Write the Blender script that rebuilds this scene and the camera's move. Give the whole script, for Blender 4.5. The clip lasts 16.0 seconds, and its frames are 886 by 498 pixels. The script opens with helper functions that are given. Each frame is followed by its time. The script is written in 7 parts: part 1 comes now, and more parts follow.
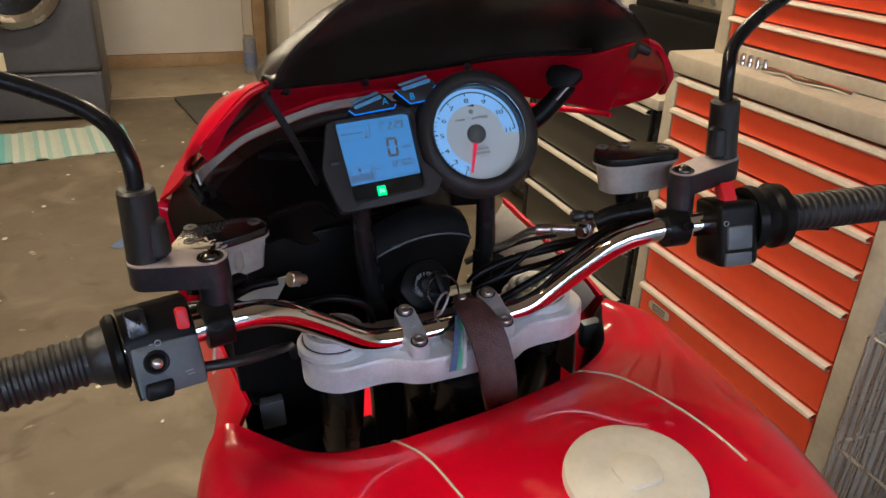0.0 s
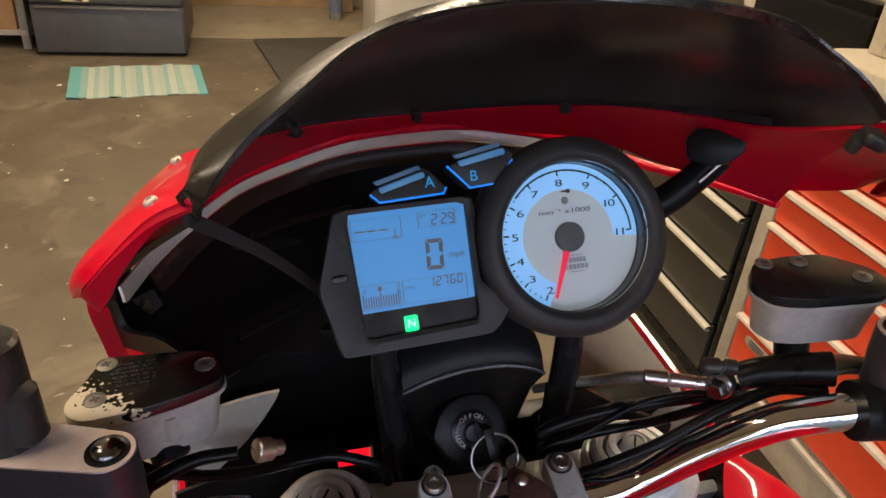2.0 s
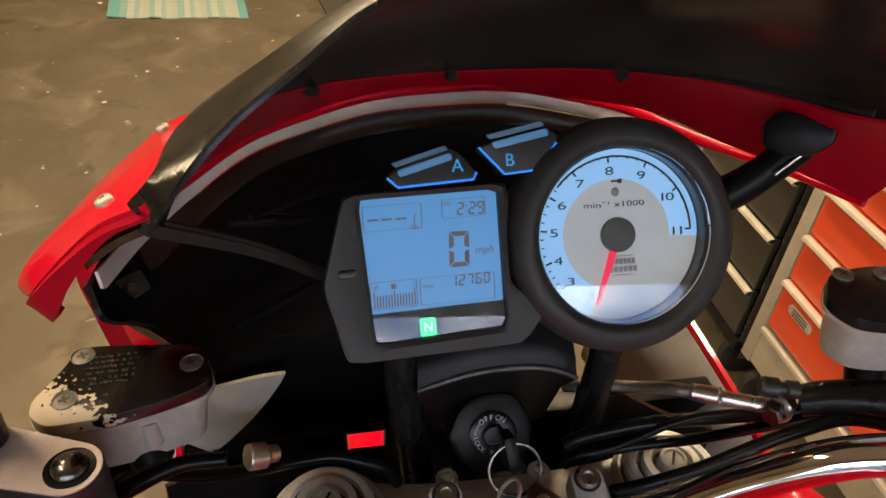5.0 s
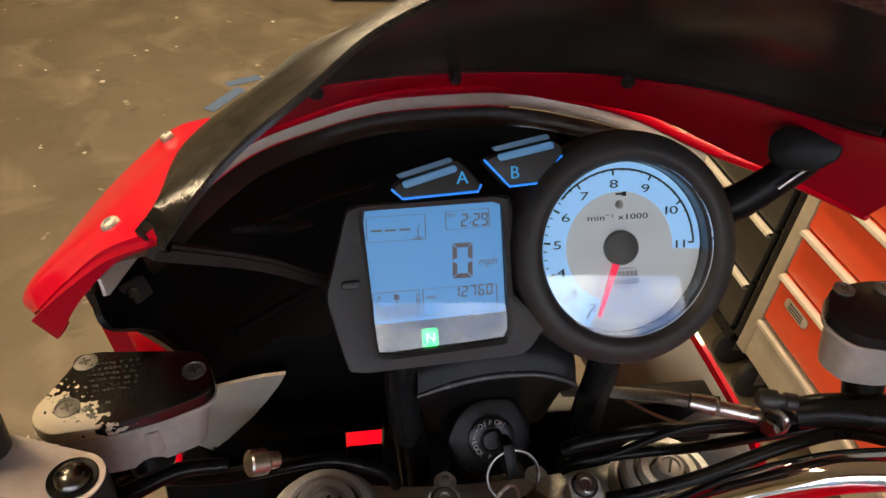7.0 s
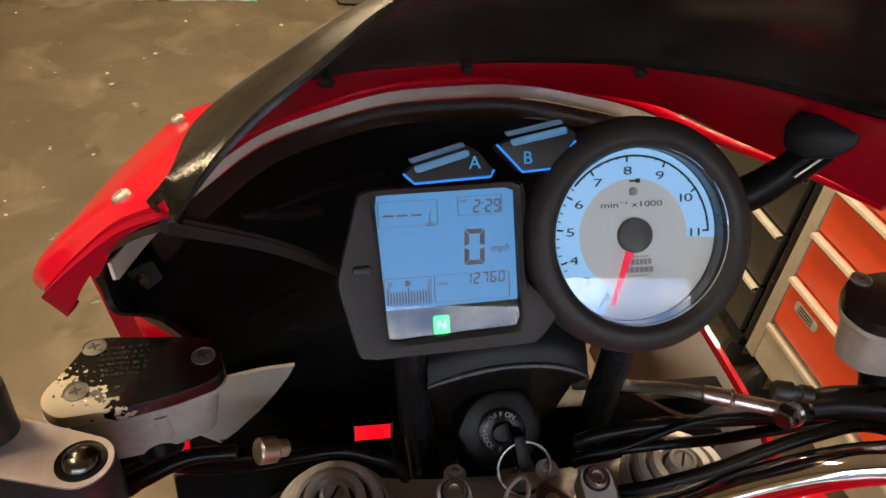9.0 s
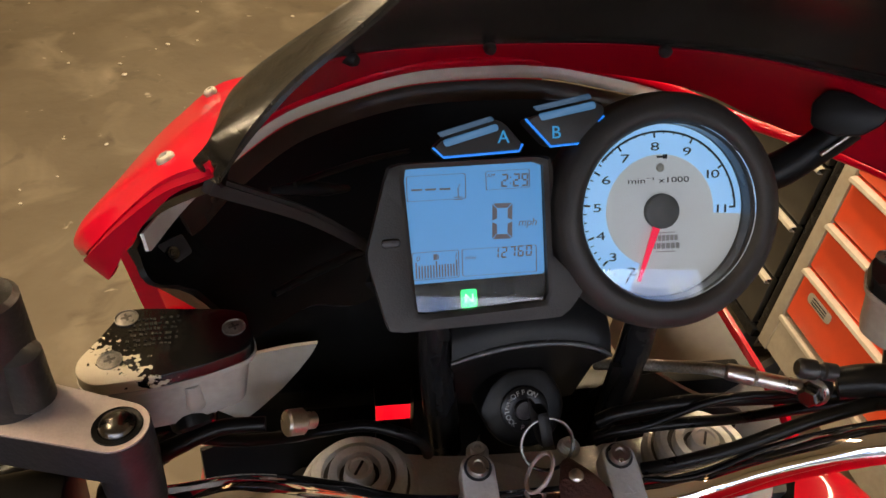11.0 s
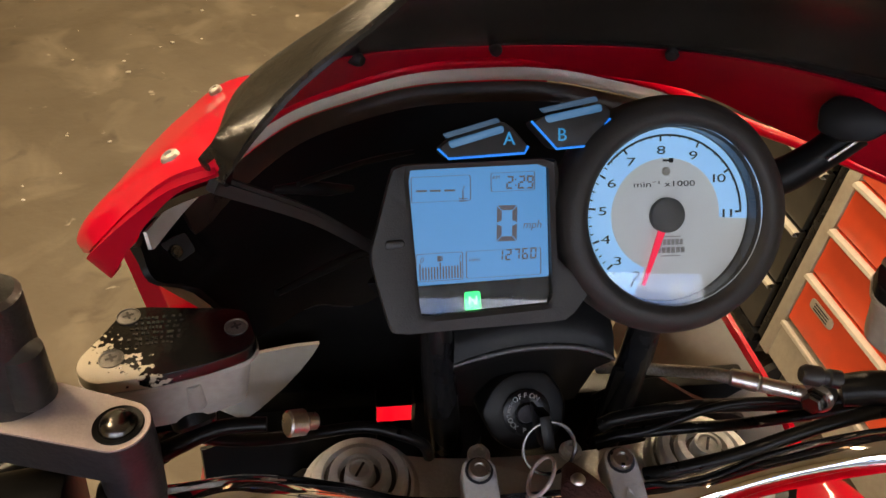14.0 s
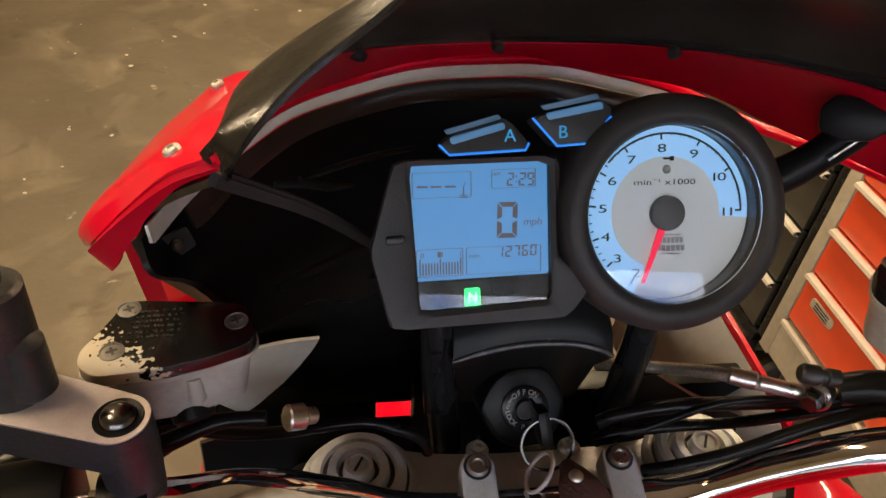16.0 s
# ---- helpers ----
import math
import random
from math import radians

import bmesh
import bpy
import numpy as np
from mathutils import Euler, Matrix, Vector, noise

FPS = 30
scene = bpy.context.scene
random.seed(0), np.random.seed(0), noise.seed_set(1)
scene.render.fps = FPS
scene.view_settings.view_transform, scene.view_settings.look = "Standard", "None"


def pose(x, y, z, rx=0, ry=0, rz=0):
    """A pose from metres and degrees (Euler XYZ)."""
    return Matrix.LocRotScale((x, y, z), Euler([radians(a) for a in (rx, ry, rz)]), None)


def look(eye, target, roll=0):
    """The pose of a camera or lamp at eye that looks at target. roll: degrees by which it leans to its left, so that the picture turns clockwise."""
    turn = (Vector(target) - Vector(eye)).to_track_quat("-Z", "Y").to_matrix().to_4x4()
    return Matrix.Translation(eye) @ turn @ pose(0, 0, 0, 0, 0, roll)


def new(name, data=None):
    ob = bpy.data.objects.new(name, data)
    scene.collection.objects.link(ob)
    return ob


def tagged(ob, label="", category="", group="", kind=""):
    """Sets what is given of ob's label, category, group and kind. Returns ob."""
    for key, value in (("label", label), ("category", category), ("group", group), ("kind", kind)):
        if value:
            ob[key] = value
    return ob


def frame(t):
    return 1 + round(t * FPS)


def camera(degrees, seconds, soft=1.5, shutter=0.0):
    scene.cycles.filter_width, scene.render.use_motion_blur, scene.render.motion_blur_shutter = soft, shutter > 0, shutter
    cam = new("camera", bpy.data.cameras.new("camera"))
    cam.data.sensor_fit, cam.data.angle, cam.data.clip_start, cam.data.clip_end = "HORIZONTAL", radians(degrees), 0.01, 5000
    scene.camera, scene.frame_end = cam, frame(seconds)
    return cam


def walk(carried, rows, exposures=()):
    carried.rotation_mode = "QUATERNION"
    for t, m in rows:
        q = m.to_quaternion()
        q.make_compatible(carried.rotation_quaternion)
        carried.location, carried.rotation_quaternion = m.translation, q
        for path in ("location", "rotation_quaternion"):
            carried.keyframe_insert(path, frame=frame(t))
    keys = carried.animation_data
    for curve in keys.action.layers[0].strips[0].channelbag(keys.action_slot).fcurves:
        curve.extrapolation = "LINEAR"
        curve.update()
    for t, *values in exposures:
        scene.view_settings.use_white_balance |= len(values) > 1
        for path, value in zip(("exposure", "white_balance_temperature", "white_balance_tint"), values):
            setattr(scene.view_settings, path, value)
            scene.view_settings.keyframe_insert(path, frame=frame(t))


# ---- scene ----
cam = camera(61.9, 16.0, soft=1.5)
PATH = [
    (0, (-0.2297, -0.5596, 1.3931), (0.4393, 1.1132, 0.5247), 2.41),
    (0.5, (-0.1960, -0.4569, 1.3874), (0.3368, 1.2348, 0.4631), 4.94),
    (1, (-0.2312, -0.3627, 1.3845), (0.5201, 1.2348, 0.4445), 5.62),
    (1.5, (-0.1649, -0.3332, 1.3948), (0.3998, 1.3396, 0.4553), 4.85),
    (2, (-0.1369, -0.3099, 1.3985), (0.3355, 1.3594, 0.4033), 5.16),
    (2.5, (-0.1267, -0.2773, 1.3885), (0.3087, 1.3516, 0.3129), 5.72),
    (3, (-0.1213, -0.2632, 1.3872), (0.2778, 1.3420, 0.2629), 6.32),
    (3.5, (-0.1174, -0.2555, 1.3892), (0.2459, 1.3433, 0.2438), 6.59),
    (4, (-0.1200, -0.2543, 1.3906), (0.2361, 1.3440, 0.2423), 6.45),
    (4.5, (-0.1181, -0.2517, 1.3920), (0.2460, 1.3455, 0.2445), 6.57),
    (7, (-0.1209, -0.2402, 1.4053), (0.2580, 1.3233, 0.2171), 8.11),
    (7.5, (-0.1224, -0.2389, 1.3988), (0.2410, 1.3290, 0.2114), 8.09),
    (8, (-0.1215, -0.2405, 1.3980), (0.2357, 1.3293, 0.2113), 8.01),
    (8.5, (-0.1204, -0.2411, 1.3965), (0.2381, 1.3279, 0.2092), 8.03),
    (9, (-0.1227, -0.2425, 1.3957), (0.2388, 1.3321, 0.2167), 7.92),
    (11.5, (-0.1326, -0.2489, 1.3879), (0.2029, 1.3176, 0.1907), 7.80),
    (12, (-0.1316, -0.2486, 1.3883), (0.2049, 1.3217, 0.1964), 7.88),
    (12.5, (-0.1310, -0.2476, 1.3875), (0.2077, 1.3237, 0.1975), 7.99),
    (13, (-0.1305, -0.2480, 1.3897), (0.2098, 1.3235, 0.2004), 7.99),
    (13.5, (-0.1320, -0.2468, 1.3883), (0.2063, 1.3244, 0.1980), 8.13),
    (14, (-0.1330, -0.2469, 1.3877), (0.2020, 1.3225, 0.1940), 8.34),
    (14.5, (-0.1338, -0.2482, 1.3874), (0.1988, 1.3197, 0.1912), 8.43),
    (15, (-0.1330, -0.2480, 1.3872), (0.1986, 1.3185, 0.1888), 8.40),
    (15.5, (-0.1325, -0.2468, 1.3872), (0.1976, 1.3173, 0.1853), 8.51),
    (16, (-0.1328, -0.2478, 1.3880), (0.1999, 1.3165, 0.1870), 8.79),
]
walk(cam, [(t, look(eye, target, roll)) for t, eye, target, roll in PATH], [(0.0, 0.0, 6150, 10), (0.5, 0.05, 6150, 10), (1.5, 0.18, 6250, 10), (3.5, 0.27, 7350, 10), (16.0, 0.27, 7350, 10)])

# ---- world and light ----
world = bpy.data.worlds.new("world")
scene.world = world
world.use_nodes = True
_sky = world.node_tree.nodes.new("ShaderNodeTexSky")
_sky.sky_type = "NISHITA"
_sky.sun_disc = False
_sky.sun_elevation = radians(24)
_sky.sun_rotation = radians(200)
_bg = world.node_tree.nodes["Background"]
world.node_tree.links.new(_sky.outputs[0], _bg.inputs[0])
_bg.inputs[1].default_value = 0.15

sun = new("sun", bpy.data.lights.new("sun", "SUN"))
sun.data.energy, sun.data.angle, sun.data.color = 0.8, radians(12), (1.0, 0.95, 0.88)
sun.matrix_world = look((0, 0, 30), (-8, -22, 16))


def strip_lamp(x, y, watts, turn=0.0, size=1.2):
    """Warm light of a ceiling strip fixture."""
    lamp = new("strip_lamp", bpy.data.lights.new("strip_lamp", "AREA"))
    lamp.data.shape, lamp.data.size, lamp.data.size_y = "RECTANGLE", size, 0.12
    lamp.data.energy, lamp.data.color = watts, (1.0, 0.80, 0.55)
    lamp.matrix_world = pose(x, y, 2.435, 0, 0, turn)
    return lamp


LAMPS = [(0.45, 1.40, 48, 90), (-1.20, 0.40, 44, 90), (-0.6, 3.7, 50, 0)]
for _x, _y, _w, _t in LAMPS:
    strip_lamp(_x, _y, _w, _t)
scene.view_settings.exposure = 0.12


# ---- materials ----
def mat(name, c1, c2=None, rough=0.5, metal=0.0, scale=40.0, bump=0.0, fine=6.0, rough_var=0.1, coat=0.0, emit=None, power=0.0, contrast=(0.35, 0.65), spec=0.5):
    """A principled surface whose colour and gloss wander at two scales."""
    m = bpy.data.materials.new(name)
    m.use_nodes = True
    nt = m.node_tree
    p = nt.nodes["Principled BSDF"]
    p.inputs["Metallic"].default_value = metal
    p.inputs["Coat Weight"].default_value = coat
    p.inputs["Coat Roughness"].default_value = 0.04
    p.inputs["Specular IOR Level"].default_value = spec
    co = nt.nodes.new("ShaderNodeTexCoord")
    n1 = nt.nodes.new("ShaderNodeTexNoise")
    n1.inputs["Scale"].default_value, n1.inputs["Detail"].default_value = scale, 6
    n2 = nt.nodes.new("ShaderNodeTexNoise")
    n2.inputs["Scale"].default_value, n2.inputs["Detail"].default_value = scale * fine, 4
    nt.links.new(co.outputs["Object"], n1.inputs["Vector"])
    nt.links.new(co.outputs["Object"], n2.inputs["Vector"])
    avg = nt.nodes.new("ShaderNodeMath")
    avg.operation = "MULTIPLY_ADD"
    avg.inputs[1].default_value = 0.35
    nt.links.new(n2.outputs["Fac"], avg.inputs[0])
    scaled = nt.nodes.new("ShaderNodeMath")
    scaled.operation = "MULTIPLY"
    scaled.inputs[1].default_value = 0.65
    nt.links.new(n1.outputs["Fac"], scaled.inputs[0])
    nt.links.new(scaled.outputs[0], avg.inputs[2])
    ramp = nt.nodes.new("ShaderNodeValToRGB")
    ramp.color_ramp.elements[0].position, ramp.color_ramp.elements[1].position = contrast
    ramp.color_ramp.elements[0].color = (*c1, 1)
    ramp.color_ramp.elements[1].color = (*(c2 or c1), 1)
    nt.links.new(avg.outputs[0], ramp.inputs[0])
    nt.links.new(ramp.outputs[0], p.inputs["Base Color"])
    rr = nt.nodes.new("ShaderNodeMapRange")
    rr.inputs["To Min"].default_value = max(0.02, rough - rough_var)
    rr.inputs["To Max"].default_value = min(1.0, rough + rough_var)
    nt.links.new(n1.outputs["Fac"], rr.inputs[0])
    nt.links.new(rr.outputs[0], p.inputs["Roughness"])
    if bump:
        b = nt.nodes.new("ShaderNodeBump")
        b.inputs["Strength"].default_value, b.inputs["Distance"].default_value = bump, 0.002
        nt.links.new(n2.outputs["Fac"], b.inputs["Height"])
        nt.links.new(b.outputs[0], p.inputs["Normal"])
    if emit:
        p.inputs["Emission Color"].default_value = (*emit, 1)
        p.inputs["Emission Strength"].default_value = power
    return m


def sheet_glass(name, tint, gloss_rough=0.02, haze=0.0, ior=1.45):
    """A thin clear or tinted sheet: light passes straight, with a mirror gloss by Fresnel."""
    m = bpy.data.materials.new(name)
    m.use_nodes = True
    nt = m.node_tree
    nt.nodes.remove(nt.nodes["Principled BSDF"])
    tr = nt.nodes.new("ShaderNodeBsdfTransparent")
    tr.inputs[0].default_value = (*tint, 1)
    gl = nt.nodes.new("ShaderNodeBsdfGlossy")
    gl.inputs["Roughness"].default_value = gloss_rough
    fr = nt.nodes.new("ShaderNodeFresnel")
    fr.inputs[0].default_value = ior
    mix = nt.nodes.new("ShaderNodeMixShader")
    nt.links.new(fr.outputs[0], mix.inputs[0])
    through_part = tr.outputs[0]
    if haze:
        # a film of dust, thicker in smears
        co = nt.nodes.new("ShaderNodeTexCoord")
        n = nt.nodes.new("ShaderNodeTexNoise")
        n.inputs["Scale"].default_value, n.inputs["Detail"].default_value = 14, 8
        nt.links.new(co.outputs["Object"], n.inputs["Vector"])
        amount = nt.nodes.new("ShaderNodeMapRange")
        amount.inputs["From Min"].default_value, amount.inputs["From Max"].default_value = 0.3, 0.75
        amount.inputs["To Min"].default_value, amount.inputs["To Max"].default_value = haze * 0.4, haze * 1.8
        nt.links.new(n.outputs["Fac"], amount.inputs[0])
        df = nt.nodes.new("ShaderNodeBsdfDiffuse")
        df.inputs[0].default_value = (0.30, 0.27, 0.23, 1)
        dust = nt.nodes.new("ShaderNodeMixShader")
        nt.links.new(amount.outputs[0], dust.inputs[0])
        nt.links.new(tr.outputs[0], dust.inputs[1])
        nt.links.new(df.outputs[0], dust.inputs[2])
        through_part = dust.outputs[0]
    nt.links.new(through_part, mix.inputs[1])
    nt.links.new(gl.outputs[0], mix.inputs[2])
    nt.links.new(mix.outputs[0], nt.nodes["Material Output"].inputs[0])
    return m


RED = mat("red_paint", (0.57, 0.001, 0.018), (0.63, 0.002, 0.022), rough=0.34, scale=6, spec=0.05, coat=0.55, rough_var=0.04, bump=0.01, fine=60)
# the fairing red again, darkened to carry the shade on inner faces
RED_SHADED = mat("red_paint_shaded", (0.41, 0.002, 0.016), (0.47, 0.003, 0.020), spec=0.12, rough=0.45, scale=8, rough_var=0.06, bump=0.05)
BLACK = mat("black_plastic", (0.005, 0.005, 0.005), (0.008, 0.0078, 0.0075), rough=0.34, scale=60, bump=0.08, fine=20, spec=0.12)
BLACK_SATIN = mat("black_satin_paint", (0.007, 0.007, 0.008), (0.012, 0.012, 0.012), rough=0.26, scale=25, bump=0.05, spec=0.2)
CHARCOAL = mat("charcoal_housing", (0.022, 0.020, 0.019), (0.030, 0.028, 0.026), rough=0.5, scale=90, bump=0.1, fine=12, spec=0.3)
CABLE = mat("black_cable_sheath", (0.0035, 0.0035, 0.0035), (0.006, 0.0058, 0.0055), rough=0.30, scale=60, bump=0.10, spec=0.14)
RUBBER = mat("black_rubber", (0.010, 0.0095, 0.009), (0.020, 0.0185, 0.017), rough=0.45, scale=30, bump=0.35)
# lighter grey that paints the highlight along the column lip's bead
GLINT_BEAD = mat("glint_bead", (0.030, 0.032, 0.034), (0.075, 0.078, 0.080), rough=0.26, scale=50)
DULL_STEEL = mat("dull_screw_steel", (0.13, 0.12, 0.105), (0.26, 0.24, 0.21), rough=0.5, metal=0.6, scale=220, bump=0.2)
PANEL_CREAM = mat("bare_cream_plastic", (0.44, 0.41, 0.35), (0.56, 0.52, 0.45), rough=0.5, scale=16, bump=0.1)
HUB_GREY = mat("hub_grey", (0.085, 0.084, 0.078), (0.10, 0.098, 0.092), rough=0.55, scale=80)
LIP_SATIN = mat("satin_column_lip", (0.007, 0.0075, 0.008), (0.012, 0.0125, 0.013), spec=0.09, rough=0.30, scale=40, bump=0.05, rough_var=0.08)
GREYPLASTIC = mat("grey_switch_plastic", (0.075, 0.088, 0.094), (0.095, 0.108, 0.114), rough=0.42, scale=50, bump=0.15)
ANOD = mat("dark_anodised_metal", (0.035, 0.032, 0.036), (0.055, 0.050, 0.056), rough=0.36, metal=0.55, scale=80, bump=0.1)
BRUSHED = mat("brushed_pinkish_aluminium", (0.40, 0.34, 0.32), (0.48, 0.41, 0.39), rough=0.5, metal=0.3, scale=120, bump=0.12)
CHROME = mat("chrome", (0.78, 0.78, 0.78), (0.86, 0.86, 0.86), rough=0.05, metal=1.0, scale=15, rough_var=0.03)
STEEL = mat("zinc_steel", (0.45, 0.43, 0.40), (0.60, 0.57, 0.53), rough=0.3, metal=1.0, scale=120, bump=0.1)
CAST = mat("cast_aluminium_grey", (0.52, 0.53, 0.53), (0.64, 0.65, 0.65), rough=0.45, metal=0.25, scale=70, bump=0.25)
BEIGE_EDGE = mat("raw_edge_grey", (0.68, 0.65, 0.57), (0.78, 0.74, 0.65), rough=0.22, scale=20)
LINER_DARK = mat("brown_tray_gloss", (0.030, 0.018, 0.013), (0.045, 0.028, 0.020), rough=0.16, scale=14, rough_var=0.05)
SCREEN_LIP = mat("dusty_screen_edge", (0.010, 0.0095, 0.008), (0.055, 0.048, 0.037), rough=0.24, scale=60, bump=0.15, fine=9, contrast=(0.42, 0.72))
LINER = mat("grey_liner", (0.30, 0.28, 0.25), (0.38, 0.35, 0.31), rough=0.55, scale=18, bump=0.1)
GROOVE = mat("dark_groove", (0.03, 0.026, 0.022), (0.07, 0.06, 0.05), rough=0.7, scale=200, bump=0.3)
DARK_STEEL = mat("dark_steel", (0.10, 0.095, 0.09), (0.16, 0.15, 0.14), rough=0.24, metal=1.0, scale=90, bump=0.05)
TANKRES = mat("milky_plastic", (0.25, 0.235, 0.21), (0.36, 0.345, 0.31), rough=0.38, scale=40, bump=0.05)
LEATHER = mat("brown_leather", (0.055, 0.022, 0.020), (0.10, 0.045, 0.040), rough=0.45, scale=90, bump=0.6, fine=5)
WHITE_TEXT = mat("white_print", (0.46, 0.46, 0.45), (0.58, 0.58, 0.56), rough=0.6, scale=60)
GREY_PRINT = mat("faded_print", (0.20, 0.21, 0.22), (0.30, 0.31, 0.32), rough=0.6, scale=90)
DARK_PRINT = mat("dark_print", (0.012, 0.014, 0.02), (0.02, 0.022, 0.03), rough=0.5, scale=50)
SEGMENT = mat("lcd_segment", (0.055, 0.05, 0.06), (0.07, 0.065, 0.075), rough=0.5, scale=50, emit=(0.10, 0.085, 0.10), power=0.55)
LCD_BLUE = mat("lcd_backlight", (0.05, 0.12, 0.22), (0.06, 0.13, 0.24), rough=0.4, scale=12, emit=(0.062, 0.29, 0.66), power=0.66)
DIAL_BLUE = mat("dial_blue_backlight", (0.25, 0.34, 0.42), (0.27, 0.36, 0.44), rough=0.6, scale=12, emit=(0.20, 0.52, 1.0), power=0.62)
DIAL_GREY = mat("dial_grey_print", (0.42, 0.43, 0.43), (0.45, 0.46, 0.46), rough=0.6, scale=30, emit=(0.50, 0.56, 0.62), power=0.26)
BLUE_GLOW = mat("blue_backlit_edge", (0.01, 0.05, 0.12), (0.01, 0.05, 0.12), rough=0.4, emit=(0.0, 0.19, 0.85), power=0.95)
BLUE_DIM = mat("blue_backlit_strip", (0.03, 0.09, 0.15), (0.04, 0.10, 0.17), rough=0.45, emit=(0.035, 0.16, 0.36), power=0.5)
BLUE_FAINT = mat("blue_faint_strip", (0.02, 0.045, 0.075), (0.025, 0.05, 0.08), rough=0.45, emit=(0.02, 0.08, 0.17), power=0.4)
BLUE_LETTER = mat("blue_backlit_letter", (0.02, 0.09, 0.15), (0.02, 0.10, 0.17), rough=0.45, emit=(0.0, 0.22, 0.52), power=0.8)
GREEN_GLOW = mat("green_indicator", (0.0, 0.2, 0.05), (0.0, 0.25, 0.06), rough=0.4, emit=(0.0, 1.0, 0.22), power=1.6)
NEEDLE_RED = mat("needle_red", (0.6, 0.01, 0.04), (0.65, 0.01, 0.05), rough=0.4, emit=(1.0, 0.01, 0.07), power=0.55)
SWITCH_RED = mat("switch_red", (0.62, 0.015, 0.025), (0.68, 0.02, 0.03), rough=0.4, scale=50, emit=(0.5, 0.0, 0.01), power=0.0)
SMOKED = sheet_glass("smoked_screen", (0.125, 0.105, 0.090), 0.24, haze=0.075)
CLEAR = sheet_glass("clear_lens", (0.97, 0.98, 0.98), 0.02, ior=1.45)
CLEAR_LCD = sheet_glass("display_lens", (0.96, 0.97, 0.97), 0.02, ior=1.40)
RIVET = mat("aluminium_rivet", (0.34, 0.32, 0.29), (0.50, 0.47, 0.42), rough=0.48, metal=0.7, scale=200, bump=0.2)
BLACK_GLOSS = mat("gloss_black_plastic", (0.010, 0.010, 0.011), (0.02, 0.02, 0.02), rough=0.14, scale=40, rough_var=0.06)


# ---- mesh helpers ----
def solid(parent_bm, verts, faces):
    vs = [parent_bm.verts.new(v) for v in verts]
    out = []
    for f in faces:
        try:
            out.append(parent_bm.faces.new([vs[i] for i in f]))
        except ValueError:
            pass
    return vs


def finish(bm, smooth=40):
    bmesh.ops.remove_doubles(bm, verts=bm.verts, dist=1e-6)
    bmesh.ops.recalc_face_normals(bm, faces=bm.faces)
    lim = radians(smooth)
    for f in bm.faces:
        f.smooth = True
    for e in bm.edges:
        e.smooth = not (len(e.link_faces) == 2 and e.calc_face_angle(0.0) > lim)
    return bm


def part(name, bm, material, parent=None, label="", m=None, smooth=40):
    """Links a bmesh as one mesh object, under a thing or a part."""
    finish(bm, smooth)
    me = bpy.data.meshes.new(name)
    bm.to_mesh(me)
    bm.free()
    for one in material if isinstance(material, (list, tuple)) else (material,):
        me.materials.append(one)
    ob = new(name, me)
    if m is not None:
        ob.matrix_basis = m
    if parent is not None:
        ob.parent = parent
    if label:
        tagged(ob, label)
    return ob


def shared(name, ob, m, parent):
    """Another object on the same mesh."""
    o = new(name, ob.data)
    o.matrix_basis = m
    o.parent = parent
    return o


def thing(name, label, category, m=None, group="", kind=""):
    ob = new(name)
    ob.empty_display_size = 0.05
    if m is not None:
        ob.matrix_basis = m
    return tagged(ob, label, category, group, kind)


def axes(o, x, y, z):
    return Matrix(((x[0], y[0], z[0], o[0]), (x[1], y[1], z[1], o[1]), (x[2], y[2], z[2], o[2]), (0, 0, 0, 1)))


def along(p0, p1):
    """A frame at p0 whose z runs to p1."""
    d = Vector(p1) - Vector(p0)
    q = d.to_track_quat("Z", "Y").to_matrix().to_4x4()
    return Matrix.Translation(p0) @ q, d.length


def box(bm, size, at=(0, 0, 0), m=None, bevel=0.0, seg=2):
    t = (m or Matrix()) @ Matrix.Translation(at) @ Matrix.Diagonal((*size, 1))
    r = bmesh.ops.create_cube(bm, size=1, matrix=t)
    if bevel:
        es = list({e for v in r["verts"] for e in v.link_edges})
        bmesh.ops.bevel(bm, geom=es, offset=bevel, segments=seg, affect="EDGES", profile=0.6)
    return bm


def lathe(bm, profile, m=None, seg=28, close=False):
    """Spins (radius, height) round z."""
    m = m or Matrix()
    rings = []
    for r, h in profile:
        if r < 1e-6:
            rings.append([bm.verts.new(m @ Vector((0, 0, h)))])
        else:
            rings.append([bm.verts.new(m @ Vector((r * math.cos(2 * math.pi * k / seg), r * math.sin(2 * math.pi * k / seg), h))) for k in range(seg)])
    pairs = list(zip(rings[:-1], rings[1:]))
    if close:
        pairs.append((rings[-1], rings[0]))
    for a, b in pairs:
        for k in range(seg):
            n = (k + 1) % seg
            vs = [a[k % len(a)], a[n % len(a)], b[n % len(b)], b[k % len(b)]]
            u = []
            for v in vs:
                if v not in u:
                    u.append(v)
            if len(u) > 2:
                bm.faces.new(u)
    return bm


def rod(bm, p0, p1, r0, r1=None, seg=20, edge=0.0):
    r1 = r0 if r1 is None else r1
    m, h = along(p0, p1)
    e = min(edge, r0 * 0.6, r1 * 0.6, h * 0.4)
    prof = [(0, 0), (r0 - e, 0), (r0, e), (r1, h - e), (r1 - e, h), (0, h)] if e else [(0, 0), (r0, 0), (r1, h), (0, h)]
    return lathe(bm, prof, m, seg)


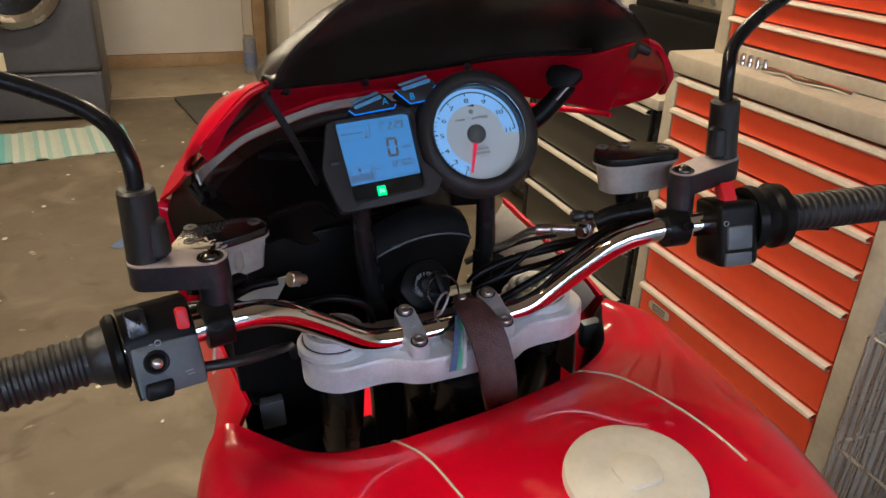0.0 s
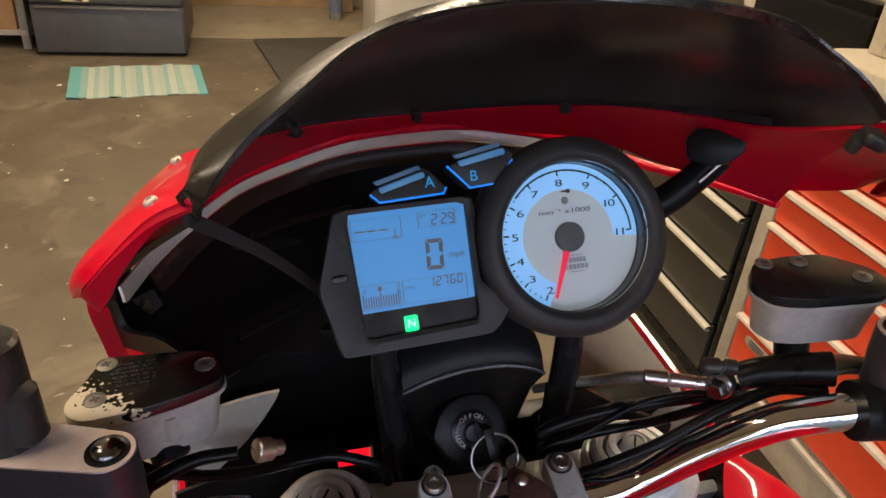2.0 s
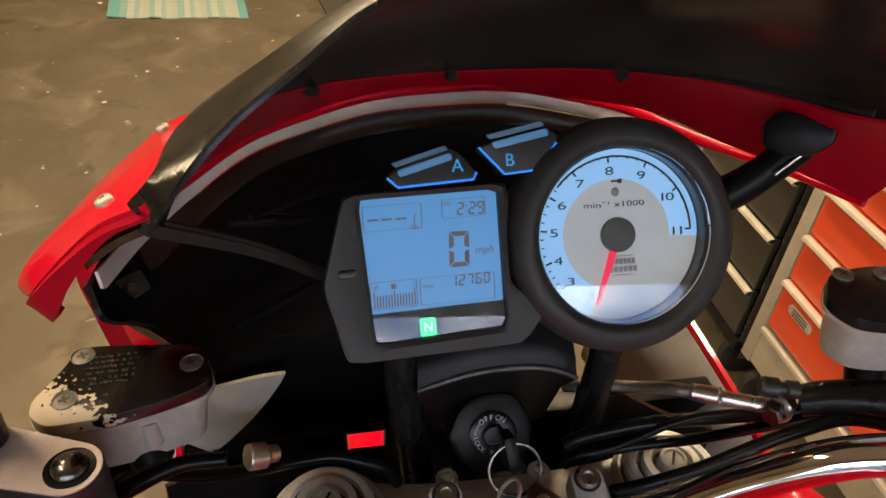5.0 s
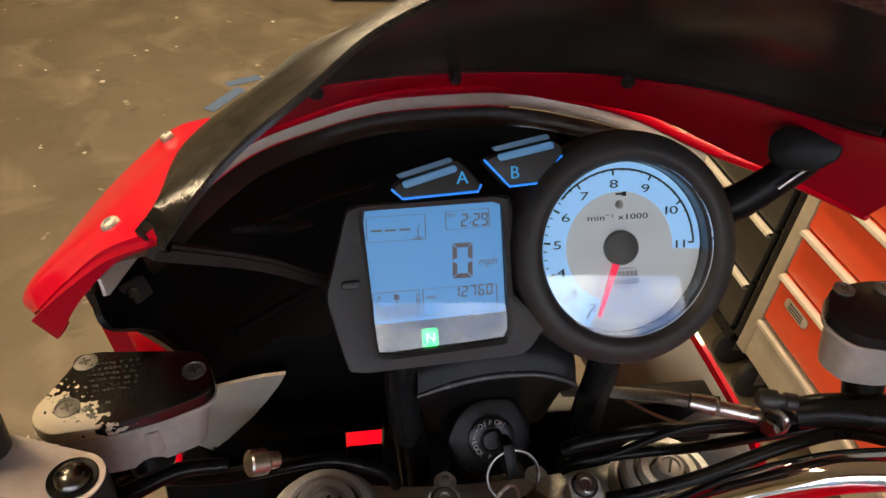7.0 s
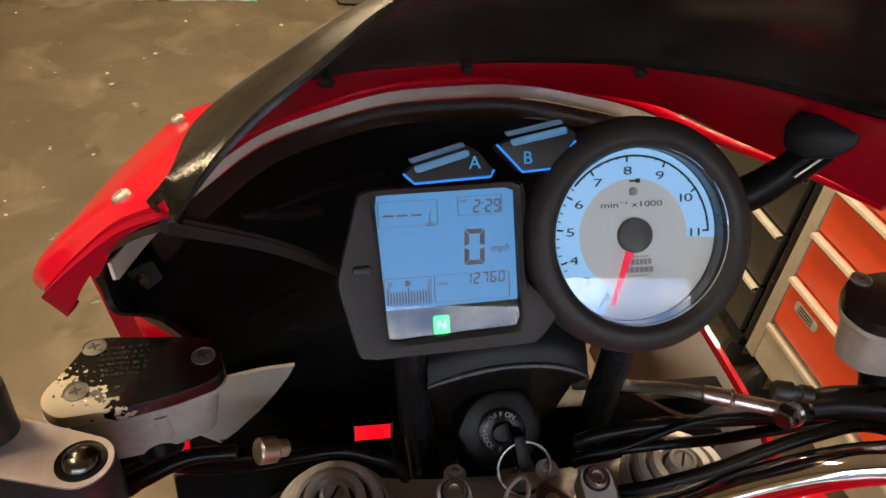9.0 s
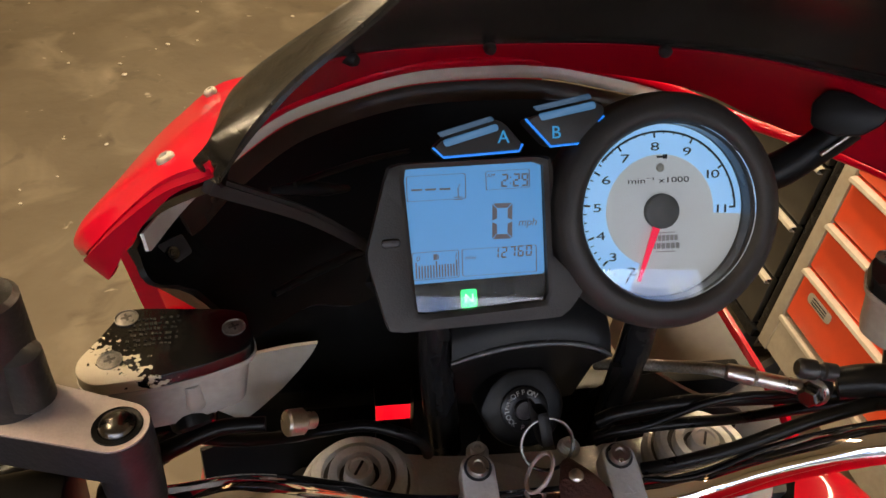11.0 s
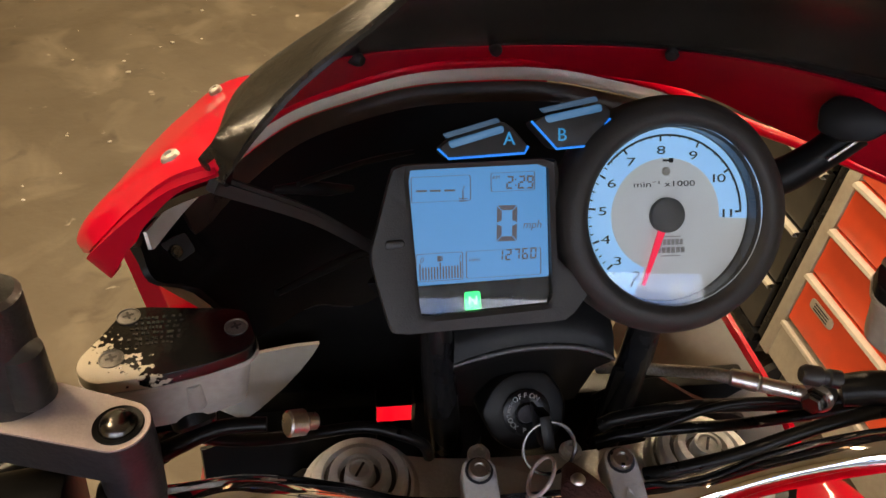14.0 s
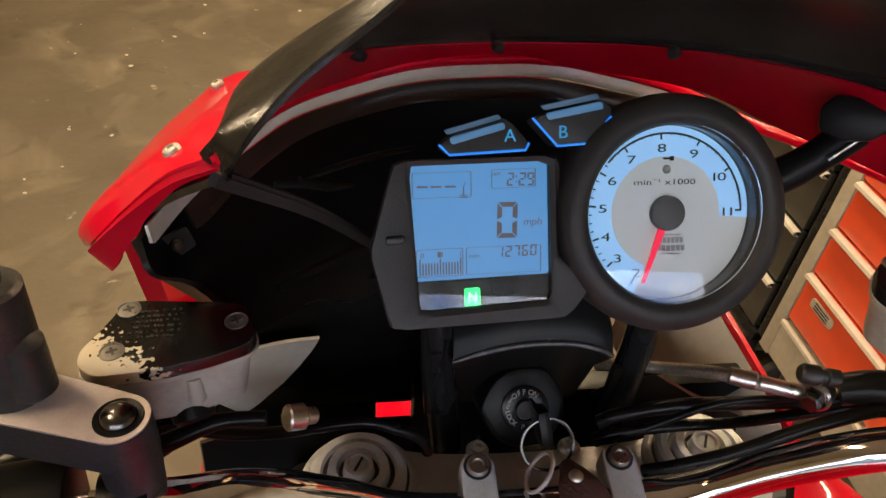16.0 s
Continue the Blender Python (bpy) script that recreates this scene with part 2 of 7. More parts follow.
def spline(points, n=8):
    """A Catmull-Rom line through the points."""
    p = [Vector(q) for q in points]
    p = [2 * p[0] - p[1]] + p + [2 * p[-1] - p[-2]]
    out = []
    for a, b, c, d in zip(p[:-3], p[1:-2], p[2:-1], p[3:]):
        for k in range(n):
            t = k / n
            out.append(0.5 * (2 * b + (c - a) * t + (2 * a - 5 * b + 4 * c - d) * t * t + (3 * b - a - 3 * c + d) * t**3))
    out.append(p[-2])
    return out


def tube(bm, points, radius, n=8, seg=14, smooth_path=True, flat=1.0):
    """A round hose or bar through the points; radius may be a list along the way."""
    line = spline(points, n) if smooth_path else [Vector(q) for q in points]
    k = len(line)
    rad = [radius] * k if not isinstance(radius, (list, tuple)) else [float(np.interp(i / (k - 1), np.linspace(0, 1, len(radius)), radius)) for i in range(k)]
    rings = []
    up = Vector((0.13, 0.21, 1)).normalized()
    for i, c in enumerate(line):
        d = (line[min(i + 1, k - 1)] - line[max(i - 1, 0)]).normalized()
        s = d.cross(up)
        if s.length < 0.15:
            s = d.cross(Vector((1, 0, 0)))
        s.normalize()
        t = s.cross(d)
        up = t.copy()
        rings.append([bm.verts.new(c + rad[i] * (math.cos(2 * math.pi * j / seg) * s + flat * math.sin(2 * math.pi * j / seg) * t)) for j in range(seg)])
    for a, b in zip(rings[:-1], rings[1:]):
        for j in range(seg):
            bm.faces.new((a[j], a[(j + 1) % seg], b[(j + 1) % seg], b[j]))
    bm.faces.new(rings[0][::-1])
    bm.faces.new(rings[-1])
    return bm


def rounded(points, r, n=4):
    """A 2D outline with its corners rounded."""
    out = []
    k = len(points)
    for i in range(k):
        a, b, c = Vector(points[i - 1]), Vector(points[i]), Vector(points[(i + 1) % k])
        rr = min(r, (a - b).length * 0.48, (c - b).length * 0.48)
        p, q = b + (a - b).normalized() * rr, b + (c - b).normalized() * rr
        for j in range(n + 1):
            t = j / n
            out.append((1 - t) ** 2 * p + 2 * t * (1 - t) * b + t * t * q)
    return out


def slab(bm, outline, z0, z1, m=None, edge=0.0, taper=1.0):
    """An outline in x, y raised from z0 to z1, its top edge eased."""
    m = m or Matrix()
    pts = [Vector(p) for p in outline]
    c = sum(pts, Vector((0, 0))) / len(pts)
    levels = [(z0, taper, 0.0)]
    if edge:
        levels += [(z1 - edge, 1.0, 0.0), (z1 - edge * 0.3, 1.0, edge * 0.3), (z1, 1.0, edge)]
    else:
        levels += [(z1, 1.0, 0.0)]
    rings = []
    for z, s, inset in levels:
        ring = []
        for p in pts:
            d = p - c
            l = d.length or 1
            q = c + d * s * max(0.0, (l - inset) / l)
            ring.append(bm.verts.new(m @ Vector((q.x, q.y, z))))
        rings.append(ring)
    k = len(pts)
    for a, b in zip(rings[:-1], rings[1:]):
        for j in range(k):
            bm.faces.new((a[j], a[(j + 1) % k], b[(j + 1) % k], b[j]))
    bm.faces.new(rings[0][::-1])
    bm.faces.new(rings[-1])
    return bm


def frame_slab(bm, outer, inner, z0, z1, m=None):
    """A flat ring between two outlines with the same number of points."""
    m = m or Matrix()
    A = [[bm.verts.new(m @ Vector((p[0], p[1], z))) for p in ring] for ring, z in ((outer, z0), (outer, z1), (inner, z1), (inner, z0))]
    k = len(outer)
    for a, b in zip(A, A[1:] + A[:1]):
        for j in range(k):
            bm.faces.new((a[j], a[(j + 1) % k], b[(j + 1) % k], b[j]))
    return bm


def loft(bm, rows, thick=0.0, n=6, smooth_rows=True, closed=False):
    """A skin through lines of points; with a thickness it becomes a shell."""
    lines = [spline(r, n) if smooth_rows else [Vector(q) for q in r] for r in rows]
    k = len(lines[0])
    grid = [[bm.verts.new(p) for p in line] for line in lines]
    faces = []
    for a, b in zip(grid[:-1], grid[1:]):
        for j in range(k - 1):
            faces.append(bm.faces.new((a[j], a[j + 1], b[j + 1], b[j])))
    if thick:
        bmesh.ops.recalc_face_normals(bm, faces=faces)
        bmesh.ops.solidify(bm, geom=faces, thickness=thick)
    return bm


def mirror(points):
    """The other half of a symmetric line that starts in the middle."""
    return [(-x, y, z) for x, y, z in points[:0:-1]] + list(points)


def lettering(bm, body, size, m, depth=0.0003, align="CENTER", shear=0.0, spacing=1.0):
    """Adds text as mesh with Blender's own font, centred on m."""
    cu = bpy.data.curves.new("lettering", "FONT")
    cu.body, cu.size, cu.align_x, cu.align_y, cu.extrude, cu.shear, cu.space_character = body, size, align, "CENTER", depth, shear, spacing
    cu.resolution_u = 3
    ob = bpy.data.objects.new("lettering", cu)
    scene.collection.objects.link(ob)
    me = bpy.data.meshes.new_from_object(ob.evaluated_get(bpy.context.evaluated_depsgraph_get()))
    me.transform(m)
    bm.from_mesh(me)
    bpy.data.objects.remove(ob)
    bpy.data.meshes.remove(me)
    bpy.data.curves.remove(cu)
    return bm


SEVEN = {"0": "abcdef", "1": "bc", "2": "abged", "3": "abgcd", "4": "fgbc", "5": "afgcd", "6": "afgedc", "7": "abc", "8": "abcdefg", "9": "abcdfg", "-": "g"}


def seven(bm, digit, x, y, w, h, t, m, slant=0.0, z=0.0006):
    """One seven-segment digit centred at x, y."""
    g = t * 0.18
    hw, hh = w / 2, h / 2
    shapes = {
        "a": [(-hw + g, hh), (hw - g, hh), (hw - t, hh - t), (-hw + t, hh - t)],
        "d": [(-hw + g, -hh), (hw - g, -hh), (hw - t, -hh + t), (-hw + t, -hh + t)],
        "f": [(-hw, hh - g), (-hw + t, hh - t - g), (-hw + t, t * 0.6), (-hw, g)],
        "e": [(-hw, -hh + g), (-hw + t, -hh + t + g), (-hw + t, -t * 0.6), (-hw, -g)],
        "b": [(hw, hh - g), (hw - t, hh - t - g), (hw - t, t * 0.6), (hw, g)],
        "c": [(hw, -hh + g), (hw - t, -hh + t + g), (hw - t, -t * 0.6), (hw, -g)],
        "g": [(-hw + t, t / 2), (hw - t, t / 2), (hw - t, -t / 2), (-hw + t, -t / 2)],
    }
    for s in SEVEN[digit]:
        pts = [(x + px + slant * py, y + py) for px, py in shapes[s]]
        slab(bm, pts, z, z + 0.0003, m)
    return bm


# ---- the garage ----
def concrete(name, c1, c2, c3):
    """Worn concrete: cloudy stains, pale patches and small chips."""
    m = bpy.data.materials.new(name)
    m.use_nodes = True
    nt = m.node_tree
    p = nt.nodes["Principled BSDF"]
    co = nt.nodes.new("ShaderNodeTexCoord")

    def noisy(scale, detail, lo, hi, distort=0.0):
        n = nt.nodes.new("ShaderNodeTexNoise")
        n.inputs["Scale"].default_value, n.inputs["Detail"].default_value, n.inputs["Distortion"].default_value = scale, detail, distort
        nt.links.new(co.outputs["Object"], n.inputs["Vector"])
        r = nt.nodes.new("ShaderNodeMapRange")
        r.inputs["From Min"].default_value, r.inputs["From Max"].default_value = lo, hi
        nt.links.new(n.outputs["Fac"], r.inputs[0])
        return r.outputs[0]

    def blend(a, b, f):
        x = nt.nodes.new("ShaderNodeMix")
        x.data_type = "RGBA"
        nt.links.new(f, x.inputs[0])
        for slot, v in ((6, a), (7, b)):
            if isinstance(v, tuple):
                x.inputs[slot].default_value = (*v, 1)
            else:
                nt.links.new(v, x.inputs[slot])
        return x.outputs[2]

    col = blend(c1, c2, noisy(1.5, 6, 0.34, 0.66, 0.5))
    col = blend(col, c3, noisy(3.2, 6, 0.52, 0.86, 0.8))
    col = blend(col, tuple(v * 0.6 for v in c1), noisy(7.0, 6, 0.60, 0.82, 0.5))
    col = blend(col, (0.34, 0.30, 0.235), noisy(13.0, 3, 0.70, 0.76, 0.4))
    nt.links.new(col, p.inputs["Base Color"])
    nt.links.new(noisy(6.0, 6, -0.6, 1.1), p.inputs["Roughness"])
    b = nt.nodes.new("ShaderNodeBump")
    b.inputs["Strength"].default_value, b.inputs["Distance"].default_value = 0.35, 0.004
    nt.links.new(noisy(35.0, 8, 0.0, 1.0), b.inputs["Height"])
    nt.links.new(b.outputs[0], p.inputs["Normal"])
    return m


CONCRETE = concrete("worn_concrete", (0.096, 0.074, 0.047), (0.140, 0.113, 0.076), (0.25, 0.21, 0.150))
SLABCONC = concrete("pale_concrete", (0.30, 0.24, 0.165), (0.36, 0.30, 0.21), (0.42, 0.36, 0.27))
PLASTER = mat("cream_wall_paint", (0.56, 0.50, 0.38), (0.62, 0.56, 0.44), rough=0.8, scale=3, bump=0.15, fine=40)
PANELWHITE = mat("white_panel", (0.62, 0.58, 0.49), (0.68, 0.64, 0.55), rough=0.55, scale=2.5, bump=0.05, fine=30)
CEILING = mat("ceiling_paint", (0.60, 0.55, 0.47), (0.66, 0.61, 0.52), rough=0.9, scale=4, bump=0.2)
RAWWOOD = mat("bare_timber", (0.30, 0.19, 0.095), (0.40, 0.27, 0.145), rough=0.75, scale=9, bump=0.3)
CHEST_RED = mat("chest_red_enamel", (0.60, 0.055, 0.016), (0.68, 0.068, 0.020), rough=0.38, scale=7, bump=0.04, rough_var=0.08)
CHEST_FRAME = mat("beige_painted_steel", (0.30, 0.265, 0.205), (0.40, 0.355, 0.28), rough=0.5, scale=12, bump=0.12, rough_var=0.12)
CHEST_TRIM = mat("trim_aluminium", (0.52, 0.48, 0.40), (0.64, 0.60, 0.51), rough=0.4, metal=0.35, scale=25, bump=0.08)
DARKDRAW = mat("dark_drawer_enamel", (0.030, 0.028, 0.022), (0.045, 0.042, 0.034), rough=0.35, scale=8, bump=0.05)
WASHER = mat("graphite_appliance", (0.065, 0.064, 0.070), (0.085, 0.084, 0.092), rough=0.4, metal=0.15, scale=6, rough_var=0.08)
MATGREY = mat("grey_rubber_mat", (0.050, 0.046, 0.038), (0.075, 0.068, 0.056), rough=0.8, scale=14, bump=0.5)


def structure(name, size, at, material, bevel=0.0, label="", category=""):
    ob = part(name, box(bmesh.new(), size, (0, 0, 0), None, bevel), material)
    ob.matrix_basis = Matrix.Translation(at)
    return tagged(ob, label, category, kind="structure")


structure("floor", (7.0, 8.8, 0.12), (-0.75, 1.8, -0.06), CONCRETE, label="stained brown worn concrete garage floor", category="floor")
structure("ground", (80.0, 60.0, 0.1), (0, -32.62, -0.08), mat("driveway", (0.20, 0.19, 0.17), (0.28, 0.26, 0.24), rough=0.9, scale=2, bump=0.3), label="grey concrete driveway outside the open garage door", category="ground")
structure("wall_left", (0.12, 10.4, 2.6), (-3.72, 1.4, 1.3), PLASTER, label="plain cream painted garage side wall", category="wall")
structure("wall_right", (0.12, 10.4, 2.6), (2.02, 1.4, 1.3), PLASTER, label="cream painted garage wall behind the tool chests", category="wall")
structure("wall_back", (5.62, 0.12, 2.6), (-0.85, 6.1, 1.3), PLASTER, label="cream painted rear garage wall", category="wall")
structure("wall_front_left", (1.9, 0.14, 2.6), (-2.71, -2.25, 1.3), PLASTER, label="plain cream wall beside the garage door opening", category="wall")
structure("wall_front_right", (0.15, 0.14, 2.6), (1.89, -2.25, 1.3), PLASTER, label="plain cream pier beside the garage door opening", category="wall")
structure("wall_front_header", (3.58, 0.14, 0.55), (0.03, -2.25, 2.325), RAWWOOD, label="bare timber header over the garage door opening", category="wall")
structure("ceiling", (5.9, 9.6, 0.1), (-0.85, 1.45, 2.65), CEILING, label="plain off-white garage ceiling", category="ceiling")

# a pale slab of newer concrete, the bare timber sill and the white panel at the far wall
structure("floor_slab", (2.9, 1.0, 0.012), (-0.25, 5.52, 0.006), SLABCONC, label="paler newer concrete strip along the rear wall", category="floor")
structure("trim_sill", (1.42, 0.06, 0.10), (-0.13, 6.01, 0.062), RAWWOOD, 0.004, "bare timber sill plate at the foot of the rear wall", "trim")
structure("wall_panel", (1.10, 0.03, 2.2), (-0.05, 6.02, 1.215), PANELWHITE, 0.003, "large off-white wall panel above the timber sill", "panel")

# stud post and loose bits between the panel and the white cupboard
post = thing("timber_post", "bare wooden stud post standing at the rear wall", "post", pose(0.62, 5.9, 0.012))
part("post", box(bmesh.new(), (0.09, 0.09, 2.5), (0, 0, 1.25), None, 0.004), RAWWOOD, post)
can = thing("spray_can", "dented grey and blue spray can on the floor by the post", "can", pose(0.50, 5.62, 0.012))
part("body", lathe(bmesh.new(), [(0, 0), (0.05, 0), (0.052, 0.005), (0.052, 0.26), (0.046, 0.285), (0.02, 0.30), (0, 0.30)]), mat("can_grey", (0.16, 0.17, 0.19), (0.26, 0.25, 0.24), rough=0.4, scale=20), can)
part("label_band", lathe(bmesh.new(), [(0.0528, 0.06), (0.0528, 0.17), (0.0518, 0.17), (0.0518, 0.06)], close=True), mat("can_blue", (0.12, 0.16, 0.26), (0.18, 0.2, 0.3), rough=0.5, scale=40), can, "faded blue paper band")


def tall_cupboard():
    """The white double cupboard at the right of the far end."""
    c = thing("utility_cupboard", "tall off-white double door metal utility cupboard", "cupboard", pose(1.24, 4.75, 0))
    part("carcass", box(bmesh.new(), (1.22, 0.55, 1.9), (0, 0, 0.97), None, 0.006), PANELWHITE, c)
    part("plinth", box(bmesh.new(), (1.16, 0.5, 0.06), (0, 0.01, 0.03)), WASHER, c)
    for s in (-1, 1):
        d = part("door", box(bmesh.new(), (0.595, 0.02, 1.78), (s * 0.304, -0.287, 0.99), None, 0.005), PANELWHITE, c)
        hb = bmesh.new()
        rod(hb, (s * 0.05, -0.322, 0.95), (s * 0.05, -0.322, 1.10), 0.007, edge=0.002)
        for zz in (0.96, 1.09):
            rod(hb, (s * 0.05, -0.298, zz), (s * 0.05, -0.322, zz), 0.005)
        part("handle", hb, STEEL, d, "plain metal bar handle")
    return c


tall_cupboard()


# ---- washer and pedestal at the left of the far end ----
def washer():
    w = thing("washing_machine", "graphite front-loading washer standing on its pedestal drawer", "washer", pose(-0.97, 4.92, 0.305))
    b = bmesh.new()
    box(b, (0.86, 0.76, 0.98), (0, 0, 0.49), None, 0.03, 3)
    part("body", b, WASHER, w)
    m = pose(0, -0.38, 0.56, 90)
    part("door_ring", lathe(bmesh.new(), [(0.20, 0.0), (0.29, 0.0), (0.30, 0.02), (0.29, 0.05), (0.25, 0.065), (0.21, 0.05), (0.20, 0.0)], m, 48), mat("washer_ring", (0.20, 0.17, 0.14), (0.28, 0.25, 0.21), rough=0.25, metal=0.7, scale=15), w, "silver-brown round door ring")
    part("door_glass", lathe(bmesh.new(), [(0, 0.015), (0.12, 0.03), (0.205, 0.045), (0.205, 0.02), (0, 0.005)], m, 40), BLACK_SATIN, w, "dark domed door glass")
    part("control_panel", box(bmesh.new(), (0.80, 0.02, 0.10), (0, -0.386, 0.91), None, 0.006), BLACK_SATIN, w)
    part("dial", lathe(bmesh.new(), [(0, 0), (0.035, 0), (0.033, 0.025), (0, 0.027)], pose(0.02, -0.396, 0.91, 90)), STEEL, w)
    part("sticker", box(bmesh.new(), (0.15, 0.002, 0.11), (-0.17, -0.382, 0.075)), [mat("sticker_yellow", (0.55, 0.47, 0.30), (0.62, 0.55, 0.38), rough=0.6, scale=30)], w, "yellowed square sticker")
    sb = bmesh.new()
    tube(sb, [(-0.19, -0.3845, 0.115), (-0.19, -0.3845, 0.07), (-0.165, -0.3845, 0.035), (-0.13, -0.3845, 0.028)], 0.006, 6, 8)
    part("sticker_mark", sb, DARK_PRINT, w, "dark curved printed mark")
    p = thing("washer_pedestal", "graphite pedestal drawer under the washing machine", "pedestal", pose(-0.97, 4.92, 0))
    part("body", box(bmesh.new(), (0.86, 0.74, 0.285), (0, 0.01, 0.16), None, 0.012), WASHER, p)
    part("drawer_front", box(bmesh.new(), (0.845, 0.02, 0.262), (0, -0.372, 0.155), None, 0.008, 3), WASHER, p)
    part("pull_lip", box(bmesh.new(), (0.80, 0.022, 0.012), (0, -0.385, 0.292), None, 0.004), mat("lip_grey", (0.14, 0.13, 0.12), (0.22, 0.20, 0.18), rough=0.35, metal=0.5, scale=30), p, "worn grey drawer pull lip")
    for s in (-1, 1):
        part("foot", lathe(bmesh.new(), [(0, 0), (0.03, 0), (0.03, 0.02), (0, 0.02)], pose(s * 0.36, -0.25, 0)), RUBBER, p)
    return w


washer()

# a second appliance, partly in view beyond the washer
dr = thing("storage_unit", "grey metal shelf unit with a brown box beside the washer", "shelf", pose(-1.86, 4.95, 0))
for sx in (-1, 1):
    for sy in (-1, 1):
        part("leg", box(bmesh.new(), (0.045, 0.045, 1.8), (sx * 0.38, sy * 0.25, 0.9), None, 0.003), mat("shelf_grey", (0.22, 0.21, 0.19), (0.28, 0.27, 0.25), rough=0.5, scale=15), dr)
for zz in (0.1, 0.75, 1.4):
    part("shelf", box(bmesh.new(), (0.80, 0.55, 0.03), (0, 0, zz), None, 0.004), LINER, dr)
cb = thing("cardboard_box", "brown cardboard box on the metal shelf", "box", pose(-1.80, 4.88, 0.115))
part("body", box(bmesh.new(), (0.56, 0.38, 0.34), (0, 0, 0.17), None, 0.004), mat("cardboard", (0.30, 0.17, 0.08), (0.36, 0.21, 0.105), rough=0.85, scale=10, bump=0.2), cb)
part("tape", box(bmesh.new(), (0.562, 0.06, 0.003), (0, 0, 0.3415)), mat("tape", (0.42, 0.30, 0.16), (0.45, 0.33, 0.18), rough=0.3, scale=20), cb)

# ---- rug, mat, tape and floor litter ----
RUGC = [((0.13, 0.36, 0.37), 0.07), ((0.36, 0.42, 0.36), 0.04), ((0.24, 0.38, 0.35), 0.025), ((0.42, 0.46, 0.40), 0.03), ((0.28, 0.40, 0.36), 0.02), ((0.40, 0.44, 0.38), 0.045)]


def rug():
    r = thing("striped_rug", "small teal and cream striped woven rug before the washer", "rug", pose(-0.780, 4.06, 0, 0, 0, 7.7))
    mats = [mat("rug_thread", c, tuple(v * 1.15 for v in c), rough=0.95, scale=60, bump=0.9) for c, _ in RUGC]
    x, k = -0.355, 0
    widths = [0.06]
    while sum(widths) < 0.65:
        widths.append(0.018 + 0.02 * random.random())
    widths.append(0.71 - sum(widths))
    for i, wd in enumerate(widths):
        g = 0 if i in (0, len(widths) - 1) else 1 + (k % 5)
        k += 1
        b = bmesh.new()
        nx = 3
        rows = []
        for j in range(nx + 1):
            xx = x + wd * j / nx
            rows.append([(xx, -0.275 + 0.55 * q / 8 + 0.004 * math.sin(9 * xx + q), 0.007 + 0.002 * math.sin(31 * xx + 1.7 * q)) for q in range(9)])
        loft(b, rows, 0.006, 1, False)
        part("stripe", b, mats[g], r)
        x += wd
    return r


rug()
matb = bmesh.new()
slab(matb, rounded([(-0.5, -0.545), (0.5, -0.545), (0.5, 0.545), (-0.5, 0.545)], 0.02), 0, 0.010, None, 0.003)
tagged(part("floor_mat", matb, MATGREY), "flat dark grey rubber floor mat on the concrete", "mat").matrix_basis = pose(0.449, 4.476, 0.012, 0, 0, 9)

TAPE = mat("blue_tape", (0.06, 0.11, 0.22), (0.09, 0.15, 0.27), rough=0.7, scale=50, bump=0.3)
for _x, _y, _a, _l in ((-0.42, 2.62, 62, 0.24), (-0.36, 2.80, 35, 0.16)):
    tb = bmesh.new()
    loft(tb, [[(-_l / 2 + _l * i / 10, s * 0.024, 0.0022 + 0.0012 * math.sin(i * 1.3 + s)) for i in range(11)] for s in (-1, 0, 1)], 0.0006, 1, False)
    tagged(part("masking_tape", tb, TAPE), "strip of faded blue masking tape stuck to the floor", "tape").matrix_basis = pose(_x, _y, 0.0, 0, 0, _a)

# pale chips and crumbs scattered on the floor
lb = bmesh.new()
rnd = random.Random(5)
for _ in range(90):
    x, y = rnd.uniform(-2.6, 0.3), rnd.uniform(0.4, 4.0)
    r = rnd.choice((0.004, 0.006, 0.008, 0.012, 0.016)) * rnd.uniform(0.7, 1.2)
    bmesh.ops.create_icosphere(lb, subdivisions=1, radius=r, matrix=pose(x, y, r * 0.25, 0, 0, rnd.uniform(0, 360)) @ Matrix.Diagonal((1, rnd.uniform(0.5, 1), 0.35, 1)))
tagged(part("floor_crumbs", lb, mat("pale_crumb", (0.50, 0.45, 0.36), (0.62, 0.57, 0.48), rough=0.9, scale=80), smooth=20), "scattered pale crumbs and paint chips on concrete", "debris", kind="stuff")


# ---- tool chests ----
CX = 1.002


def drawer(parent, y0, y1, z0, z1, x, material, trim_w=0.016):
    """A drawer front with its rolled upper pull strip."""
    b = bmesh.new()
    box(b, (0.018, y1 - y0, z1 - z0), (x + 0.009, (y0 + y1) / 2, (z0 + z1) / 2), None, 0.003)
    d = part("drawer", b, material, parent)
    t = bmesh.new()
    zt = z1 - trim_w
    prof = [(0.0, 0.0), (-0.012, 0.001), (-0.017, 0.006), (-0.015, 0.013), (-0.006, 0.016), (0.0, 0.016)]
    loft(t, [[(x + px, yy, zt + pz * trim_w / 0.016) for px, pz in prof] for yy in (y0 + 0.002, y1 - 0.002)], 0.0015, 1, False)
    part("pull_strip", t, CHEST_TRIM, d, "pale aluminium full-width pull strip")
    return d


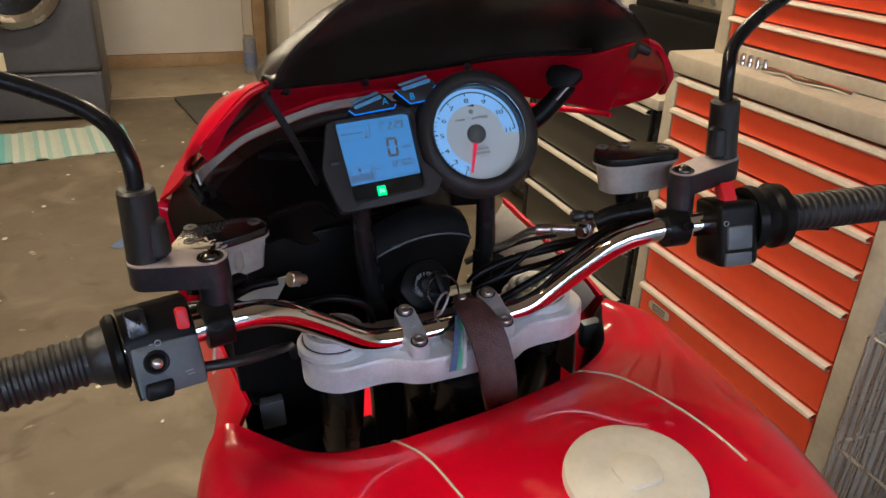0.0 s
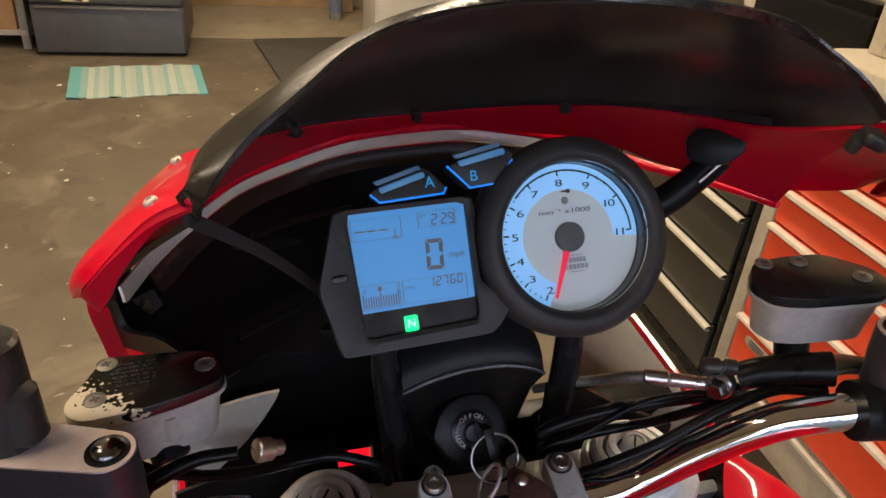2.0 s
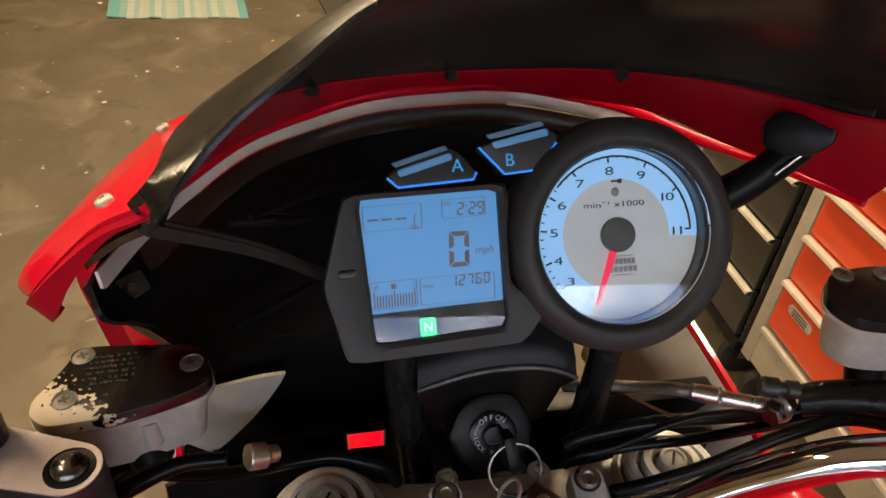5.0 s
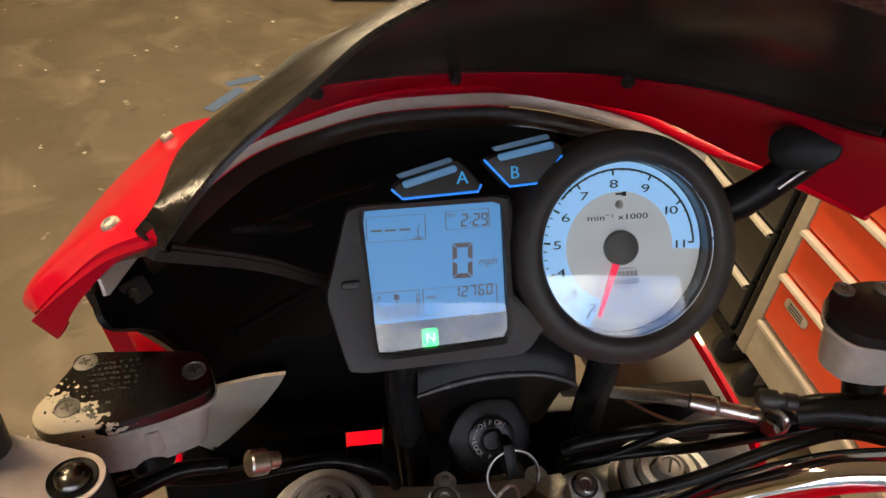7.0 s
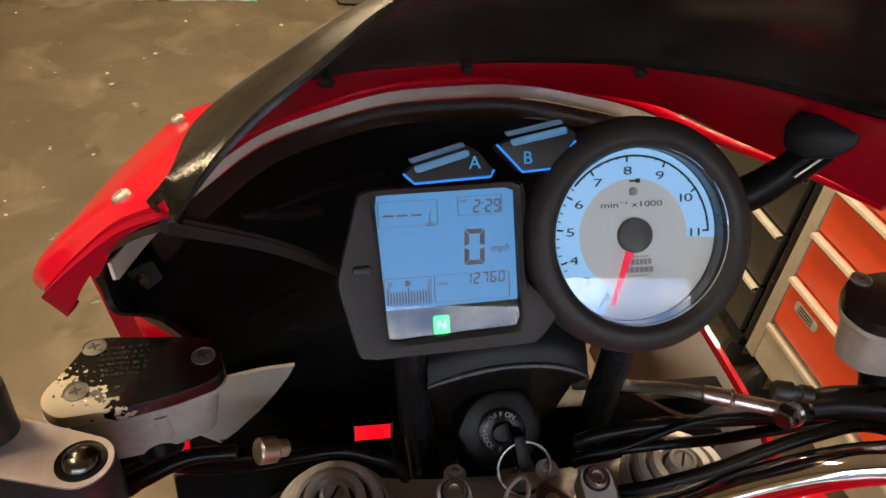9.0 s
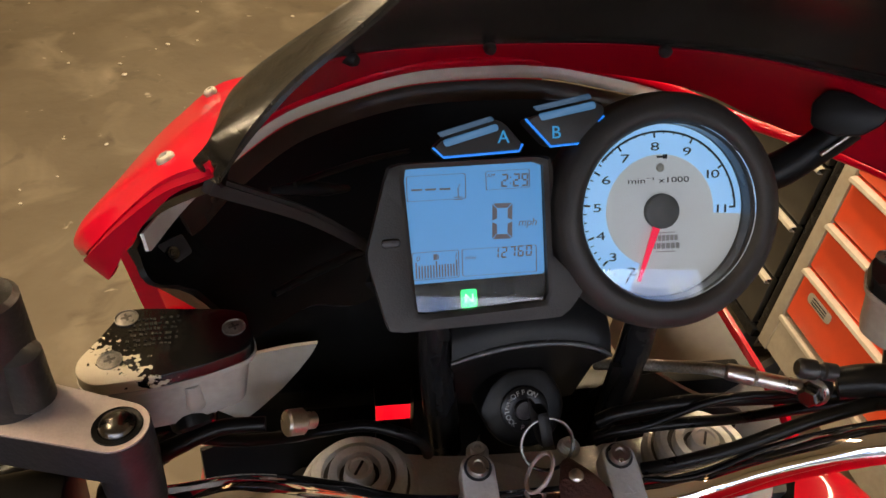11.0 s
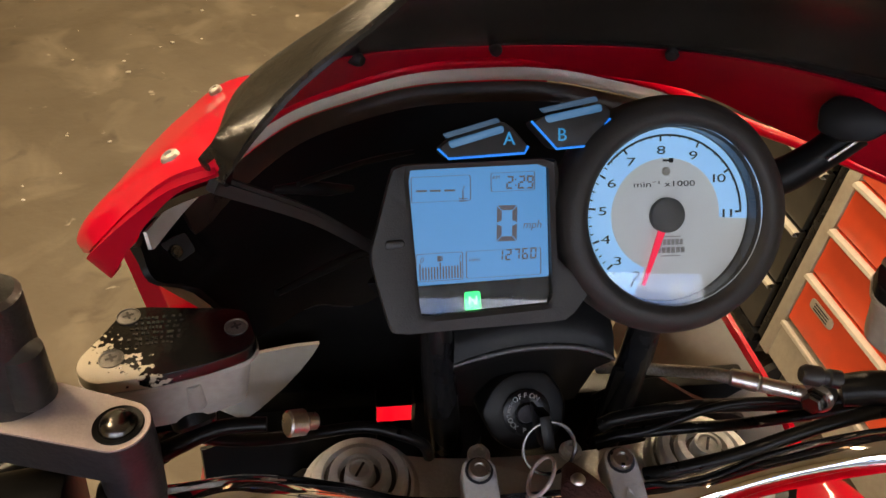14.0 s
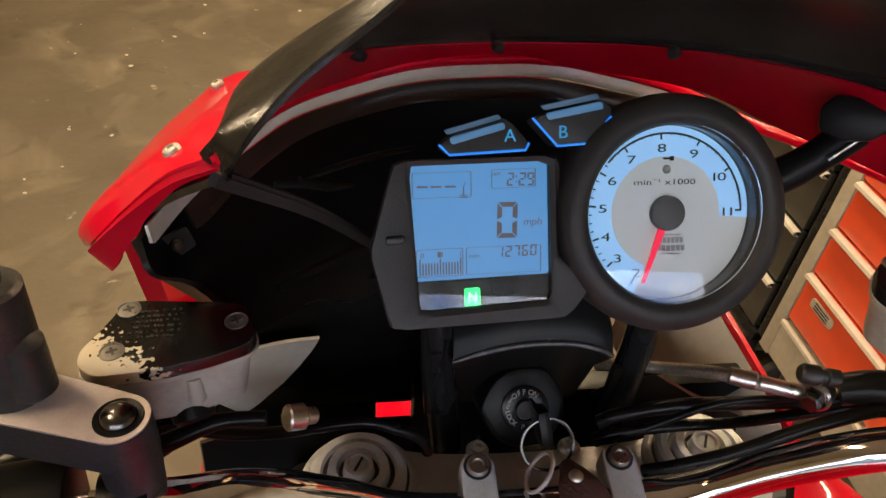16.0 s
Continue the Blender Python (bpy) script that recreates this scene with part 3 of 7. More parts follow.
def lower_chest():
    c = thing("tool_chest", "red-drawered beige steel roller tool chest with aluminium pull strips", "tool chest")
    y0, y1 = 0.268, 1.008
    part("shell", box(bmesh.new(), (0.46, y1 - y0, 0.85), (CX + 0.252, (y0 + y1) / 2, 0.59), None, 0.004), CHEST_FRAME, c)
    for yy, w in ((y0 + 0.03, 0.06), (y1 - 0.02, 0.04)):
        part("corner_post", box(bmesh.new(), (0.025, w, 0.86), (CX + 0.010, yy, 0.575), None, 0.004), CHEST_FRAME, c)
    part("base_rail", box(bmesh.new(), (0.03, y1 - y0 - 0.1, 0.110), (CX + 0.013, (y0 + y1) / 2 + 0.01, 0.208), None, 0.004), CHEST_FRAME, c)
    part("base_lip", box(bmesh.new(), (0.012, y1 - y0 - 0.102, 0.012), (CX - 0.006, (y0 + y1) / 2 + 0.01, 0.262), None, 0.003), CHEST_TRIM, c)
    edges = [0.276, 0.421, 0.548, 0.672, 0.762, 0.841, 0.925, 1.004]
    for a, b in zip(edges[:-1], edges[1:]):
        drawer(c, y0 + 0.063, y1 - 0.043, a + 0.003, b - 0.003, CX, CHEST_RED)
    part("top", box(bmesh.new(), (0.50, y1 - y0 + 0.01, 0.048), (CX + 0.238, (y0 + y1) / 2, 1.032), None, 0.008), CHEST_FRAME, c)
    plate = part("badge", slab(bmesh.new(), rounded([(-0.045, -0.013), (0.045, -0.013), (0.045, 0.013), (-0.045, 0.013)], 0.012, 5), 0, 0.003, axes((CX - 0.001, 0.877, 0.368), (0, -1, 0), (0, 0, 1), (-1, 0, 0)), 0.001), CHEST_TRIM, c, "oval plain metal badge")
    nb = bmesh.new()
    for k in range(3):
        box(nb, (0.001, 0.055, 0.003), (CX - 0.0044, 0.877, 0.361 + 0.007 * k))
    part("badge_lines", nb, DARK_PRINT, plate)
    for yy in (y0 + 0.06, y1 - 0.05):
        for xx in (CX + 0.06, CX + 0.42):
            w = part("caster", lathe(bmesh.new(), [(0, -0.016), (0.05, -0.016), (0.062, -0.01), (0.062, 0.01), (0.05, 0.016), (0, 0.016)], pose(xx, yy, 0.0625, 90), 24), RUBBER, c)
            cb_ = bmesh.new()
            box(cb_, (0.05, 0.05, 0.012), (xx, yy, 0.162))
            for s in (-1, 1):
                box(cb_, (0.03, 0.004, 0.10), (xx, yy + s * 0.021, 0.11), None, 0.001)
            part("caster_fork", cb_, STEEL, w)
    return c


def upper_chest():
    c = thing("top_chest", "red and beige steel top chest standing on the roller chest", "tool chest")
    y0, y1, x = 0.278, 0.975, CX + 0.10
    part("shell", box(bmesh.new(), (0.33, y1 - y0, 0.40), (x + 0.187, (y0 + y1) / 2, 1.258), None, 0.004), CHEST_FRAME, c)
    for yy, w in ((y0 + 0.02, 0.04), (y1 - 0.02, 0.04)):
        part("corner_post", box(bmesh.new(), (0.025, w, 0.39), (x + 0.010, yy, 1.252), None, 0.004), CHEST_FRAME, c)
    part("base_rail", box(bmesh.new(), (0.028, y1 - y0 - 0.082, 0.03), (x + 0.011, (y0 + y1) / 2, 1.073), None, 0.003), CHEST_FRAME, c)
    for a, b in ((1.092, 1.152), (1.152, 1.212), (1.212, 1.272), (1.272, 1.35), (1.35, 1.43)):
        drawer(c, y0 + 0.043, y1 - 0.043, a + 0.002, b - 0.002, x, CHEST_RED, 0.013)
    return c


def dark_chest():
    c = thing("dark_tool_chest", "dark drawered steel tool chest beside the red one", "tool chest")
    y0, y1, x = 1.016, 1.74, CX + 0.004
    part("shell", box(bmesh.new(), (0.46, y1 - y0, 0.74), (x + 0.252, (y0 + y1) / 2, 0.525), None, 0.004), BLACK_SATIN, c)
    for yy in (y0 + 0.012, y1 - 0.012):
        part("corner_post", box(bmesh.new(), (0.02, 0.024, 0.74), (x + 0.011, yy, 0.525), None, 0.003), BLACK_SATIN, c)
    edges = [0.15, 0.304, 0.466, 0.629, 0.785, 0.892]
    for a, b in zip(edges[:-1], edges[1:]):
        drawer(c, y0 + 0.045, y1 - 0.03, a + 0.004, b - 0.004, x, DARKDRAW)
    part("top", box(bmesh.new(), (0.50, y1 - y0 - 0.004, 0.028), (x + 0.236, (y0 + y1) / 2, 0.910), None, 0.005), CHEST_FRAME, c)
    part("base_rail", box(bmesh.new(), (0.03, y1 - y0 - 0.05, 0.03), (x + 0.013, (y0 + y1) / 2, 0.134), None, 0.003), BLACK_SATIN, c)
    for yy in (y0 + 0.07, y1 - 0.07):
        for xx in (x + 0.06, x + 0.42):
            w = part("caster", lathe(bmesh.new(), [(0, -0.016), (0.05, -0.016), (0.062, -0.01), (0.062, 0.01), (0.05, 0.016), (0, 0.016)], pose(xx, yy, 0.0625, 90), 24), RUBBER, c)
            cb_ = bmesh.new()
            box(cb_, (0.05, 0.05, 0.02), (xx, yy, 0.147))
            for s in (-1, 1):
                box(cb_, (0.03, 0.004, 0.10), (xx, yy + s * 0.021, 0.11), None, 0.001)
            part("caster_fork", cb_, STEEL, w)
    return c


lower_chest()
upper_chest()
dark_chest()

# sockets along the ledge of the roller chest
for i in range(5):
    s = thing("socket", "small chromed wrench socket standing on the chest ledge", "socket", pose(CX + 0.045, 0.835 - 0.024 * i, 1.0565), "sockets on the ledge")
    r = 0.009 - 0.0008 * i
    part("body", lathe(bmesh.new(), [(0, 0), (r, 0), (r, 0.012), (r * 0.85, 0.014), (r * 0.85, 0.028), (r * 0.5, 0.028), (r * 0.5, 0.02), (0, 0.02)], None, 16), CHROME, s)
rail = bmesh.new()
tube(rail, [(CX + 0.04, 0.74, 1.0625), (CX + 0.055, 0.68, 1.064), (CX + 0.04, 0.63, 1.0625), (CX + 0.06, 0.56, 1.063), (CX + 0.05, 0.50, 1.063)], 0.006, 6, 8)
tagged(part("wire_coil", rail, CHROME), "bright crumpled wire lying on the chest ledge", "wire")

# screwdrivers with green tips and clutter on the dark chest
holder = thing("tool_tray", "black plastic tray holding screwdrivers on the dark chest", "tray", pose(1.33, 1.33, 0.925))
part("body", box(bmesh.new(), (0.22, 0.44, 0.17), (0, 0, 0.085), None, 0.01), BLACK, holder)
part("rail", box(bmesh.new(), (0.05, 0.40, 0.03), (-0.07, 0, 0.182), None, 0.004), BLACK, holder)
GREEN = mat("green_handle", (0.01, 0.30, 0.13), (0.015, 0.36, 0.16), rough=0.35, scale=30)
for i in range(4):
    sd = thing("screwdriver", "screwdriver with bright green handle and pale shaft", "screwdriver", pose(1.23 + 0.015 * i, 1.19 + 0.075 * i, 1.169, 0, -52, 20), "screwdrivers in the tray")
    part("shaft", rod(bmesh.new(), (0, 0, -0.055), (0, 0, 0.03), 0.006, 0.006, 12, 0.001), WHITE_TEXT, sd, "pale shaft")
    part("handle", lathe(bmesh.new(), [(0, 0.03), (0.009, 0.03), (0.012, 0.036), (0.0125, 0.056), (0.009, 0.062), (0, 0.063)], None, 14), GREEN, sd)
jar = thing("glass_jar", "cloudy jar with a yellow lid among the tools", "jar", pose(1.30, 1.63, 0.925))
part("body", lathe(bmesh.new(), [(0, 0), (0.04, 0), (0.043, 0.006), (0.043, 0.16), (0.036, 0.18), (0, 0.18)]), LINER, jar)
part("lid", lathe(bmesh.new(), [(0, 0.181), (0.04, 0.181), (0.04, 0.205), (0.037, 0.208), (0, 0.208)]), mat("yellow_lid", (0.6, 0.5, 0.12), (0.65, 0.55, 0.15), rough=0.5, scale=30), jar)
bxs = thing("parts_box", "white carton with a red end panel on the dark chest", "box", pose(1.10, 1.27, 0.925, 0, 0, 12))
part("body", box(bmesh.new(), (0.11, 0.30, 0.06), (0, 0, 0.03), None, 0.004), PANELWHITE, bxs)
part("end_panel", box(bmesh.new(), (0.06, 0.004, 0.03), (0, -0.152, 0.03), None, 0.001), mat("red_print", (0.45, 0.02, 0.02), (0.5, 0.03, 0.03), rough=0.5, scale=30), bxs, "red printed panel")

# crates and a wire shelf past the end of the dark chest
shelf2 = thing("storage_rack", "dark steel storage rack against the wall", "rack", pose(1.50, 2.45, 0))
for sx in (-1, 1):
    for sy in (-1, 1):
        part("leg", box(bmesh.new(), (0.04, 0.04, 1.7), (sx * 0.2, sy * 0.55, 0.85), None, 0.003), BLACK_SATIN, shelf2)
for zz in (0.15, 0.62, 1.09):
    part("shelf", box(bmesh.new(), (0.44, 1.14, 0.025), (0, 0, zz), None, 0.003), BLACK_SATIN, shelf2)
for _x, _y, _s, _l, _c in ((1.48, 2.1, (0.34, 0.30, 0.28), "white plastic storage tub with red print on the rack", PANELWHITE), (1.48, 2.55, (0.34, 0.34, 0.22), "cream cardboard carton on the steel rack", PLASTER)):
    k = thing("storage_tub", _l, "tub", pose(_x, _y, 1.1035))
    part("body", box(bmesh.new(), _s, (0, 0, _s[2] / 2), None, 0.012), _c, k)
    part("print", box(bmesh.new(), (0.003, 0.14, 0.08), (-_s[0] / 2 - 0.002, 0, _s[2] * 0.55), None, 0.001), bpy.data.materials["red_print"], k, "red printed panel")

# wire basket with rags at the near end of the roller chest
bk = thing("wire_basket", "bent wire basket standing beside the tool chest", "basket", pose(1.08, 0.10, 0))
for zz in (0.01, 0.22, 0.45, 0.70):
    pts = rounded([(-0.16, -0.12), (0.16, -0.12), (0.16, 0.12), (-0.16, 0.12)], 0.03)
    wb = bmesh.new()
    tube(wb, [(p[0], p[1], zz) for p in pts] + [(pts[0][0], pts[0][1], zz)], 0.004, 1, 6, False)
    part("hoop", wb, STEEL, bk)
wire = part("wire", rod(bmesh.new(), (0, 0, 0.006), (0, 0, 0.702), 0.0022, seg=6), STEEL, bk)
wire.matrix_basis = pose(-0.16, -0.12, 0)
for i in range(14):
    a = i / 13
    if i:
        shared("wire", wire, pose(-0.16, -0.12 + 0.24 * a, 0), bk)
        shared("wire", wire, pose(-0.16 + 0.32 * a, -0.12, 0), bk)
        shared("wire", wire, pose(-0.16 + 0.32 * a, 0.12, 0), bk)


def rag(name, label, at, size, material, seed):
    rn = random.Random(seed)
    b = bmesh.new()
    rows = []
    for j in range(13):
        row = []
        for i in range(13):
            u, v = i / 12 - 0.5, j / 12 - 0.5
            h = size[2] * (1 - (2 * abs(u)) ** 2.4) * (1 - (2 * abs(v)) ** 2.4)
            h *= 0.75 + 0.5 * noise.noise(Vector((u * 5 + seed, v * 5, seed)))
            row.append((u * size[0], v * size[1], max(0.004, h + 0.02 * noise.noise(Vector((u * 14, v * 14, seed))))))
        rows.append(row)
    loft(b, rows, 0.004, 1, False)
    ob = part(name, b, material)
    ob.matrix_basis = pose(*at, 0, 0, rn.uniform(0, 90))
    return tagged(ob, label, "rag")


rag("shop_rag", "crumpled grey-green cloth heaped on the floor", (0.80, 0.13, 0), (0.36, 0.42, 0.42), mat("grey_cloth", (0.22, 0.20, 0.16), (0.32, 0.29, 0.23), rough=0.95, scale=40, bump=0.8), 3)
rag("red_rag", "faded red ribbed cloth heaped beside the chest", (0.98, -0.28, 0), (0.40, 0.44, 0.50), mat("red_cloth", (0.34, 0.07, 0.06), (0.44, 0.11, 0.10), rough=0.95, scale=60, bump=1.0), 8)

# ceiling strip fixtures
for _x, _y, _w, _t in LAMPS:
    fx = thing("ceiling_strip_light", "white batten strip light fixed under the ceiling", "ceiling light", pose(_x, _y, 2.45, 0, 0, _t), "ceiling lights")
    part("batten", box(bmesh.new(), (1.25, 0.14, 0.15), (0, 0, 0.075), None, 0.01), PANELWHITE, fx)

# bright cloudy sky beyond the open door
def sky_material():
    m = bpy.data.materials.new("cloudy_sky")
    m.use_nodes = True
    nt = m.node_tree
    nt.nodes.remove(nt.nodes["Principled BSDF"])
    co = nt.nodes.new("ShaderNodeTexCoord")
    n = nt.nodes.new("ShaderNodeTexNoise")
    n.inputs["Scale"].default_value, n.inputs["Detail"].default_value = 0.09, 7
    nt.links.new(co.outputs["Object"], n.inputs["Vector"])
    r = nt.nodes.new("ShaderNodeValToRGB")
    r.color_ramp.elements[0].position, r.color_ramp.elements[1].position = 0.42, 0.62
    r.color_ramp.elements[0].color = (0.10, 0.18, 0.42, 1)
    r.color_ramp.elements[1].color = (0.92, 0.95, 1.0, 1)
    nt.links.new(n.outputs["Fac"], r.inputs[0])
    e = nt.nodes.new("ShaderNodeEmission")
    e.inputs[1].default_value = 9.5
    nt.links.new(r.outputs[0], e.inputs[0])
    nt.links.new(e.outputs[0], nt.nodes["Material Output"].inputs[0])
    return m


structure("backdrop", (150.0, 0.2, 46.0), (0, -60, 23), sky_material(), label="bright cloudy sky seen past the driveway", category="sky")

# hedge outside the open door
hb = bmesh.new()
rh = random.Random(11)
for _ in range(2600):
    x, y, z = rh.uniform(-9, 9), -15 + rh.uniform(-1.2, 1.2), rh.uniform(0.1, 1) ** 0.7 * (3.2 + 0.9 * math.sin(rh.uniform(-9, 9)))
    m = pose(x, y, z, rh.uniform(0, 180), rh.uniform(0, 180), rh.uniform(0, 180))
    s = rh.uniform(0.12, 0.3)
    solid(hb, [m @ Vector(p) for p in ((-s, 0, 0), (0, -s * 0.5, 0.03), (s, 0, 0), (0, s * 0.5, 0.03))], [(0, 1, 2), (0, 2, 3)])
tagged(part("hedge", hb, mat("hedge_leaf", (0.04, 0.09, 0.02), (0.09, 0.14, 0.04), rough=0.7, scale=1), smooth=10), "green hedge beyond the driveway outside", "hedge", kind="stuff")


# ---- the motorcycle ----
MOTO = thing("motorcycle", "red faired sport-touring motorcycle with its ignition on, leaning slightly", "motorcycle", pose(0, 0, 1.05, 0, -4, 0) @ pose(0, 0, -1.05))


# -- windscreen and nose fairing --
FY = pose(0.0086, 0, 0, 0, 0, 6)
BASE = [(-0.1590, -0.0440, 1.2790), (-0.1547, 0.0158, 1.2660), (-0.1468, 0.0641, 1.2509), (-0.1281, 0.1157, 1.2419), (-0.0948, 0.1780, 1.2223), (-0.0529, 0.2031, 1.2143), (-0.0009, 0.2154, 1.2090), (0.0506, 0.1999, 1.2134), (0.0912, 0.1728, 1.2207), (0.1225, 0.1098, 1.2374), (0.1400, 0.0617, 1.2465), (0.1500, 0.0120, 1.2560), (0.1580, -0.0460, 1.2775)]
CREASE = [(-0.1596, -0.0463, 1.2808), (-0.1481, -0.0352, 1.2898), (-0.1331, -0.0272, 1.3012), (-0.1121, -0.0178, 1.3126), (-0.0846, 0.0044, 1.3224), (-0.0464, 0.0293, 1.3258), (0.0020, 0.0372, 1.3274), (0.0511, 0.0311, 1.3261), (0.0908, 0.0077, 1.3246), (0.1191, -0.0146, 1.3185), (0.1386, -0.0264, 1.3067), (0.1529, -0.0354, 1.2937), (0.1595, -0.0468, 1.2799)]
LIP = [(-0.1625, -0.0440, 1.2862), (-0.1590, -0.0200, 1.2815), (-0.1519, 0.0083, 1.2832), (-0.1310, 0.0165, 1.2954), (-0.0974, 0.0290, 1.3088), (-0.0552, 0.0454, 1.3209), (-0.0040, 0.0470, 1.3298), (0.0473, 0.0350, 1.3289), (0.0886, 0.0082, 1.3295), (0.1168, -0.0164, 1.3242), (0.1362, -0.0306, 1.3110), (0.1514, -0.0407, 1.2980), (0.1586, -0.0537, 1.2835)]


def between(a, b, t, push=0.0):
    out = []
    for p, q in zip(a, b):
        p, q = Vector(p), Vector(q)
        v = p.lerp(q, t)
        d = Vector((v.x * 1.2, v.y - 0.02, 0.10)).normalized()
        out.append(tuple(v + d * push * (q - p).length))
    return out


def windscreen():
    b = bmesh.new()
    rows = [BASE] + [between(BASE, CREASE, t, 0.07 * math.sin(math.pi * t)) for t in (0.2, 0.4, 0.6, 0.8)] + [CREASE]
    loft(b, rows, 0.0014, 6)
    ws = part("windscreen", b, SMOKED, MOTO, "dark smoked curved screen with a dusty rolled edge", FY, smooth=60)
    e = bmesh.new()
    bulge = []
    for p, q in zip(CREASE, LIP):
        k = min(1.0, max(0.25, 0.5 - p[0] * 6))
        bulge.append(tuple(Vector(p).lerp(Vector(q), 0.5) + k * Vector((p[0] * 0.014, -0.0034, 0.0042))))
    loft(e, [CREASE, bulge, LIP], 0.0014, 6)
    part("rolled_edge", e, SCREEN_LIP, ws, "thick dusty black edge rolled outward", smooth=75)
    e = bmesh.new()
    tube(e, [(x, y - 0.001, z + 0.003) for x, y, z in BASE[2:-1]], 0.0024, 6, 8)
    part("lower_seal", e, RUBBER, ws)
    for x, y, z in ((-0.092, 0.1800, 1.2185), (0.0050, 0.2130, 1.2065), (0.1010, 0.1560, 1.2225)):
        s = bmesh.new()
        m, _ = along((x, y, z), (x * 0.9, y - 0.01, z - 0.001))
        lathe(s, [(0, -0.003), (0.0042, -0.003), (0.0042, 0.003), (0.0030, 0.0055), (0, 0.006)], m, 14)
        part("well_nut", s, RUBBER, ws, "black rubber screen fixing")
    return ws


windscreen()

RIM = [(-0.2104, 0.0572, 1.1975), (-0.1962, 0.1081, 1.1855), (-0.1709, 0.1622, 1.1769), (-0.1337, 0.2063, 1.1781), (-0.0889, 0.2238, 1.1831), (-0.0465, 0.2280, 1.1893), (0.0003, 0.2281, 1.1902), (0.0468, 0.2244, 1.1893), (0.0883, 0.2171, 1.1828), (0.1318, 0.1977, 1.1764), (0.1675, 0.1524, 1.1703), (0.1926, 0.0985, 1.1752), (0.2048, 0.0470, 1.1808)]
# the flange stops short of the rim at the right and leaves a slot
FOOT = RIM[:7] + [(0.0473, 0.2214, 1.1891), (0.0894, 0.2022, 1.1893), (0.1285, 0.1611, 1.1945), (0.1550, 0.1152, 1.1920), (0.1783, 0.0748, 1.1915), (0.1968, 0.0369, 1.1903)]


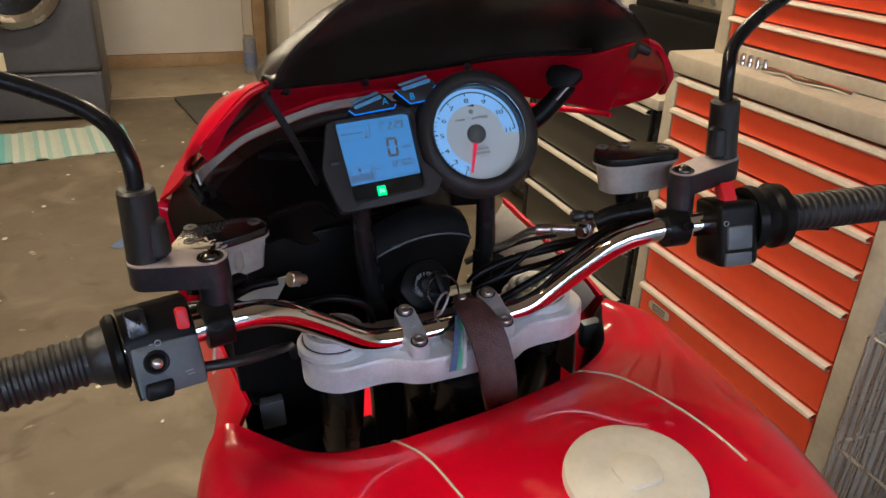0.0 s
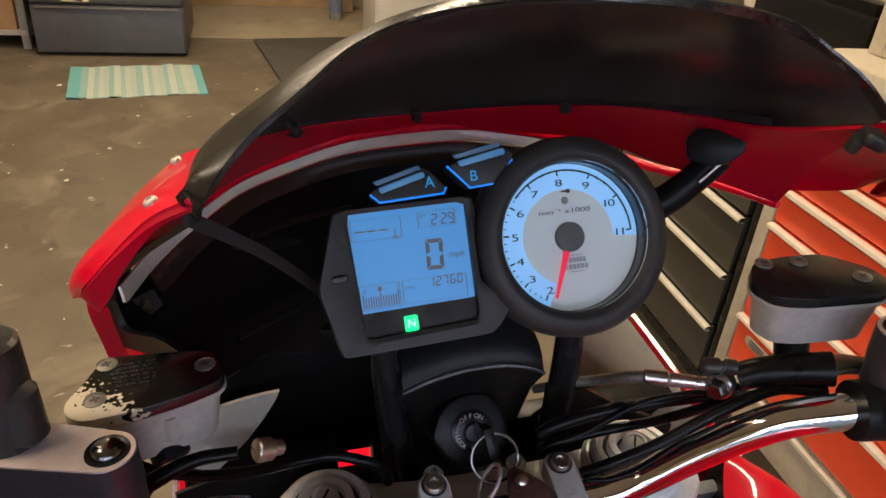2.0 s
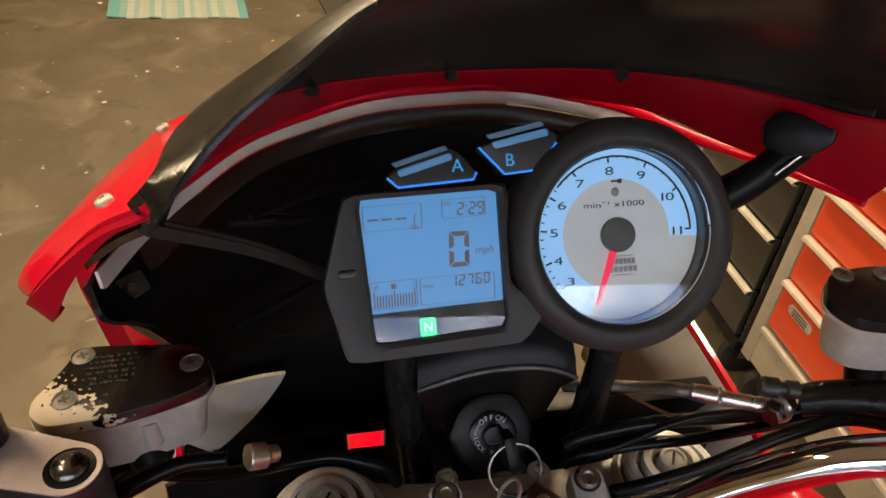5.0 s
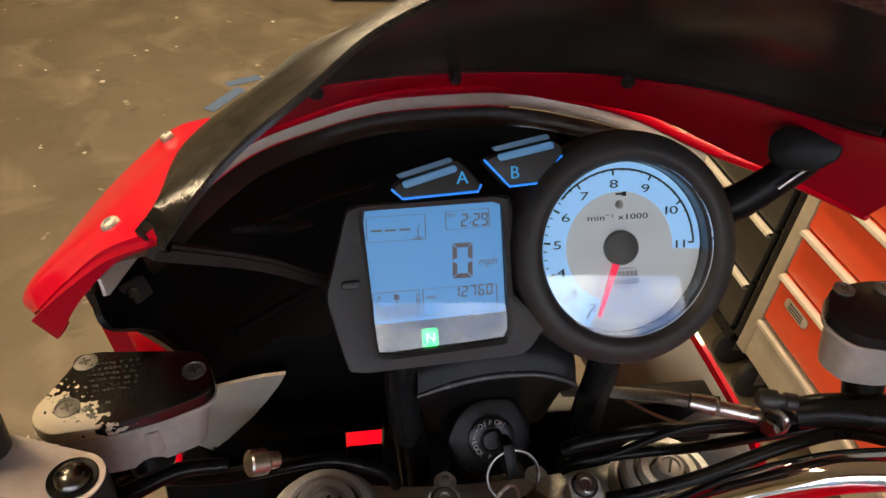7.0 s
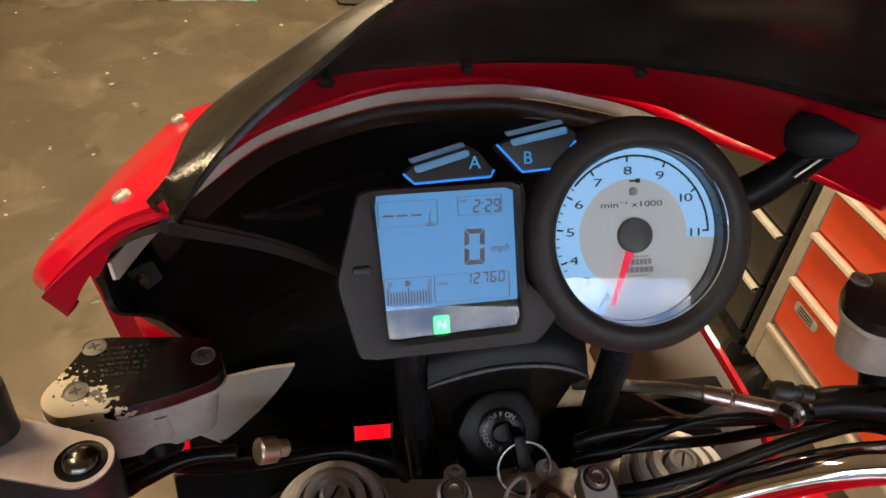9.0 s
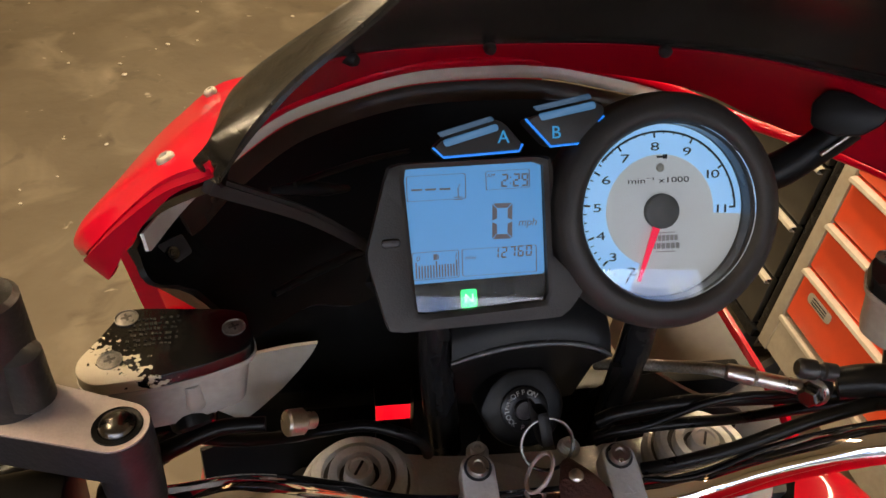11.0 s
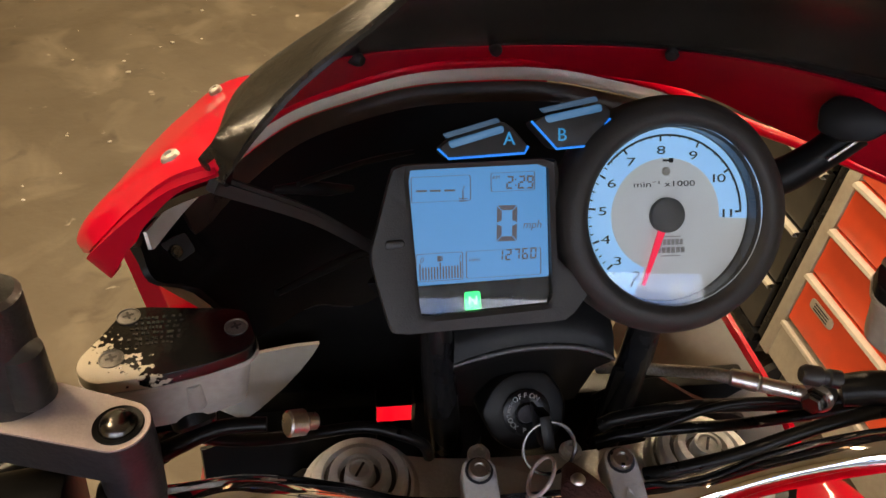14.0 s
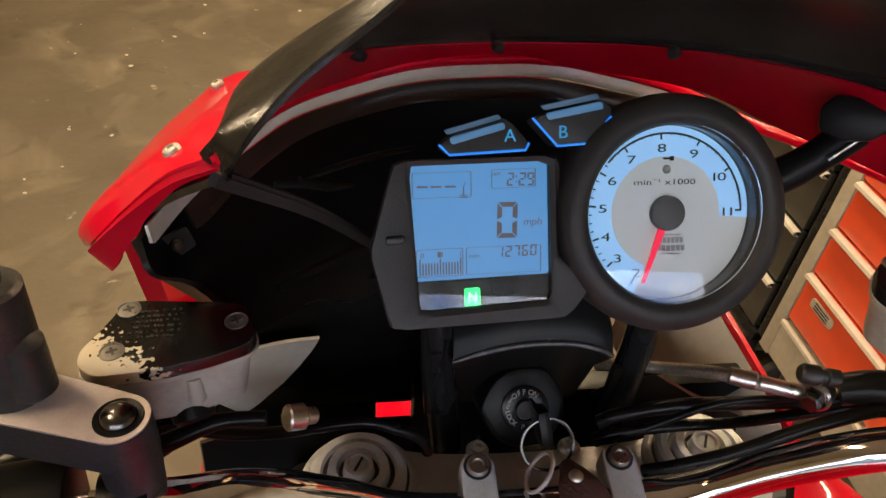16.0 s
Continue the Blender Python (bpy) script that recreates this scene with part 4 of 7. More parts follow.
def fairing():
    b = bmesh.new()
    lower = [(x, y + 0.001, z + 0.0005) for x, y, z in BASE]
    mid = []
    for i, (p, q) in enumerate(zip(lower, FOOT)):
        k = max(0.0, (i - 8) / 4)
        mid.append(tuple(Vector(p).lerp(Vector(q), 0.5) + Vector((0.012 * k, 0.004 + 0.008 * k, 0))))
    loft(b, [lower[1:], mid[1:], FOOT[1:]], 0.003, 6)
    nose = part("nose_fairing", b, RED_SHADED, MOTO, "inner flange of the nose fairing, red darkened for shade", FY, smooth=60)
    # rim edge, thicker at the left to stand in for the lit flange foot
    b = bmesh.new()
    tube(b, [(x * 0.994, y - 0.0040, z + 0.0018) for x, y, z in RIM], [0.0028, 0.0038, 0.0046, 0.0048, 0.0042, 0.0037, 0.0033, 0.0032, 0.0034, 0.0036, 0.0038, 0.0034, 0.0026], 6, 12)
    part("rim_edge", b, RED, nose, "glossy red rim edge, thickened for the lit flange foot", smooth=60)
    b = bmesh.new()
    inset = [0.0065, 0.0040, 0.0010] + [0.0] * 8
    inner = [(x + k, y, z) for (x, y, z), k in zip(RIM, inset)]
    loft(b, [[(x * 0.994, y - 0.0038, z - 0.0012) for x, y, z in inner], [(x * 0.990, y - 0.0058, z - 0.0055) for x, y, z in inner], [(x * 0.989, y - 0.0060, z - 0.0095) for x, y, z in inner], [(x * 0.986, y - 0.0040, z - 0.0110) for x, y, z in inner]], 0.0016, 6)
    part("liner_edge", b, BEIGE_EDGE, nose, "pale grey inner liner edge", smooth=60)
    b = bmesh.new()
    loft(b, [[(x * 0.985, y - 0.0045, z - 0.0118) for x, y, z in RIM[1:-2]], [(x * 0.965, y - 0.0110, z - 0.0185) for x, y, z in RIM[1:-2]], [(x * 0.955, y - 0.0130, z - 0.0260) for x, y, z in RIM[1:-2]]], 0.0016, 6)
    part("liner_step", b, LINER_DARK, nose, "dark brown reflective step below the liner", smooth=60)
    b = bmesh.new()
    loft(b, [[row[k] for row in (lower, mid, FOOT)] for k in (1, 0)], 0.003, 4)
    loft(b, [[(-0.206, 0.050, 1.191), (-0.201, 0.041, 1.178), (-0.187, 0.060, 1.155), (-0.163, 0.056, 1.122)], [(-0.200, 0.088, 1.187), (-0.202, 0.085, 1.176), (-0.205, 0.10, 1.150), (-0.196, 0.10, 1.115)], [(-0.199, 0.122, 1.178), (-0.208, 0.132, 1.162), (-0.222, 0.141, 1.135), (-0.220, 0.141, 1.098)]], 0.003, 4)
    part("inner_gusset", b, BLACK, MOTO, "black inner fairing gusset", FY)
    # outer skin of the nose
    b = bmesh.new()
    out0 = [(x * 1.02, y + 0.006, z + 0.001) for x, y, z in BASE[3:8]]
    out1 = [(0, 0.275, 1.165), (0.065, 0.262, 1.165), (0.125, 0.225, 1.168), (0.158, 0.198, 1.172)]
    out2 = [(0, 0.315, 1.09), (0.075, 0.300, 1.09), (0.145, 0.255, 1.10), (0.170, 0.232, 1.105)]
    out3 = [(0, 0.325, 0.99), (0.08, 0.312, 0.99), (0.152, 0.262, 1.0), (0.175, 0.240, 1.01)]
    loft(b, [out0, mirror(out1)[:5], mirror(out2)[:5], mirror(out3)[:5]], 0.004, 6)
    part("nose_skin", b, RED, MOTO, "glossy red outer nose skin", FY, smooth=60)
    for s in (-1, 1):
        # side wing with its two fasteners
        def wp(p, k):
            x, y, z = p
            return (-x, y, z) if s < 0 else (x + 0.003 + 0.009 * k, y, z - 0.010 - 0.003 * k)

        b = bmesh.new()
        rowsw = (((0.148, 0.095, 1.250), (0.152, 0.06, 1.259), (0.156, 0.01, 1.274), (0.159, -0.030, 1.284), (0.160, -0.048, 1.2885)),
                 ((0.163, 0.098, 1.245), (0.166, 0.06, 1.2545), (0.171, 0.01, 1.270), (0.174, -0.027, 1.280), (0.174, -0.044, 1.2815)),
                 ((0.178, 0.094, 1.236), (0.184, 0.055, 1.247), (0.189, 0.008, 1.259), (0.190, -0.023, 1.268), (0.188, -0.038, 1.2675)),
                 ((0.190, 0.088, 1.220), (0.199, 0.05, 1.232), (0.205, 0.006, 1.244), (0.204, -0.018, 1.254), (0.200, -0.030, 1.2525)),
                 ((0.199, 0.090, 1.198), (0.2095, 0.052, 1.211), (0.2145, 0.010, 1.228), (0.212, -0.010, 1.240), (0.206, -0.021, 1.2425)),
                 ((0.199, 0.094, 1.186), (0.211, 0.056, 1.199), (0.216, 0.014, 1.218), (0.213, -0.004, 1.230), (0.207, -0.014, 1.2360)))
        rowsw = [[wp(p, i / 5) for p in r] for i, r in enumerate(rowsw)]
        cols = [spline(c, 5) for c in zip(*[spline(r, 5) for r in rowsw])]
        loft(b, cols, 0.003, 1, False)
        wing = part("side_wing", b, RED, MOTO, "glossy red side wing panel", FY, smooth=70)
        for x, y, z, k in ((0.1660, 0.078, 1.2508, 0.2), (0.1735, -0.031, 1.2812, 0.25)):
            r = bmesh.new()
            n = Vector((s * 0.42, 0.12, 0.90)).normalized()
            m = axes(wp((x, y, z), k), (0, 1, 0), n.cross(Vector((0, 1, 0))).normalized(), n)
            lathe(r, [(0, -0.001), (0.0030, -0.001), (0.0030, 0.0004), (0.0024, 0.0012), (0.0013, 0.0014), (0.0010, 0.0008), (0, 0.0008)], m, 20)
            part("rivet", r, RIVET, wing, "small domed aluminium rivet")
        rb = bmesh.new()
        back = [wp(p, i / 5) for i, p in enumerate(((0.160, -0.0475, 1.2875), (0.174, -0.0435, 1.2805), (0.188, -0.0375, 1.2665), (0.200, -0.0295, 1.2515), (0.205, -0.0205, 1.2415), (0.203, -0.0135, 1.2360)))]
        fold = [wp(p, i / 5) for i, p in enumerate(((0.1595, -0.0455, 1.2855), (0.173, -0.0415, 1.2775), (0.186, -0.0360, 1.2600), (0.1955, -0.0290, 1.2420), (0.1995, -0.0200, 1.2320), (0.1995, -0.0120, 1.2290)))]
        loft(rb, [back, fold], 0.003, 4)
        part("wing_return", rb, RED_SHADED, wing, "folded rear return, red darkened for shade", smooth=60)
        # fairing cheek seen below the wing, with its rear border
        if s < 0:
            b = bmesh.new()
            rear = [(0.226, 0.150, 1.146), (0.238, 0.146, 1.132), (0.235, 0.145, 1.098), (0.231, 0.146, 1.06), (0.227, 0.146, 1.0)]
            loft(b, [[(-x, y, z), (4e-3 - x, y + 0.03, z - 0.014), (0.015 - x, y + 0.06, z - 0.034), (0.03 - x, y + 0.09, z - 0.055)] for x, y, z in rear], 0.004, 4)
            chk = part("side_cheek", b, RED, MOTO, "red fairing cheek below the wing", FY, smooth=60)
            b = bmesh.new()
            loft(b, [[(-x, y - 0.001, z) for x, y, z in rear], [(-0.219, 0.148, 1.142), (-0.225, 0.143, 1.129), (-0.222, 0.143, 1.096), (-0.218, 0.144, 1.06), (-0.214, 0.145, 1.0)]], 0.003, 5)
            k = bmesh.new()
            loft(k, [[(-x, y, z) for x, y, z in row] for row in (
                ((0.188, 0.125, 1.208), (0.205, 0.140, 1.182), (0.217, 0.144, 1.165), (0.229, 0.149, 1.144)),
                ((0.194, 0.100, 1.206), (0.207, 0.105, 1.190), (0.216, 0.112, 1.175), (0.222, 0.120, 1.160)),
                ((0.205, 0.055, 1.205), (0.209, 0.058, 1.199), (0.213, 0.066, 1.192), (0.215, 0.075, 1.185)))], 0.003, 6)
            part("wing_skirt", k, RED, wing, "red skirt joining wing and cheek", smooth=60)
            part("cheek_border", b, RED, chk, "red rear border of the cheek", smooth=60)
        # lower side fairing with grey lining, the left one blackened for its shade
        b = bmesh.new()
        def out(y, z):
            return 1.0 if s > 0 or z > 0.95 else 1.0 + 0.17 * min(1.0, max(0.0, (0.10 - y) / 0.05))

        loft(b, [[(s * x * out(y, z), y, z) for x, y, z in row] for row in (
            ((0.205, 0.250, 1.015), (0.207, 0.19, 1.003), (0.206, 0.12, 0.994), (0.203, 0.06, 0.987), (0.200, 0.028, 0.980)),
            ((0.215, 0.245, 0.93), (0.219, 0.19, 0.92), (0.219, 0.12, 0.91), (0.214, 0.06, 0.905), (0.209, 0.03, 0.90)),
            ((0.205, 0.22, 0.80), (0.212, 0.17, 0.79), (0.212, 0.11, 0.78), (0.206, 0.05, 0.78), (0.200, 0.02, 0.78)))], 0.004, 5)
        sf = part("side_fairing", b, RED, MOTO, "glossy red lower side fairing", FY, smooth=60)
        b = bmesh.new()
        loft(b, [[(s * x, y, z) for x, y, z in row] for row in (
            ((0.198, 0.243, 1.010), (0.200, 0.19, 0.999), (0.199, 0.12, 0.990), (0.196, 0.06, 0.983), (0.193, 0.034, 0.976)),
            ((0.160, 0.225, 0.985), (0.165, 0.18, 0.975), (0.168, 0.12, 0.965), (0.170, 0.07, 0.958), (0.172, 0.04, 0.95)),
            ((0.135, 0.20, 0.93), (0.150, 0.16, 0.90), (0.165, 0.11, 0.88), (0.172, 0.06, 0.87), (0.174, 0.04, 0.87)))], 0.003, 5)
        part("lining", b, LINER if s > 0 else BLACK, sf, "bare grey inner lining" if s > 0 else "inner lining, blackened for the shade on this side", smooth=60)
    # black inner tray round the instruments
    b = bmesh.new()
    t0 = [(x * 0.965, y - 0.011, z - 0.022) for x, y, z in RIM]
    t1 = [(0, 0.200, 1.150), (0.045, 0.196, 1.150), (0.085, 0.182, 1.148), (0.125, 0.155, 1.143), (0.156, 0.118, 1.142), (0.176, 0.082, 1.148), (0.186, 0.060, 1.155)]
    t2 = [(0, 0.165, 1.075), (0.035, 0.16, 1.075), (0.07, 0.145, 1.072), (0.10, 0.12, 1.078), (0.128, 0.098, 1.102), (0.150, 0.074, 1.112), (0.162, 0.055, 1.122)]
    t3 = [(0, 0.155, 0.99), (0.03, 0.152, 0.99), (0.06, 0.142, 0.99), (0.086, 0.125, 0.99), (0.104, 0.10, 0.99), (0.115, 0.08, 0.99), (0.12, 0.065, 0.99)]
    t4 = [(x * 0.95, y - 0.01, 0.86) for x, y, z in t3]
    loft(b, [t[:9] for t in (t0, mirror(t1), mirror(t2))], 0.003, 6)
    loft(b, [t[8:10] for t in (t0, mirror(t1), mirror(t2))], 0.003, 6)
    loft(b, [[(x, y + 0.002, z - 0.012) for x, y, z in RIM[:3]], t0[:3]], 0.003, 6)
    loft(b, [mirror(t)[5:9] for t in (t2, t3, t4)], 0.003, 6)
    part("inner_tray", b, BLACK, MOTO, "black moulded inner fairing tray", FY, smooth=60)
    # moulded ribs and a wire clipped to the tray
    for pts, r in (([(-0.146, 0.092, 1.188), (-0.130, 0.098, 1.184), (-0.118, 0.101, 1.180), (-0.104, 0.112, 1.172)], [0.002, 0.0038, 0.0038, 0.002]),
                   ([(-0.134, 0.064, 1.208), (-0.112, 0.090, 1.198), (-0.090, 0.116, 1.187), (-0.064, 0.140, 1.176)], [0.0014, 0.0018, 0.0018, 0.0014]),
                   ([(-0.150, 0.070, 1.138), (-0.122, 0.096, 1.130), (-0.092, 0.118, 1.122), (-0.070, 0.126, 1.10)], [0.002, 0.003, 0.003, 0.002])):
        rb = bmesh.new()
        tube(rb, pts, r, 6, 10)
        part("tray_rib", rb, BLACK, MOTO, "black moulded rib in the tray", FY)
    # stays from the instrument bracket to the wings
    st = bmesh.new()
    lo = [(-0.164, -0.042, 1.2760), (-0.134, 0.013, 1.2230), (-0.103, 0.070, 1.1605)]
    loft(st, [lo, [(x + 0.002, y + 0.001, z + 0.0035) for x, y, z in lo]], 0.0030, 5)
    loft(st, [[(x + 0.002, y + 0.001, z + 0.0035) for x, y, z in lo], [(x + 0.004, y + 0.003, z + 0.0033) for x, y, z in lo]], 0.002, 5)
    part("fairing_stay", st, CHARCOAL, MOTO, "black folded steel fairing stay", FY)
    st = bmesh.new()
    tube(st, [(0.078, 0.066, 1.176), (0.104, 0.068, 1.180), (0.128, 0.064, 1.1875), (0.146, 0.060, 1.203), (0.158, 0.057, 1.2185)], [0.014, 0.0125, 0.0105, 0.0095, 0.0105], 6, 16)
    # moulded block on a plane that leans with the arm
    bn = Vector((-0.645, -0.665, 0.376)).normalized()
    bx = Vector((0.72, -0.69, 0)).normalized()
    bm_ = axes(Vector((0.1590, 0.060, 1.2225)) + bn * 0.014, bx, bn.cross(bx), bn)
    slab(st, rounded([(-0.016, -0.010), (-0.019, 0.002), (-0.014, 0.0095), (0.002, 0.0115), (0.016, 0.0085), (0.017, 0.000), (0.009, -0.009), (-0.004, -0.0125)], 0.003), -0.014, 0.004, bm_, 0.002, 0.95)
    so2 = part("fairing_stay", st, BLACK, MOTO, "black fairing stay with a moulded mount", FY)
    br = bmesh.new()
    box(br, (0.013, 0.012, 0.008), (0, 0, 0), pose(0.158, -0.047, 1.2705, 10, 25, -20), 0.003, 3)
    rod(br, (0.155, -0.043, 1.2715), (0.152, -0.040, 1.262), 0.004, 0.0035, 14, 0.001)
    part("screen_bracket", br, RUBBER, MOTO, "black rubber bracket at the screen corner", FY)
    tb = bmesh.new()
    n = Vector((0.55, -0.62, 0.56)).normalized()
    u = Vector((0.75, 0.66, 0.0)).normalized()
    m = axes((-0.1955, 0.072, 1.170), u, n.cross(u), n)
    slab(tb, rounded([(-0.007, -0.006), (0.010, -0.005), (0.010, 0.006), (-0.005, 0.007)], 0.002), -0.010, 0.0, m, 0.001)
    tab = part("tray_tab", tb, CHARCOAL, MOTO, "dark plastic tab with a screw", FY)
    part("tab_screw", lathe(bmesh.new(), [(0, 0.0016), (0.0018, 0.0016), (0.0020, 0.0010), (0.0032, 0.0012), (0.0038, 0.0), (0, 0.0)], m, 20), DARK_STEEL, tab, "dull screw head")
    # thin bright rod added as the glint beside the stay bolt
    pn = bmesh.new()
    rod(pn, (0.1395, 0.048, 1.2065), (0.1575, 0.0475, 1.2215), 0.0011, 0.0011, 10)
    part("stay_glint", pn, STEEL, so2, "thin bright rod standing in for a glint on the stay")
    bo = bmesh.new()
    m, _ = along((0.1620, 0.0520, 1.2235), (0.1555, 0.0454, 1.2273))
    lathe(bo, [(0, 0), (0.0045, 0), (0.0045, 0.003), (0.0034, 0.005), (0, 0.005)], m, 6)
    part("stay_bolt", bo, STEEL, so2, "bright hex stay bolt")


fairing()


# -- instruments --
TILT_C = radians(31)
CN = Vector((0, -math.cos(TILT_C), math.sin(TILT_C)))
CU = Vector((0, math.sin(TILT_C), math.cos(TILT_C)))
CLU = axes((-0.0475, 0.0265, 1.189), (1, 0, 0), CU, CN)
K = 1 / 3700.0


def onface(pts, dx=0.0, dy=0.0):
    return [((x - 852) * K + dx, (417 - y) * K + dy) for x, y in pts]


def display():
    b = bmesh.new()
    outer = rounded(onface([(700, 283), (990, 276), (990, 330), (975, 400), (990, 460), (1050, 512), (1008, 566), (690, 578), (655, 440)]), 0.004)
    c = Vector((-0.0005, 0.001))
    win = rounded(onface([(726, 293), (970, 287), (977, 532), (742, 546)]), 0.0022)
    slab(b, outer, -0.030, -0.002, CLU, 0.0, 0.9)
    hs = part("display_housing", b, CHARCOAL, MOTO, "charcoal plastic display housing")
    # raised frame round the window
    fr = bmesh.new()

    def ring(outline, count=64):
        pts = []
        for k in range(count):
            a = 2 * math.pi * k / count
            d = Vector((math.cos(a), math.sin(a)))
            best = None
            for i in range(len(outline)):
                p, q = Vector(outline[i]) - c, Vector(outline[(i + 1) % len(outline)]) - c
                e = q - p
                den = d.x * e.y - d.y * e.x
                if abs(den) < 1e-12:
                    continue
                t = (p.x * e.y - p.y * e.x) / den
                u = (p.x * d.y - p.y * d.x) / den
                if t > 0 and -1e-6 <= u <= 1 + 1e-6 and (best is None or t > best):
                    best = t
            pts.append(c + d * (best or 0.03))
        return pts

    ro, ri = ring([tuple(p) for p in outer]), ring([tuple(p) for p in win])
    levels = [[(p, -0.002) for p in ro], [(c + (p - c) * 0.985, 0.0035) for p in ro], [(c + (p - c) * 1.07, 0.0045) for p in ri], [(p, 0.0030) for p in ri], [(p, -0.0022) for p in ri]]
    grid = [[fr.verts.new(CLU @ Vector((p.x, p.y, z))) for p, z in lv] for lv in levels]
    for a, d in zip(grid[:-1], grid[1:]):
        for k in range(len(a)):
            fr.faces.new((a[k], a[(k + 1) % len(a)], d[(k + 1) % len(a)], d[k]))
    part("window_frame", fr, CHARCOAL, hs, "sloped charcoal frame round the window")
    lc = bmesh.new()
    slab(lc, rounded(onface([(726, 293), (970, 287), (974, 486), (737, 494)]), 0.0015), -0.0018, -0.0012, CLU)
    part("lcd_screen", lc, LCD_BLUE, hs, "lit blue liquid crystal panel")
    st = bmesh.new()
    slab(st, onface([(737, 495), (974, 487), (977, 532), (742, 546)]), -0.0018, -0.0012, CLU)
    part("indicator_strip", st, BLACK_SATIN, hs, "black gloss indicator strip")
    gi = bmesh.new()
    slab(gi, rounded(onface([(821, 508), (849, 507), (850, 539), (822, 540)]), 0.0012), -0.001, -0.0004, CLU)
    lamp = part("neutral_lamp", gi, GREEN_GLOW, hs, "lit green neutral lamp")
    gt = bmesh.new()
    lettering(gt, "N", 0.0062, CLU @ Matrix.Translation((*onface([(836, 524)])[0], -0.0003)), 0.0001)
    part("neutral_letter", gt, mat("pale_green_glow", (0.3, 0.7, 0.4), (0.3, 0.7, 0.4), emit=(0.55, 1.0, 0.65), power=1.3), lamp)
    # segments
    sg = bmesh.new()
    big = onface([(899, 389)])[0]
    seven(sg, "0", big[0], big[1], 36 * K, 63 * K, 8.5 * K, CLU, 0.03, -0.0011)
    part("speed_digit", sg, SEGMENT, hs, "large digital zero")
    sg = bmesh.new()
    for ch, px in (("2", 905), ("2", 926), ("9", 941)):
        q = onface([(px, 318)])[0]
        seven(sg, ch, q[0], q[1], 12.5 * K, 23 * K, 3.2 * K, CLU, 0.06, -0.0011)
    for yy in (313, 323):
        q = onface([(915.5, yy)])[0]
        slab(sg, [(q[0] - 1.2 * K, q[1] - 1.2 * K), (q[0] + 1.2 * K, q[1] - 1.2 * K), (q[0] + 1.2 * K, q[1] + 1.2 * K), (q[0] - 1.2 * K, q[1] + 1.2 * K)], -0.0011, -0.0008, CLU)
    part("clock_digits", sg, SEGMENT, hs)
    sg = bmesh.new()
    for ch, px in (("1", 886), ("2", 901), ("7", 916), ("6", 931), ("0", 946)):
        q = onface([(px, 445 - (px - 886) * 0.03)])[0]
        seven(sg, ch, q[0], q[1], 11 * K, 20 * K, 2.8 * K, CLU, 0.06, -0.0011)
    part("odometer_digits", sg, SEGMENT, hs)
    sg = bmesh.new()
    for px in (750, 774, 799):
        q = onface([(px, 329)])[0]
        box(sg, (19 * K, 3.5 * K, 0.0003), (q[0], q[1], -0.001), CLU)
    part("temperature_dashes", sg, SEGMENT, hs)
    sg = bmesh.new()
    for i in range(15):
        px = 744 + i * 5.1
        tall = 29 if i in (0, 7, 14) else 22
        q = onface([(px, 484 - tall / 2 - i * 0.15)])[0]
        box(sg, (2.6 * K, tall * K, 0.0003), (q[0], q[1], -0.001), CLU)
    part("fuel_bars", sg, SEGMENT, hs, "row of dark fuel gauge bars")
    sg = bmesh.new()
    q = onface([(778, 447)])[0]
    box(sg, (6.5 * K, 10 * K, 0.0003), (q[0], q[1], -0.001), CLU)
    box(sg, (2 * K, 8 * K, 0.0003), (q[0] + 5 * K, q[1], -0.001), CLU)
    q = onface([(822, 340)])[0]
    box(sg, (2 * K, 18 * K, 0.0003), (q[0], q[1] + 3 * K, -0.001), CLU)
    for dy in (-4, -8):
        box(sg, (15 * K, 1.6 * K, 0.0003), (q[0], q[1] + dy * K, -0.001), CLU)
    part("pictograms", sg, SEGMENT, hs, "small fuel pump and thermometer marks")
    tx = bmesh.new()
    for body, px, py, sz in (("mph", 944, 393, 0.0052), ("miles", 840, 451, 0.0026), ("AM", 880, 309, 0.0026), ("0", 747, 449, 0.0036), ("1", 814, 447, 0.0036), ("F", 824, 325, 0.0022)):
        lettering(tx, body, sz, CLU @ Matrix.Translation((*onface([(px, py)])[0], -0.0009)), 0.00012, shear=0.2)
    part("lcd_lettering", tx, SEGMENT, hs)
    ln = bmesh.new()
    for x0, y0, x1, y1 in ((732, 305, 836, 349), (871, 301, 950, 334), (737, 438, 820, 487), (825, 436, 960, 484)):
        o = rounded(onface([(x0, y0), (x1, y0 - 2), (x1, y1 - 2), (x0, y1)]), 0.001)
        cc = sum((Vector(p) for p in o), Vector((0, 0))) / len(o)
        i = [cc + (Vector(p) - cc) * (1 - 1.6 * K / max((Vector(p) - cc).length, 1e-5)) for p in o]
        frame_slab(ln, o, i, -0.0011, -0.0009, CLU)
    part("field_outlines", ln, SEGMENT, hs, "thin rounded field outlines")
    gl = bmesh.new()
    slab(gl, rounded(onface([(725, 292), (971, 286), (978, 533), (741, 547)]), 0.002), 0.0010, 0.0013, CLU)
    lens = part("lens", gl, CLEAR_LCD, hs, "clear flat display lens")
    lens.visible_shadow = False
    bt = bmesh.new()
    slab(bt, rounded(onface([(684, 411), (717, 409), (717, 424), (684, 426)]), 0.002), 0.003, 0.0058, CLU, 0.001)
    part("side_button", bt, RUBBER, hs, "small black oval push button")
